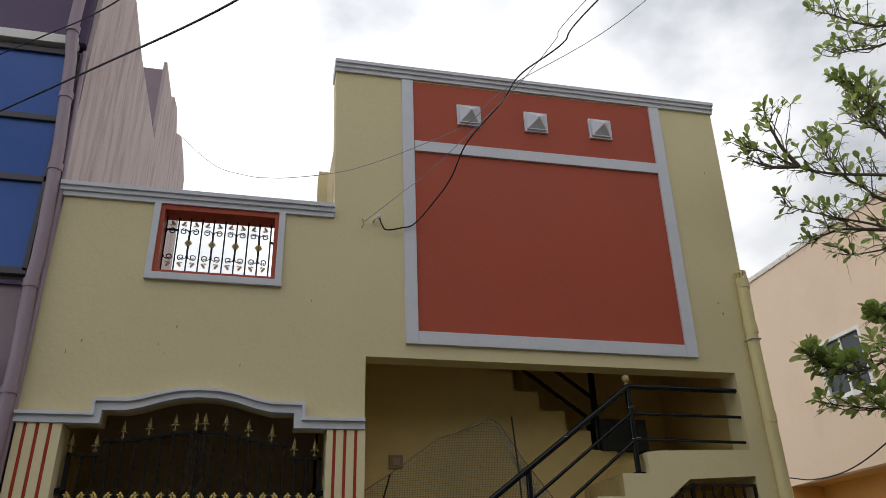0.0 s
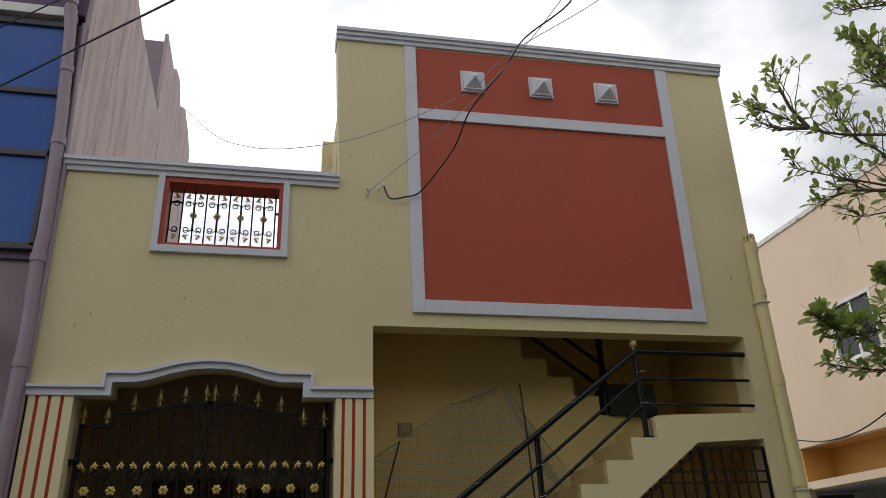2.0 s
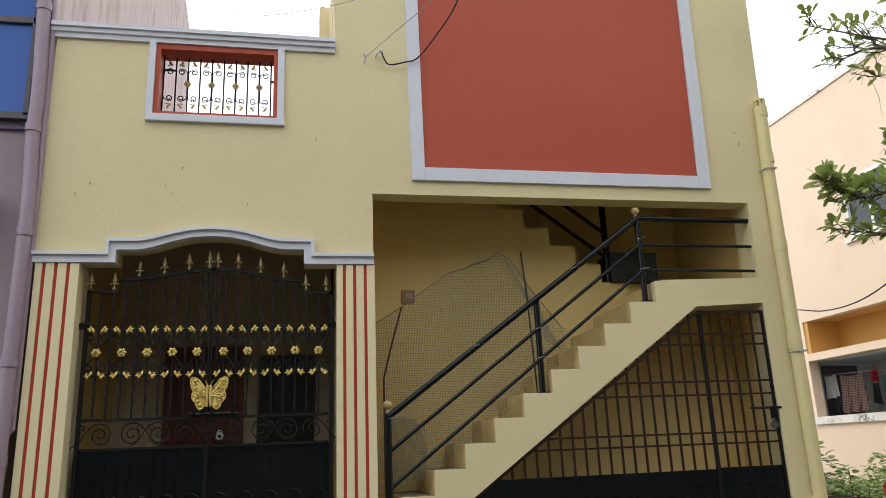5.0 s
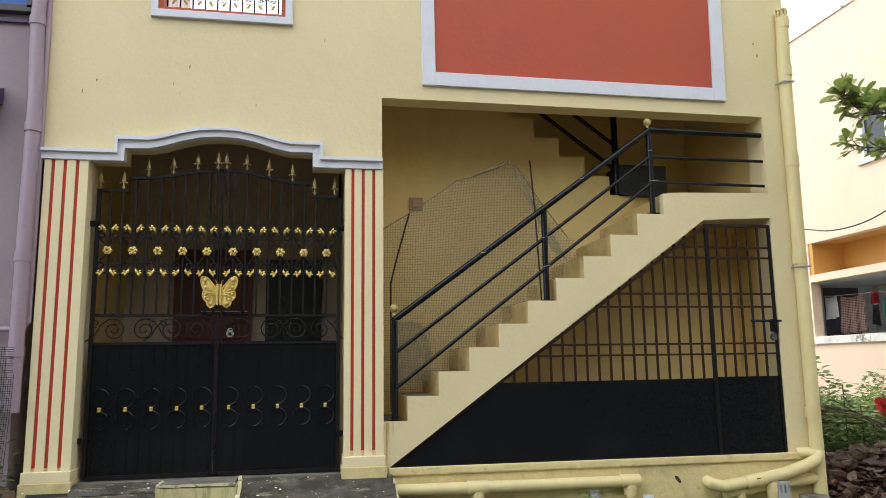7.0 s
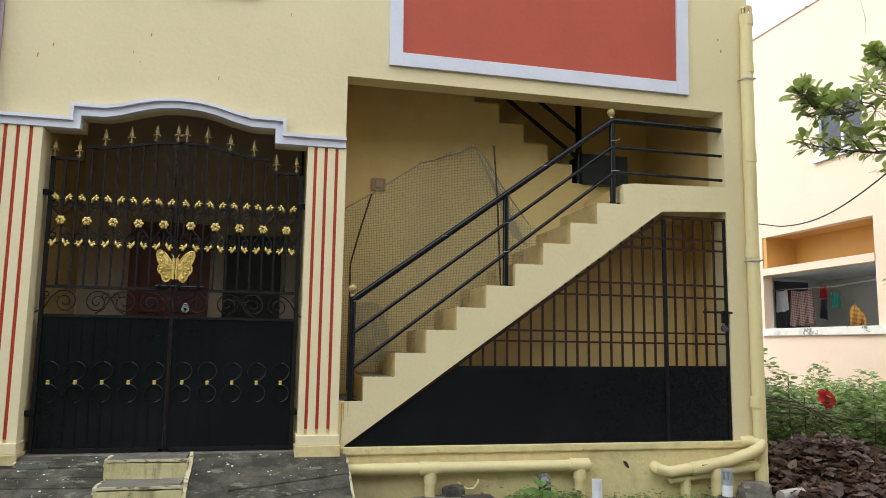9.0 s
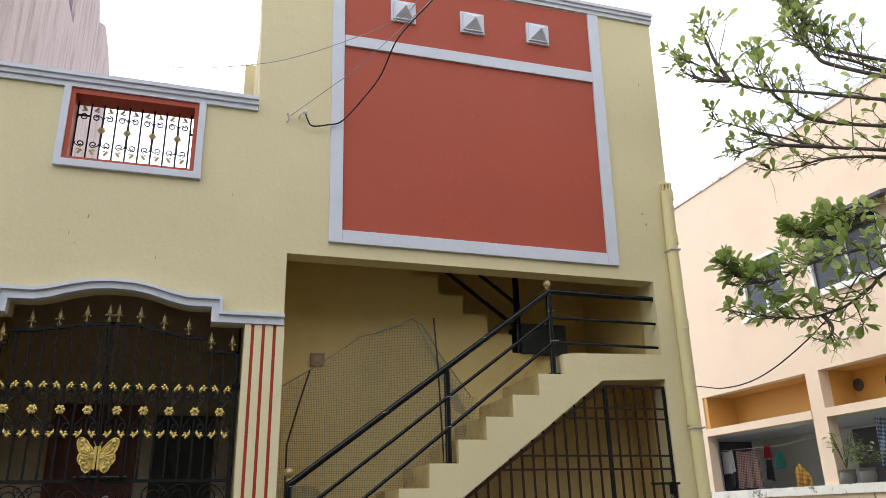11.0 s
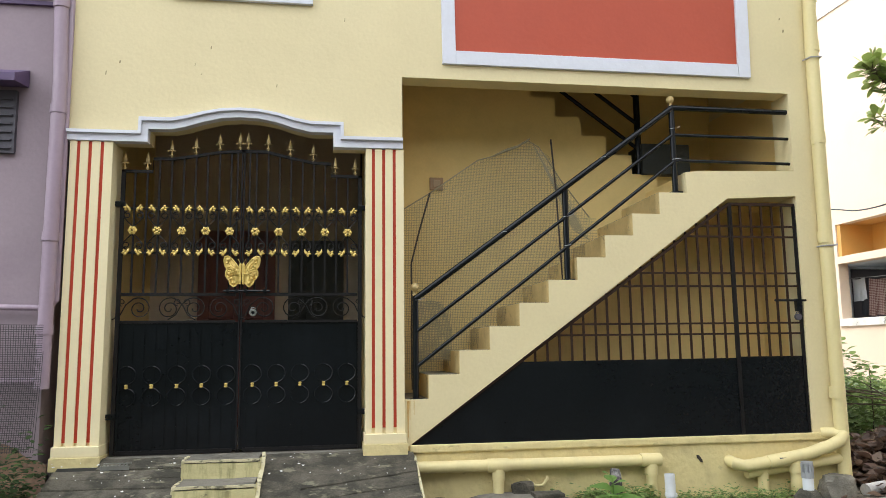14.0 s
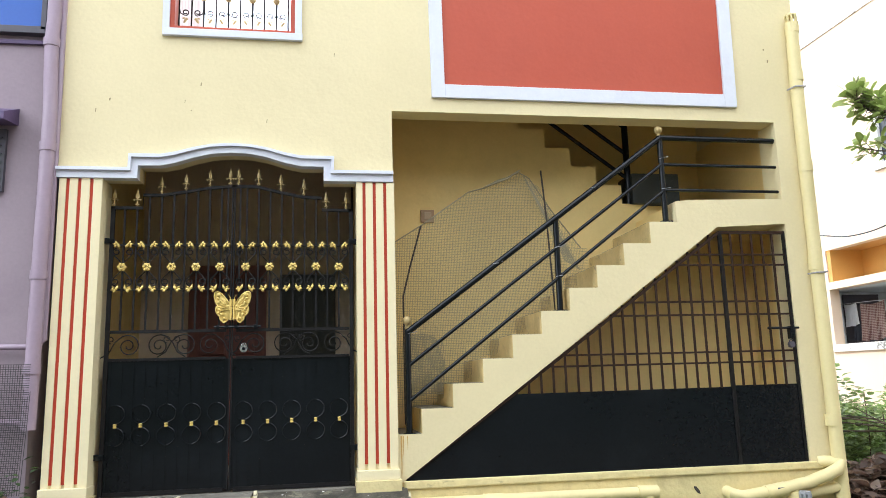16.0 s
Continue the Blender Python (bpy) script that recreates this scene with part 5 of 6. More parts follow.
# ---- tropical almond tree beside the plot ----
rng = random.Random(11)
tree = thing("almond_tree", (9.4, -2.3, -0.65), "leafy almond tree with thin spreading limbs and whorled leaves", "tree")
bm = tube(bmesh.new(), bent([(9.4, -2.3, -0.75), (9.38, -2.28, 0.8), (9.35, -2.3, 2.4), (9.3, -2.3, 4.2), (9.2, -2.3, 6.2)], 6), [0.17 - 0.11 * i / 24 for i in range(25)], 12)
part("trunk", bm, BARK, tree, "grey-brown trunk", True)
crown, twigs = Leaves(), bmesh.new()
TREE_LIMBS = [
    ([(9.3, -2.3, 3.9), (8.5, -1.9, 4.3), (7.76, -1.48, 4.51), (7.1, -1.14, 4.69), (6.74, -0.95, 4.78), (6.5, -0.83, 4.91), (6.27, -0.71, 5.12), (6.13, -0.64, 5.21)], 1.0),
    ([(6.5, -0.83, 4.91), (6.4, -0.78, 5.17), (6.37, -0.76, 5.38), (6.35, -0.75, 5.48)], 0.7),
    ([(6.5, -0.83, 4.91), (6.3, -0.73, 4.94), (6.13, -0.64, 5.05)], 0.7),
    ([(9.3, -2.3, 3.7), (8.6, -1.7, 4.15), (7.93, -1.28, 4.36), (7.32, -0.97, 4.51), (7.14, -0.88, 4.71), (7.03, -0.82, 4.84), (6.93, -0.77, 5.1), (6.92, -0.77, 5.33)], 1.0),
    ([(9.3, -2.3, 3.3), (8.4, -1.95, 3.7), (7.55, -1.54, 3.92), (7.02, -1.27, 4.03), (6.76, -1.13, 4.15), (6.54, -1.02, 4.25), (6.21, -0.85, 4.42)], 1.1),
    ([(7.02, -1.27, 4.03), (6.8, -1.15, 4.07), (6.57, -1.03, 4.11), (6.39, -0.94, 4.05)], 0.7),
    ([(9.3, -2.3, 3.4), (8.5, -1.8, 3.75), (7.75, -1.36, 3.97), (7.25, -1.1, 4.02), (7.0, -0.98, 3.96), (6.78, -0.86, 3.95)], 1.1),
    ([(9.28, -2.3, 4.3), (8.6, -1.7, 4.7), (8.06, -1.3, 4.98), (7.79, -1.16, 5.15), (7.51, -1.01, 5.3), (7.37, -0.94, 5.46), (7.3, -0.9, 5.69)], 1.0),
    ([(9.25, -2.3, 4.9), (8.6, -1.9, 5.3), (7.8, -1.39, 6.43), (7.58, -1.28, 6.5), (7.42, -1.19, 6.59), (7.23, -1.1, 6.75), (7.16, -1.06, 6.81)], 1.1),
    ([(9.25, -2.3, 4.9), (8.6, -1.85, 5.2), (7.8, -1.39, 6.42), (7.64, -1.31, 6.29), (7.45, -1.21, 6.24), (7.3, -1.13, 6.25), (7.19, -1.07, 6.25)], 1.1),
    ([(9.28, -2.3, 4.2), (8.5, -1.8, 4.5), (7.56, -1.15, 5.06), (7.41, -1.07, 5.24), (7.3, -1.02, 5.45), (7.26, -1.0, 5.59), (7.36, -1.05, 5.72), (7.28, -1.01, 5.88), (7.22, -0.98, 5.95)], 1.1),
    ([(9.28, -2.3, 4.3), (8.5, -1.8, 4.7), (7.6, -1.17, 5.23), (7.55, -1.14, 5.43), (7.44, -1.09, 5.49), (7.34, -1.04, 5.67), (7.26, -1.0, 5.88)], 1.1),
    ([(9.35, -2.3, 2.6), (8.4, -1.85, 2.95), (7.46, -1.43, 3.05), (6.92, -1.16, 2.98), (6.54, -0.96, 2.82), (6.36, -0.87, 2.8), (6.17, -0.77, 2.92)], 1.6),
    ([(9.36, -2.3, 2.4), (8.4, -1.75, 2.85), (7.59, -1.28, 2.89), (7.35, -1.15, 2.74), (7.15, -1.05, 2.59), (6.96, -0.95, 2.52), (6.73, -0.84, 2.5), (6.39, -0.66, 2.57)], 1.3),
    ([(6.96, -0.95, 2.52), (7.01, -0.98, 2.4), (6.98, -0.96, 2.31)], 0.7),
    ([(9.35, -2.3, 2.8), (8.6, -1.7, 3.25), (7.82, -1.17, 3.42), (7.4, -0.96, 3.4), (7.18, -0.84, 3.36), (7.02, -0.76, 3.37)], 1.7),
    ([(9.25, -2.3, 4.8), (9.9, -2.7, 5.4), (10.6, -3.0, 5.7), (11.1, -3.2, 6.1)], 0.8),
    ([(9.3, -2.3, 3.4), (9.7, -3.2, 4.0), (10.0, -4.0, 4.3)], 0.8),
    ([(9.2, -2.3, 6.1), (8.6, -2.4, 6.7), (8.0, -2.5, 7.0)], 0.8),
]


def whorl(p, d, count, size):
    d = Vector(d).normalized()
    for k in range(count):
        a = k * math.tau / count + rng.uniform(-0.4, 0.4)
        u = d.orthogonal().normalized()
        w = d.cross(u)
        out = (u * math.cos(a) + w * math.sin(a)) * rng.uniform(0.5, 1.2) + d * rng.uniform(0.2, 1.0) + Vector((0, 0, 0.25))
        ln = size * rng.uniform(0.6, 1.15)
        crown.add(p, out, (rng.uniform(-0.4, 0.4), rng.uniform(-0.4, 0.4), 1), ln, ln * rng.uniform(0.42, 0.55), "obovate", 0.15, rng.uniform(0.0, 0.3))


def whiskers(p, d):
    for _ in range(rng.randint(3, 6)):
        e = Vector(d) * 0.4 + Vector((rng.uniform(-1, 1), rng.uniform(-1, 1), rng.uniform(-0.7, 0.7)))
        e = e.normalized() * rng.uniform(0.05, 0.13)
        tube(twigs, [p, Vector(p) + e * 0.6, Vector(p) + e + Vector((0, 0, -0.02))], [0.0022, 0.0018, 0.001], 3, False)


for path, dense in TREE_LIMBS:
    line = bent([(x + 0.22, y, z) for x, y, z in path], 8)
    m = len(line)
    rs = [(0.020 if dense != 0.9 else 0.013) * (1 - i / m) ** 1.1 + 0.0045 for i in range(m)]
    part("limb", tube(bmesh.new(), line, rs, 8), BARK, tree, smooth=True)
    for i in range(int(m * 0.22), m):
        for _ in range(1 if dense < 1.5 else 2):
            if rng.random() > (0.85 if dense > 1.3 else 0.74):
                continue
            d = (line[min(i + 1, m - 1)] - line[i - 1]).normalized()
            sidev = Vector((rng.uniform(-1, 1), rng.uniform(-1, 1), rng.uniform(-0.6, 1.0)))
            td = (d * 0.9 + sidev * 0.8).normalized()
            ln = rng.uniform(0.14, 0.46) * (0.72 if dense > 1.3 else 1.0) * (1.15 - 0.75 * i / m)
            bow = Vector((rng.uniform(-1, 1), rng.uniform(-1, 1), rng.uniform(-1, 1))) * ln * 0.12
            q1 = line[i] + td * ln * 0.35 + bow
            q2 = line[i] + td * ln * 0.7 + bow * 0.6 + Vector((0, 0, 0.12 * ln))
            end = line[i] + td * ln + Vector((0, 0, rng.uniform(0.1, 0.4) * ln))
            tube(twigs, [line[i], q1, q2, end], [0.0065, 0.0055, 0.0045, 0.003], 5, False)
            whorl(end, end - q2, rng.randint(2, 3) if dense < 1.3 else rng.randint(4, 6), 0.118 if dense < 1.3 else 0.14)
            for q in (q1, q2):
                if rng.random() < 0.45:
                    whorl(q, sidev, 1, 0.10)
            whiskers(end, td)
            if rng.random() < 0.5:
                whiskers(q2, sidev)
    whorl(line[-1], line[-1] - line[-3], 4, 0.09)
    whiskers(line[-1], line[-1] - line[-2])
tagged(part("twig_tangle", twigs, BARK, tree), kind="stuff")
leaf_part("crown", crown, LEAF_ALMOND, tree, "whorls of light green leaves")
for p, d, ln, w in (((7.30, -0.75, 3.10), (0.05, 0.05, -1), 0.15, 0.05), ((7.40, -1.45, 4.86), (0.1, 0.0, -1), 0.13, 0.06), ((7.55, -0.85, 2.62), (0.1, 0.3, -1), 0.14, 0.08)):
    dead = Leaves()
    dead.add(p, d, (1, -1, 0), ln, w, "ovate")
    leaf_part("dead_leaf", dead, LEAF_RED, tree, "hanging red dead leaf")

# ---- yellow flowering tree at the lane, one spray hanging near ----
LANE_SIDE, SPRAY = Vector((1.967, -6.105, 0.911)), Vector((1.864, -6.150, 0.872))


def near(p):
    """Draws the spray in to arm's reach of the lane."""
    return LANE_SIDE + (Vector(p) - SPRAY) * 0.50 + Vector((0, 0, 0.004))


ytree = thing("trumpet_tree", (4.6, -6.9, -0.7), "slim lane tree with hanging sprays of yellow trumpet flowers", "tree")
part("trunk", tube(bmesh.new(), bent([(4.6, -6.9, -0.8), (4.6, -6.88, 1.0), (4.5, -6.8, 3.0), (4.4, -6.7, 4.2)], 6), [0.08 - 0.05 * i / 18 for i in range(19)], 10), BARK, ytree, smooth=True)
part("limb", tube(bmesh.new(), bent([(4.5, -6.8, 3.0), (3.7, -6.2, 2.7), (2.75, -5.85, 1.75), (2.45, -5.80, 1.45), near((2.66, -5.50, 1.70))], 6), [0.025 - 0.02 * i / 24 for i in range(25)], 7), BARK, ytree, smooth=True)
PETAL = leaf_material("yellow_petal", (0.95, 0.76, 0.04), (0.98, 0.86, 0.12))
CALYX = material("brown_calyx", (0.10, 0.06, 0.04), 0.8, vary=0.25)


def trumpet(p, d, size, seed):
    """A trumpet flower with five crinkled lobes, from its neck p along d."""
    bm = bmesh.new()
    d = Vector(d).normalized()
    u = d.orthogonal().normalized()
    w = d.cross(u)
    rings, n = [], 50
    for f, r in ((0.0, 0.07), (0.2, 0.10), (0.42, 0.16), (0.62, 0.22), (0.78, 0.30), (0.88, 0.42), (0.95, 0.58), (1.0, 0.72)):
        ringv = []
        for k in range(n):
            a = k * math.tau / n
            flare = max(0.0, (f - 0.7) / 0.3)
            lobe = 1.0 + flare * (0.32 * (abs(math.cos(2.5 * a)) ** 0.6 - 0.6) + 0.07 * math.sin(11 * a + seed) + 0.05 * math.sin(19 * a))
            curl = flare * (0.10 * math.sin(7 * a + seed * 2) + 0.06 * math.sin(13 * a) - 0.14 * abs(math.sin(2.5 * a)))
            ringv.append(bm.verts.new(Vector(p) + d * ((f + curl) * size) + (u * math.cos(a) + w * math.sin(a)) * (r * lobe * size)))
        rings.append(ringv)
    for a, b in zip(rings, rings[1:]):
        for k in range(n):
            bm.faces.new((a[k], a[(k + 1) % n], b[(k + 1) % n], b[k]))
    return bm


frng = random.Random(5)
for i in range(17):
    q = (2.575 + 0.105 * frng.random(), -5.47 - 0.035 * frng.random(), 1.60 + 0.07 * frng.random())
    d = (frng.uniform(-0.9, 0.9), frng.uniform(-1.0, 0.2), frng.uniform(-1.1, 0.1))
    if i == 0:
        q, d = (2.582, -5.465, 1.612), (-0.85, -0.15, -0.45)
    part("flower", trumpet(near(q), d, frng.uniform(0.030, 0.036), i), PETAL, ytree, "bright yellow trumpet flower", True)
for q in ((2.575, -5.462, 1.605), (2.60, -5.475, 1.60), (2.655, -5.49, 1.585), (2.64, -5.49, 1.61)):
    bm = bmesh.new()
    for k in range(5):
        ball(bm, near(q) + Vector((frng.uniform(-0.004, 0.004), frng.uniform(-0.004, 0.004), 0.006 - k * 0.005)), 0.005, 6)
    tube(bm, [near(q), near((2.655, -5.50, 1.70))], 0.0022, 5)
    part("calyx", bm, CALYX, ytree, "withered brown calyx")

# ---- overhead cables ----


def cable(name, pts, r, mat, label):
    return solo(name, tube(bmesh.new(), bent(pts, 8), r, 6), mat, label, "cable", group="overhead cables", smooth=True)


cable("service_cable", [(2.679, -0.06, 4.369), (2.70, -0.06, 4.30), (2.748, -0.05, 4.246), (2.88, -0.06, 4.27), (3.013, -0.06, 4.33), (3.18, -0.18, 4.52), (3.316, -0.3, 4.717), (3.409, -0.6, 4.937),
                        (3.656, -0.9, 5.19), (3.79, -1.1, 5.375), (4.09, -1.4, 5.525), (4.28, -1.7, 5.73), (5.6, -3.4, 6.7), (7.2, -5.6, 7.6)], 0.007, WIRE, "thick black service cable sagging to the wall bracket")
cable("wall_wire", [(2.53, -0.03, 4.31), (2.85, -0.2, 4.55), (3.133, -0.4, 4.756), (3.735, -1.0, 5.256), (4.06, -1.3, 5.63), (4.22, -1.6, 5.81), (5.6, -3.3, 6.9), (7.2, -5.6, 7.62)], 0.0035, WIRE_W, "thin pale wire rising from the wall hook")
cable("roof_wire", [(-0.09, 5.7, 8.85), (0.817, 3.0, 6.653), (1.343, 1.6, 5.68), (1.67, 0.7, 5.135), (1.936, 0.15, 4.845), (2.233, -0.12, 4.757), (2.49, -0.14, 4.843), (2.909, -0.2, 5.032),
                    (3.418, -0.6, 5.139), (3.684, -1.0, 5.28), (4.81, -1.6, 5.932), (5.9, -3.2, 6.8), (7.2, -5.6, 7.55)], 0.0035, WIRE_W, "thin pale wire slung from roof to pole")
cable("street_cable", [(-0.866, 0.06, 5.06), (-0.538, -0.3, 4.976), (0.373, -1.3, 4.742), (1.285, -2.3, 4.523), (2.1, -3.2, 4.45), (4.0, -4.3, 5.2), (7.2, -5.6, 7.3)], 0.008, WIRE, "black street cable crossing above the lane")
cable("street_cable", [(-0.936, 0.04, 5.71), (-0.66, -0.3, 5.566), (-0.13, -0.95, 5.285), (0.396, -1.6, 5.009), (1.2, -2.6, 4.72), (3.2, -4.0, 5.2), (7.2, -5.6, 7.4)], 0.006, WIRE, "black street cable crossing above the lane")
cable("garden_wire", [(9.0, 5.0, 3.0), (9.0, 3.434, 2.656), (9.0, 2.813, 2.53), (9.0, 2.117, 2.55), (9.0, 1.36, 2.769), (9.0, 0.569, 3.134), (9.0, -0.058, 3.543), (9.2, -2.2, 4.6)], 0.009, WIRE, "dark cable sagging across the empty plot to the tree")
pole = thing("utility_pole", (7.25, -5.7, -0.7), "grey concrete utility pole carrying the cables", "utility pole")
part("shaft", tube(bmesh.new(), [(7.25, -5.7, -0.8), (7.25, -5.7, 7.9)], [0.14, 0.09], 12), CONCRETE_L, pole, smooth=True)
part("cross_arm", cube(6.9, 7.6, -5.66, -5.58, 7.3, 7.4, 0.01), GREY_FRAME, pole)

# ---- things on the plot ----
pad = solo("cement_pad", prism(bmesh.new(), [(2.66, -0.02), (4.05, -0.02), (4.0, -0.62), (3.75, -0.98), (3.2, -1.06), (2.66, -1.0)], -0.75, -0.485, "z"), CONCRETE_L, "rough grey cement pad round the manhole", "pavement", kind="structure")
man = thing("manhole_cover", (3.40, -0.46, -0.45), "round grey concrete manhole cover with a lifting hole", "manhole cover")
part("rim", tube(bmesh.new(), [(3.40, -0.46, -0.53), (3.40, -0.46, -0.43)], 0.425, 40), CONCRETE, man)
bm = tube(bmesh.new(), [(3.40, -0.46, -0.44), (3.40, -0.46, -0.392), (3.40, -0.46, -0.375)], [0.43, 0.435, 0.42], 40)
part("lid", bm, CONCRETE_L, man)
part("lifting_hole", tube(bmesh.new(), [(3.52, -0.45, -0.376), (3.52, -0.45, -0.371)], 0.045, 14), GREY_FRAME, man)
part("lug", cube(3.525, 3.555, -0.545, -0.515, -0.376, -0.35, 0.006), GREY_FRAME, man)
solo("cement_slab", cube(3.55, 3.78, -0.36, -0.20, -0.374, -0.345, 0.008), CONCRETE, "small broken cement slab lying on the manhole cover", "slab")


def lump(x, y, z, sx, sy, sz, seed, mat, name, label, cat):
    bm = bmesh.new()
    bmesh.ops.create_icosphere(bm, subdivisions=3, radius=1.0)
    for v in bm.verts:
        k = 1 + 0.34 * noise.noise(v.co * 1.6 + Vector((seed, 0, 0))) + 0.20 * noise.noise(v.co * 4 + Vector((0, seed, 0)))
        c = v.co * k
        c = Vector([max(-0.78, min(0.78, q)) for q in c])
        v.co = Vector((x + c.x * sx, y + c.y * sy, z + c.z * sz))
    return solo(name, bm, mat, label, cat, smooth=True)


lump(3.52, -0.09, -0.37, 0.11, 0.07, 0.10, 3, CONCRETE, "cement_block", "dark rough cement block against the plinth", "block")
lump(2.86, -0.08, -0.44, 0.08, 0.06, 0.06, 5, CONCRETE, "brick_piece", "broken brown brick piece by the plinth", "brick")
lump(6.24, -0.10, -0.45, 0.17, 0.12, 0.15, 8, CONCRETE_L, "cement_lump", "grey cement lump at the foot of the rain pipe", "block")
lump(4.24, -0.22, -0.36, 0.055, 0.05, 0.21, 9, material("charred_stone", (0.05, 0.045, 0.045), 0.8, vary=0.3, stain=0.9, stain_color=(0.6, 0.58, 0.55), stain_scale=14), "spotted_stone", "upright dark stone spotted with white", "stone")

vent = thing("white_pipe_stub", (4.66, -0.30, -0.5), "open white plastic pipe stub standing in cement", "pipe")
bm = tube(bmesh.new(), [(4.66, -0.30, -0.50), (4.655, -0.30, -0.24)], 0.040, 16, False)
tube(bm, [(4.655, -0.30, -0.24), (4.66, -0.30, -0.45)], 0.035, 16, False)
part("tube", bm, PVC, vent, smooth=True)
part("collar", tube(bmesh.new(), [(4.66, -0.30, -0.41), (4.66, -0.30, -0.385)], 0.048, 16), PVC, vent)
bm = bmesh.new()
bmesh.ops.create_icosphere(bm, subdivisions=2, radius=0.085)
for v in bm.verts:
    v.co = Vector((4.66, -0.30, -0.49)) + Vector((v.co.x, v.co.y, v.co.z * 0.6)) * (1 + 0.3 * noise.noise(v.co * 20))
part("cement_foot", bm, CONCRETE, vent)

cap = thing("capped_vent_pipe", (5.72, -0.48, -0.5), "white plastic vent pipe with a slotted grey cap", "pipe")
part("tube", tube(bmesh.new(), [(5.72, -0.48, -0.5), (5.72, -0.48, -0.27)], 0.042, 16), PVC, cap, smooth=True)
bm = tube(bmesh.new(), [(5.72, -0.48, -0.28), (5.72, -0.48, -0.235)], 0.047, 16)
tube(bm, [(5.72, -0.48, -0.175), (5.72, -0.48, -0.155)], 0.045, 16)
for k in range(8):
    a = k * math.tau / 8
    px, py = 5.72 + 0.036 * math.cos(a), -0.48 + 0.036 * math.sin(a)
    box(bm, px - 0.008, px + 0.008, py - 0.008, py + 0.008, -0.24, -0.17)
tube(bm, [(5.72, -0.48, -0.24), (5.72, -0.48, -0.17)], 0.02, 8)
part("vent_cap", bm, material("grey_plastic", (0.35, 0.36, 0.37), 0.4, vary=0.1), cap)
bm = tube(bmesh.new(), [(5.72, -0.48, -0.60), (5.72, -0.48, -0.42), (5.72, -0.48, -0.37)], [0.15, 0.10, 0.06], 14)
for v in bm.verts:
    v.co += Vector((noise.noise(v.co * 9), noise.noise(v.co * 9 + Vector((5, 0, 0))), 0)) * 0.02
part("cement_foot", bm, CONCRETE, cap)

bm = bmesh.new()
gx, gy = [5.15 + 0.3 * i for i in range(14)], [-0.95 + 0.10 * j for j in range(8)]
rows = []
for j, y in enumerate(gy):
    rows.append([bm.verts.new((x + 0.06 * noise.noise((x * 3, y * 3, 1)), y + 0.25 * (x - 5.15) * 0.08 + 0.08 * noise.noise((x * 2, y * 2, 7)), ground_z(x, y) + (0.05 if 0 < j < 7 else -0.05) + 0.02 * noise.noise((x * 4, y * 4, 2)))) for x in gx])
for a, b in zip(rows, rows[1:]):
    for i in range(len(gx) - 1):
        bm.faces.new((a[i], a[i + 1], b[i + 1], b[i]))
solo("cement_path", bm, CONCRETE_L, "broken light grey cement paving on the plot", "pavement", kind="structure", smooth=True)

# grate and paint splashes on the ramp
bm = bmesh.new()
for k in range(7):
    box(bm, 0.37 + k * 0.026, 0.383 + k * 0.026, -0.15, -0.07, ramp_z(-0.11) + 0.008, ramp_z(-0.11) + 0.018)
box(bm, 0.36, 0.56, -0.155, -0.145, ramp_z(-0.11) - 0.012, ramp_z(-0.11) + 0.016)
box(bm, 0.36, 0.56, -0.075, -0.065, ramp_z(-0.11) - 0.002, ramp_z(-0.11) + 0.026)
solo("drain_grate", bm, STEEL, "small steel drain grate beside the gate", "drain grate")
srng = random.Random(21)
bm = bmesh.new()
for _ in range(70):
    x, y = (srng.uniform(-0.05, 0.9) if srng.random() < 0.5 else srng.uniform(1.55, 2.62)), -abs(srng.gauss(0.1, 0.35)) - 0.03
    if y < -1.6:
        continue
    r = srng.choice((0.003, 0.003, 0.004, 0.005, 0.008))
    c = (x, y, ramp_z(y) + 0.018)
    vs = [bm.verts.new((c[0] + r * srng.uniform(0.6, 1.8) * math.cos(k * math.tau / 7), c[1] + r * srng.uniform(0.6, 1.4) * math.sin(k * math.tau / 7), c[2] + RAMP * r * math.sin(k * math.tau / 7))) for k in range(7)]
    bm.faces.new(vs)
solo("paint_splashes", bm, WHITE, "scattered white paint drips on the ramp", "paint splash", kind="stuff")

# ---- weeds and litter ----


def weed_patch(name, label, n, where, mat, size, height, seed, shape="small"):
    r, lv = random.Random(seed), Leaves()
    for _ in range(n):
        x, y = where(r)
        h = abs(r.gauss(0, 1)) * height
        g = ground_z(x, y)
        a = r.uniform(0, math.tau)
        s = size * r.uniform(0.5, 1.4)
        lv.add((x, y, g + h), (math.cos(a), math.sin(a), r.uniform(-0.2, 0.7)), (r.uniform(-0.3, 0.3), r.uniform(-0.3, 0.3), 1), s, s * r.uniform(0.5, 0.75), shape, 0.2, 0.2)
    ob = new(name, lv.mesh(name, mat))
    BASE[ob] = Vector((0, 0, 0))
    return tagged(ob, label, "weeds", kind="stuff")


def clumped(x0, x1, y0, y1, thr=-0.15, sc=2.2):
    def pick(r):
        for _ in range(40):
            x, y = r.uniform(x0, x1), r.uniform(y0, y1)
            if noise.noise((x * sc, y * sc, 4)) + 0.3 * noise.noise((x * sc * 4, y * sc * 4, 9)) > thr:
                return x, y
        return x, y
    return pick


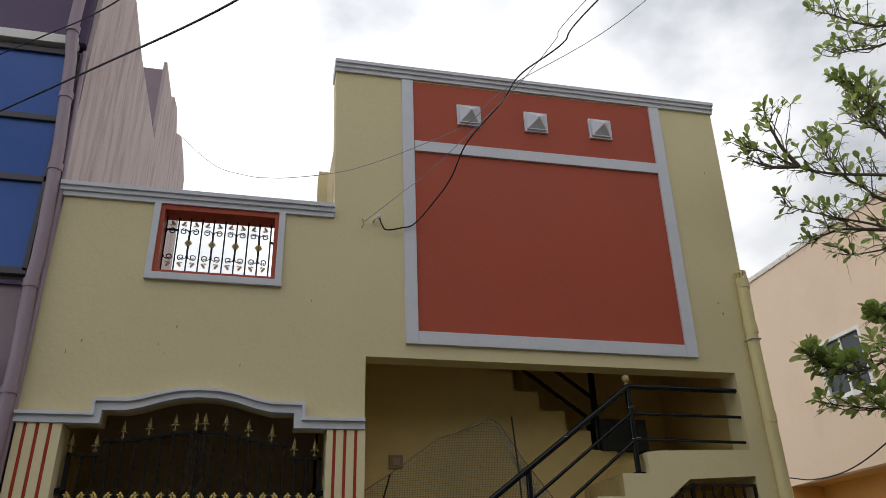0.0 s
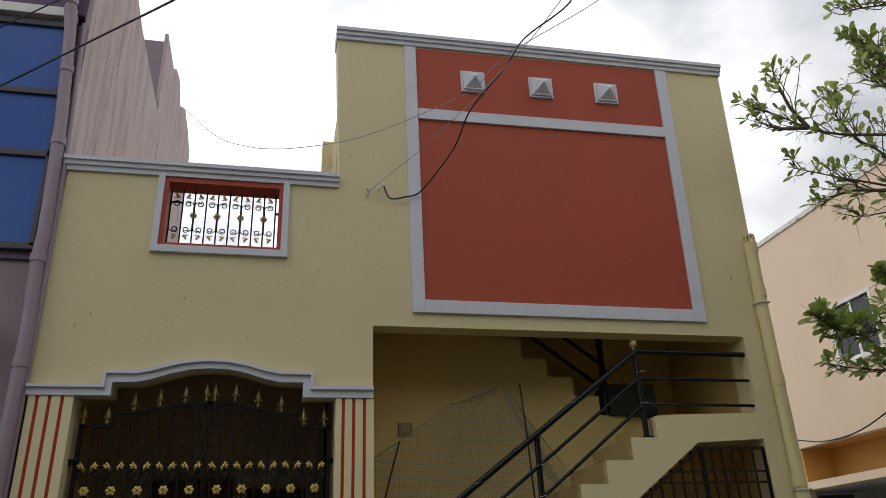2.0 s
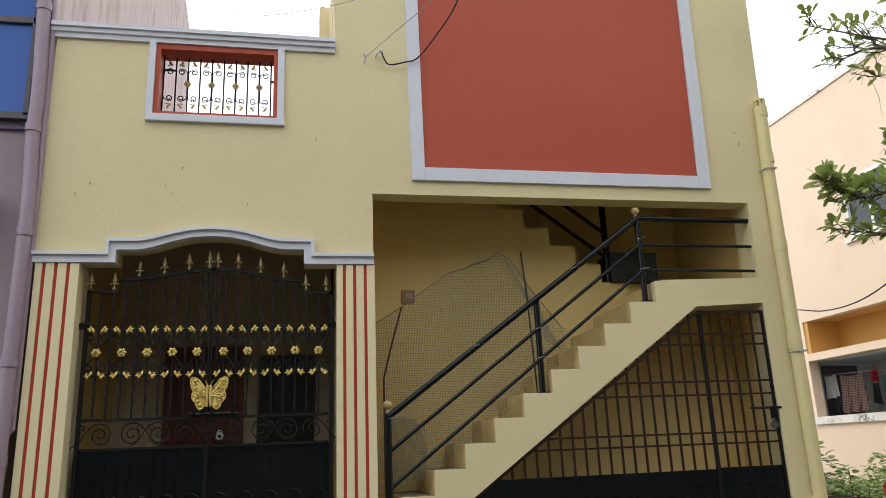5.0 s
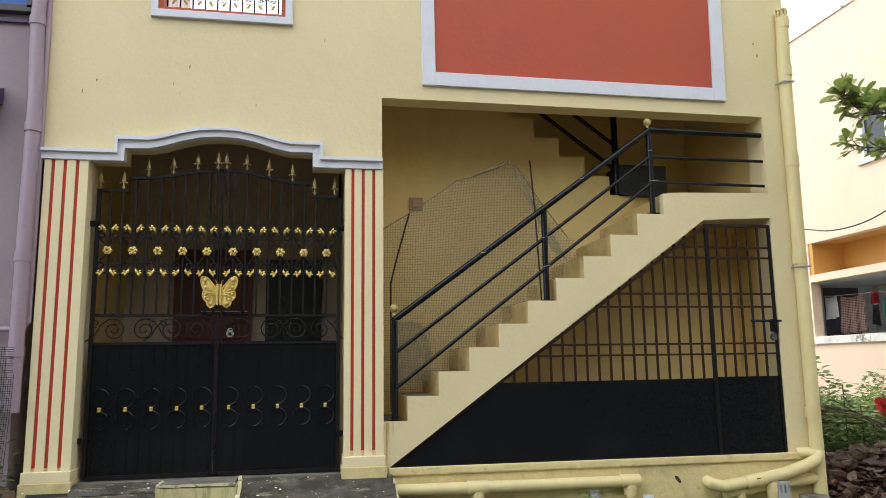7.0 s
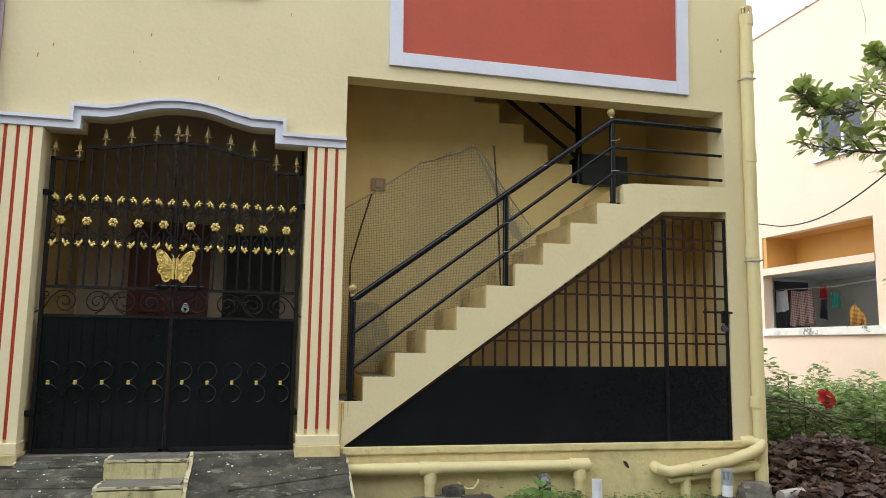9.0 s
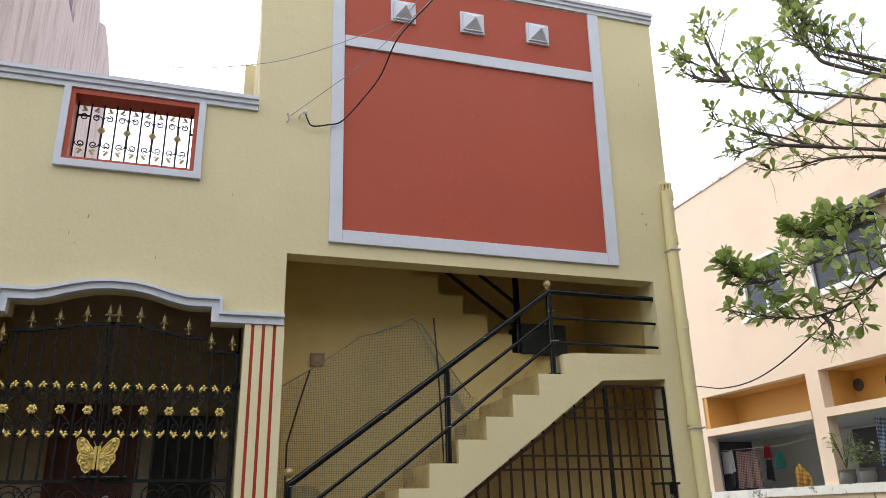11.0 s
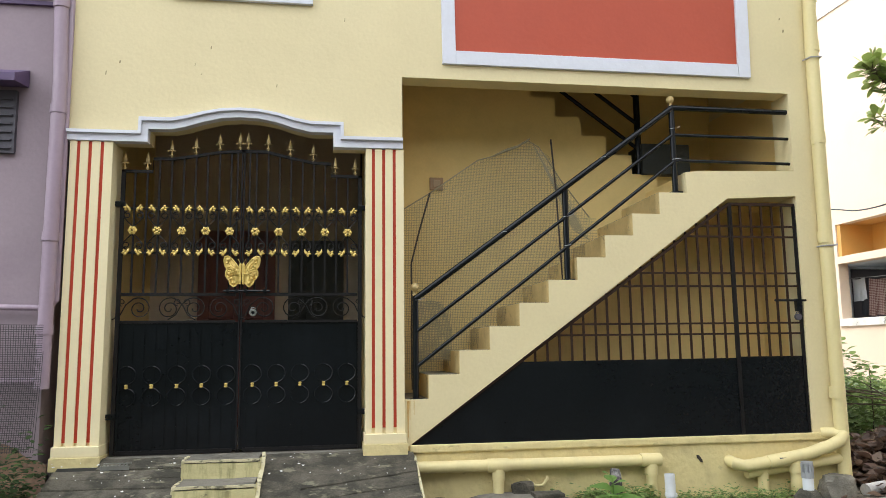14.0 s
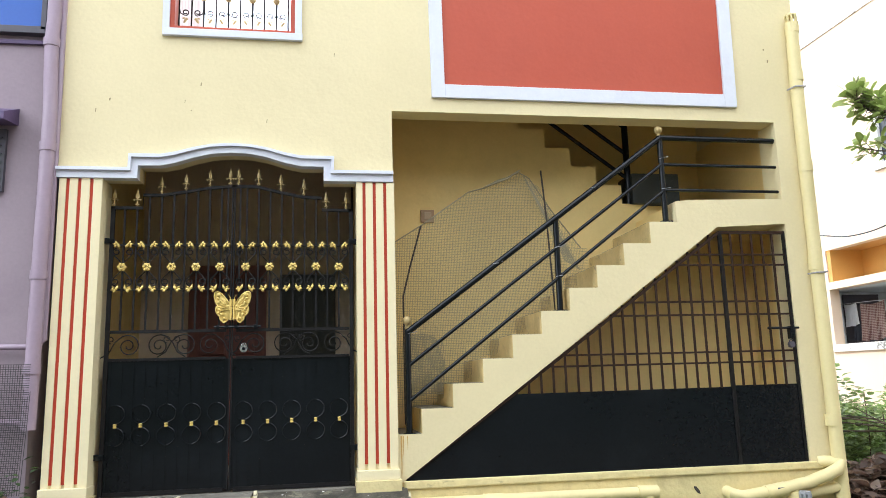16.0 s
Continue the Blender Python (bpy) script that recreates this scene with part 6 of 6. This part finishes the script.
weed_patch("creeping_weeds", "low creeping green weeds along the plot edge", 22000, clumped(3.3, 7.6, -1.85, -0.80, -0.42), LEAF_WEED, 0.034, 0.035, 1)
weed_patch("plinth_weeds", "small green weeds growing along the plinth", 2600, clumped(3.75, 4.6, -0.32, -0.06, -0.2, 3), LEAF_WEED, 0.04, 0.06, 2)
weed_patch("plinth_weeds", "small green weeds growing along the plinth", 3200, clumped(4.7, 5.95, -0.50, -0.08, -0.1, 3), LEAF_WEED, 0.032, 0.05, 3)
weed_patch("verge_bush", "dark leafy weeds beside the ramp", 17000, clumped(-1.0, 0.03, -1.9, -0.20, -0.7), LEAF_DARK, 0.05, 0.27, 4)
r = random.Random(77)
bush, stems = Leaves(), bmesh.new()
for _ in range(24000):
    x, y = r.uniform(6.6, 11.5), r.uniform(1.4, 5.5)
    top = 1.38 * max(0.0, 0.5 + 0.55 * noise.noise((x * 0.9, y * 0.9, 2)) + 0.2 * noise.noise((x * 3, y * 3, 6)) + 0.3 * max(0.0, 8.6 - x) * 0.5)
    h = top * r.random() ** 0.45
    a, s = r.uniform(0, math.tau), r.uniform(0.06, 0.13)
    bush.add((x, y, ground_z(x, y) + h), (math.cos(a), math.sin(a), r.uniform(-0.2, 0.7)), (r.uniform(-0.4, 0.4), r.uniform(-0.4, 0.4), 1), s, s * 0.6, "ovate", 0.2, 0.2)
    if _ % 500 == 0:
        tube(stems, [(x, y, ground_z(x, y)), (x + 0.03, y, ground_z(x, y) + top * 0.5), (x + 0.05, y + 0.03, ground_z(x, y) + top)], 0.006, 4, False)
pb = thing("plot_bush", (9, 3, -0.5), "tall bright green bush on the empty plot", "bush", kind="stuff")
leaf_part("foliage", bush, LEAF_WEED, pb)
part("stalks", stems, BARK, pb)
petals = Leaves()
for k in range(9):
    a = k * 2.4
    petals.add((8.43, 1.58, 0.25), (math.cos(a), 0.4 * math.sin(a) - 0.5, math.sin(a) * 0.9 + 0.2), (0.2, -1, 0.3), 0.12, 0.10, "obovate", 0.3, 0.3)
leaf_part("red_flower", petals, leaf_material("red_petal", (0.62, 0.03, 0.03), (0.75, 0.07, 0.06)), pb, "one large crumpled red flower")
weed_patch("leaf_litter", "brown dry leaf litter on the earth", 900, clumped(3.9, 6.3, -0.9, -0.1, 0.0), LEAF_DRY, 0.05, 0.012, 6, "ovate")

r = random.Random(31)
pile = Leaves()
for _ in range(2600):
    x, y = r.gauss(7.5, 0.65), r.gauss(0.6, 0.5)
    if x < 6.55:
        continue
    top = 0.45 * math.exp(-((x - 7.7) / 0.9) ** 2 - ((y - 0.8) / 0.7) ** 2)
    a = r.uniform(0, math.tau)
    s = r.uniform(0.08, 0.17)
    pile.add((x, y, ground_z(x, y) + top * r.uniform(0.55, 1.0) + 0.01), (math.cos(a), math.sin(a), r.uniform(-0.5, 0.6)), (r.uniform(-0.7, 0.7), r.uniform(-0.7, 0.7), 1), s, s * 0.55, "ovate", 0.35, r.uniform(-0.3, 0.5))
ob = new("dry_leaf_pile", pile.mesh("dry_leaf_pile", LEAF_DRY))
tagged(ob, "heap of brown curled dry leaves on the plot", "leaf pile", kind="stuff")
bm = bmesh.new()
for _ in range(9):
    a = Vector((r.uniform(6.9, 9), r.uniform(0.6, 1.8), r.uniform(-0.05, 0.25)))
    d = Vector((r.uniform(-1, 1), r.uniform(-0.4, 0.4), r.uniform(-0.1, 0.25))).normalized() * r.uniform(0.4, 1.0)
    tube(bm, [a - d, a + Vector((0, 0, 0.06)), a + d], [0.012, 0.009, 0.004], 5)
solo("cut_branches", bm, BARK, "tangle of cut dry branches on the leaf pile", "branches", kind="stuff")


def broad_weed(x, y, h, n, seed, label, big=0.25, wide=0.68, lift=0.0, mat=LEAF_BROAD):
    r = random.Random(seed)
    g = ground_z(x, y)
    w = thing("broad_leaf_weed", (x, y, g), label, "plant", group="broad-leaved weeds")
    stem = tube(bmesh.new(), [(x, y, g - 0.02), (x + 0.01, y, g + h * 0.5), (x, y - 0.01, g + h)], [0.008, 0.006, 0.003], 6)
    part("stem", stem, mat, w)
    for k in range(n):
        f = (k + 1) / n
        a = k * 2.4 + r.uniform(-0.3, 0.3)
        lv = Leaves()
        s = (big - big * 0.6 * f) * r.uniform(0.85, 1.15)
        lv.add((x, y, g + h * f), (math.cos(a), math.sin(a), r.uniform(-0.1, 0.4) + lift + 0.5 * f * f), (0.25 * math.cos(a), 0.25 * math.sin(a) - 0.25, 1), s, s * wide, "ovate", 0.16, 0.45)
        leaf_part("leaf", lv, mat, w)


broad_weed(3.05, -1.05, 0.20, 20, 1, "bright green leafy weed in front of the manhole", 0.16, 0.74)
broad_weed(3.20, -1.10, 0.36, 24, 2, "bright green leafy weed in front of the manhole", 0.17, 0.7)
broad_weed(3.40, -1.12, 0.18, 20, 3, "low bright green weed in front of the manhole", 0.15, 0.74)
broad_weed(4.02, -0.72, 0.36, 13, 4, "tall bright green broad-leaved weed near the plinth", 0.29, 0.74, 0.25)
broad_weed(3.98, -1.02, 0.20, 12, 5, "low bright green weed near the plinth", 0.16, 0.6)
broad_weed(4.72, -0.92, 0.16, 12, 6, "low bright green weed near the plinth", 0.15, 0.55)
broad_weed(-0.06, -0.75, 0.40, 20, 7, "broad-leaved weed beside the ramp, shade put into its green", 0.13, mat=LEAF_SHADE)
broad_weed(0.0, -1.0, 0.30, 14, 8, "broad-leaved weed beside the ramp, shade put into its green", 0.14, mat=LEAF_SHADE)

# rubbish
lump(4.46, -0.86, -0.54, 0.035, 0.03, 0.02, 13, WHITE, "white_rubble", "small piece of white plaster rubble", "rubble")
lump(5.22, -0.80, -0.56, 0.06, 0.04, 0.09, 14, PVC, "plastic_bag", "crumpled clear plastic bag on the ground", "plastic bag")
lump(5.36, -0.56, -0.50, 0.03, 0.03, 0.025, 15, material("blue_plastic", (0.03, 0.12, 0.4), 0.4), "blue_wrapper", "small crumpled blue wrapper", "wrapper")
solo("grey_pipe_piece", tube(bmesh.new(), [(6.50, -0.10, -0.47), (6.78, -0.02, -0.46)], 0.05, 14), material("dull_grey_plastic", (0.42, 0.41, 0.39), 0.5, vary=0.15, stain=0.5, stain_color=(0.15, 0.13, 0.1), stain_scale=8), "short grey plastic pipe lying by the corner", "pipe", smooth=True)

# fly net against the mauve wall
bm = bmesh.new()
for i in range(44):
    x = -0.80 + i * 0.0165
    cord(bm, [(x, -0.10 - 0.03 * math.sin(x * 9), 0.97), (x + 0.01, -0.13 - 0.04 * math.sin(x * 7 + 1), 0.55), (x - 0.03 * (x + 0.8), -0.12, 0.05)], 0.0022)
for k in range(56):
    z = 0.06 + k * 0.0165
    cord(bm, [(-0.80, -0.11, z), (-0.5, -0.14, z + 0.006), (-0.09 - 0.12 * max(0.0, 0.55 - z), -0.12, z)], 0.0022)
solo("fly_net", bm, material("grey_green_net", (0.060, 0.055, 0.055), 0.85, vary=0.1, bump=0), "grey mesh net hung against the mauve wall", "net", kind="stuff")
part("skirting", tube(bmesh.new(), [(-0.8, -0.03, 0.56), (-0.07, -0.03, 0.555)], 0.025, 8), MAUVE_PIPE, nbl)

bulb = thing("porch_bulb", (1.575, 2.19, 2.385), "small white bulb on the porch wall", "bulb")
part("holder", tube(bmesh.new(), [(1.575, 2.2, 2.385), (1.575, 2.175, 2.385)], 0.014, 10), GREY_FRAME, bulb)
part("globe", ball(bmesh.new(), (1.575, 2.16, 2.385), 0.019, 12), PVC, bulb, smooth=True)
vt = thing("round_ventilator", (PX + 0.75, 4.5, 2.98), "round dark ventilator opening in the ochre recess", "ventilator")
part("ring", tube(bmesh.new(), [(PX + 0.735, 4.5, 2.98), (PX + 0.752, 4.5, 2.98)], 0.15, 24), ORANGE, vt)
part("opening", tube(bmesh.new(), [(PX + 0.72, 4.5, 2.97), (PX + 0.738, 4.5, 2.97)], 0.115, 24), GREY_FRAME, vt)

# ---- verandah things of the peach house ----


def cloth(name, y0, y1, z0, z1, mat, label, x=PX + 0.42, seed=0, slump=0.0):
    """A hanging cloth in loose folds, gathered at the top and uneven at the hem."""
    bm = bmesh.new()
    n, m = 22, 10
    grid_ = []
    for j in range(m + 1):
        f = j / m
        row = []
        for i in range(n + 1):
            g = i / n
            fold = math.sin(i * 0.9 + seed) + 0.6 * math.sin(i * 1.7 + seed * 3)
            yy = y0 + (y1 - y0) * (g + (0.5 - g) * 0.12 * (1 - f)) + 0.02 * f * math.sin(i * 0.8 + seed)
            hem = 0.10 * (z1 - z0) * noise.noise((g * 3, seed * 1.7, 0))
            zz = z1 - 0.05 * (z1 - z0) * math.sin(g * math.pi) * (1 - f) - slump * abs(g - 0.6) * (z1 - z0) + (z0 - z1 + hem + slump * abs(g - 0.6) * (z1 - z0)) * f
            row.append(bm.verts.new((x + 0.028 * fold * (0.3 + 0.7 * f), yy, zz)))
        grid_.append(row)
    for a, b in zip(grid_, grid_[1:]):
        for i in range(n):
            bm.faces.new((a[i], a[i + 1], b[i + 1], b[i]))
    bmesh.ops.solidify(bm, geom=bm.faces[:], thickness=0.006)
    return solo(name, bm, mat, label, "laundry", group="laundry on the line", smooth=True)


def check_cloth(name, a, b, scale):
    m = material(name, a, 0.9, vary=0.08, bump=0.3, bump_scale=120)
    n, l = m.node_tree.nodes, m.node_tree.links
    bs = n["Principled BSDF"]
    geo = n.new("ShaderNodeNewGeometry")
    mp = n.new("ShaderNodeMapping")
    mp.inputs["Rotation"].default_value = (radians(35), 0, 0)
    mp.inputs["Scale"].default_value = (0.0, scale, scale)
    ch = n.new("ShaderNodeTexChecker")
    ch.inputs["Scale"].default_value = 1.0
    ch.inputs["Color1"].default_value, ch.inputs["Color2"].default_value = (*a, 1), (*b, 1)
    l.new(geo.outputs["Position"], mp.inputs["Vector"])
    l.new(mp.outputs["Vector"], ch.inputs["Vector"])
    l.new(ch.outputs["Color"], bs.inputs["Base Color"])
    return m


solo("washing_line", tube(bmesh.new(), [(PX + 0.42, 8.45, 2.14), (PX + 0.42, 6.5, 2.08), (PX + 0.42, 4.94, 2.16)], 0.006, 6), WIRE_W, "thin washing line across the verandah", "washing line")
cloth("white_shirt", 7.78, 8.2, 1.66, 2.12, material("white_cotton", (0.62, 0.63, 0.66), 0.9, vary=0.06, bump=0.2), "white cotton shirt hung to dry", seed=1)
cloth("dark_trousers", 7.74, 8.0, 1.36, 1.74, material("dark_cotton", (0.05, 0.055, 0.07), 0.9, vary=0.1, bump=0.2), "dark trousers hung to dry", x=PX + 0.46, seed=2)
cloth("checked_blanket", 6.98, 7.72, 1.33, 2.09, check_cloth("maroon_check_cloth", (0.16, 0.08, 0.07), (0.30, 0.22, 0.19), 28), "maroon checked blanket hung over the line", seed=3)
cloth("red_cloth", 6.62, 6.80, 1.88, 2.12, material("red_cotton", (0.42, 0.03, 0.05), 0.9, vary=0.1), "small bright red cloth hung to dry", seed=4)
cloth("black_top", 6.66, 6.84, 1.45, 1.86, material("black_cotton", (0.03, 0.03, 0.035), 0.9, vary=0.1), "small black and white top hung to dry", x=PX + 0.44, seed=5)
cloth("teal_cloth", 6.28, 6.55, 1.66, 1.98, material("teal_cotton", (0.04, 0.24, 0.19), 0.9, vary=0.1), "teal cloth hung to dry", seed=6)
cloth("yellow_cloth", 5.55, 5.98, 1.30, 1.74, check_cloth("yellow_print_cloth", (0.62, 0.42, 0.08), (0.42, 0.18, 0.05), 18), "yellow printed cloth draped on the coping", x=PX + 0.30, seed=7, slump=0.9)
cloth("blue_towel", 3.6, 4.05, 1.55, 2.35, check_cloth("blue_check_cloth", (0.10, 0.17, 0.36), (0.55, 0.60, 0.66), 22), "blue and white checked towel hung to dry", seed=8)

for k, (y, h) in enumerate(((4.50, 0.62), (4.08, 0.42))):
    pot = thing("flower_pot", (PX + 0.1, y, 1.28), "grey plastic flower pot with a leafy plant on the coping", "flower pot", group="pots on the coping")
    prof = [(0.09, 0.0), (0.125, 0.04), (0.135, 0.12), (0.12, 0.19), (0.14, 0.215), (0.14, 0.235)]
    part("pot", tube(bmesh.new(), [(PX + 0.1, y, 1.28 + z) for rr, z in prof], [rr for rr, z in prof], 18), material("grey_ribbed_pot", (0.15, 0.14, 0.13), 0.7, vary=0.15, stain=0.4), pot, smooth=True)
    rr = random.Random(40 + k)
    bm = bmesh.new()
    lv = Leaves()
    for i in range(7 if k == 0 else 16):
        a = rr.uniform(0, math.tau)
        tip = Vector((PX + 0.1 + 0.16 * math.cos(a), y + 0.2 * math.sin(a), 1.55 + h * rr.uniform(0.4, 1.0)))
        tube(bm, [(PX + 0.1, y, 1.53), ((PX + 0.1 + tip.x) / 2, (y + tip.y) / 2, (1.6 + tip.z) / 2), tuple(tip)], 0.007, 5)
        for j in range(6):
            b = rr.uniform(0, math.tau)
            lv.add(tip + Vector((0, 0, rr.uniform(-0.2, 0.02))), (math.cos(b), math.sin(b), rr.uniform(-0.1, 0.6)), (0, 0, 1), rr.uniform(0.09, 0.16), 0.05, "ovate", 0.2, 0.4)
    part("stems", bm, BARK, pot)
    leaf_part("foliage", lv, LEAF_WEED, pot)

# hairline marks and drips on the facade
mrng = random.Random(17)
CHIP = material("bare_plaster_chip", (0.30, 0.24, 0.13), 0.9, vary=0.2)
for x, z in ((0.32, 3.05), (0.22, 2.95), (1.02, 3.2), (0.9, 3.05), (0.95, 2.98), (1.55, 2.9), (6.245, 5.27), (6.12, 3.62), (6.09, 3.74), (4.3, 4.6), (2.1, 3.5)):
    h, w = mrng.uniform(0.01, 0.035), mrng.uniform(0.004, 0.010)
    solo("plaster_chip", prism(bmesh.new(), [(x, z), (x + w, z + 0.004), (x + w * 1.4, z + h), (x + 0.002, z + h * 0.9)], -0.004 - (0.006 if 3.05 < x < 5.65 and z > 3.3 else 0), 0.002), CHIP, "tiny dark chip in the wall paint", "wall damage", group="paint chips")
RUST = material("rust_stain", (0.55, 0.34, 0.10), 0.8, vary=0.3, grain=80)
for x, w, h in ((2.612, 0.014, 0.30), (2.63, 0.008, 0.16), (2.665, 0.006, 0.12)):
    solo("rust_drip", prism(bmesh.new(), [(x, Z0 - 0.01), (x + w, Z0 - 0.01), (x + w * 0.7, Z0 - h), (x + w * 0.4, Z0 - h)], -0.003, 0.001), RUST, "rusty brown drip below the railing post", "stain", group="rust drips")

# ---- unseen dark blocks added behind the viewer to darken the gate's reflections ----
across = thing("unseen_lane_block", (1, -12.5, -0.7), "unseen dark block added across the lane to darken reflections", "house")
BLOCK_DARK = material("unseen_block_dark", (0.07, 0.085, 0.06), 0.9, vary=0.3, stain=0.6, stain_color=(0.03, 0.035, 0.025), stain_scale=2)
part("wall", cube(-9, 4.5, -16, -11.5, -0.8, 6.2), BLOCK_DARK, across)
part("roof", cube(-9.2, 4.7, -16.2, -11.3, 6.2, 6.35), CONCRETE_L, across)
across = thing("unseen_lane_block", (9, -12.5, -0.7), "unseen dark block added across the lane to darken reflections", "house")
part("wall", cube(5.2, 16, -16, -11.8, -0.8, 6.8), BLOCK_DARK, across)
part("roof", cube(5.0, 16.2, -16.2, -11.6, 6.8, 6.95), CONCRETE_L, across)
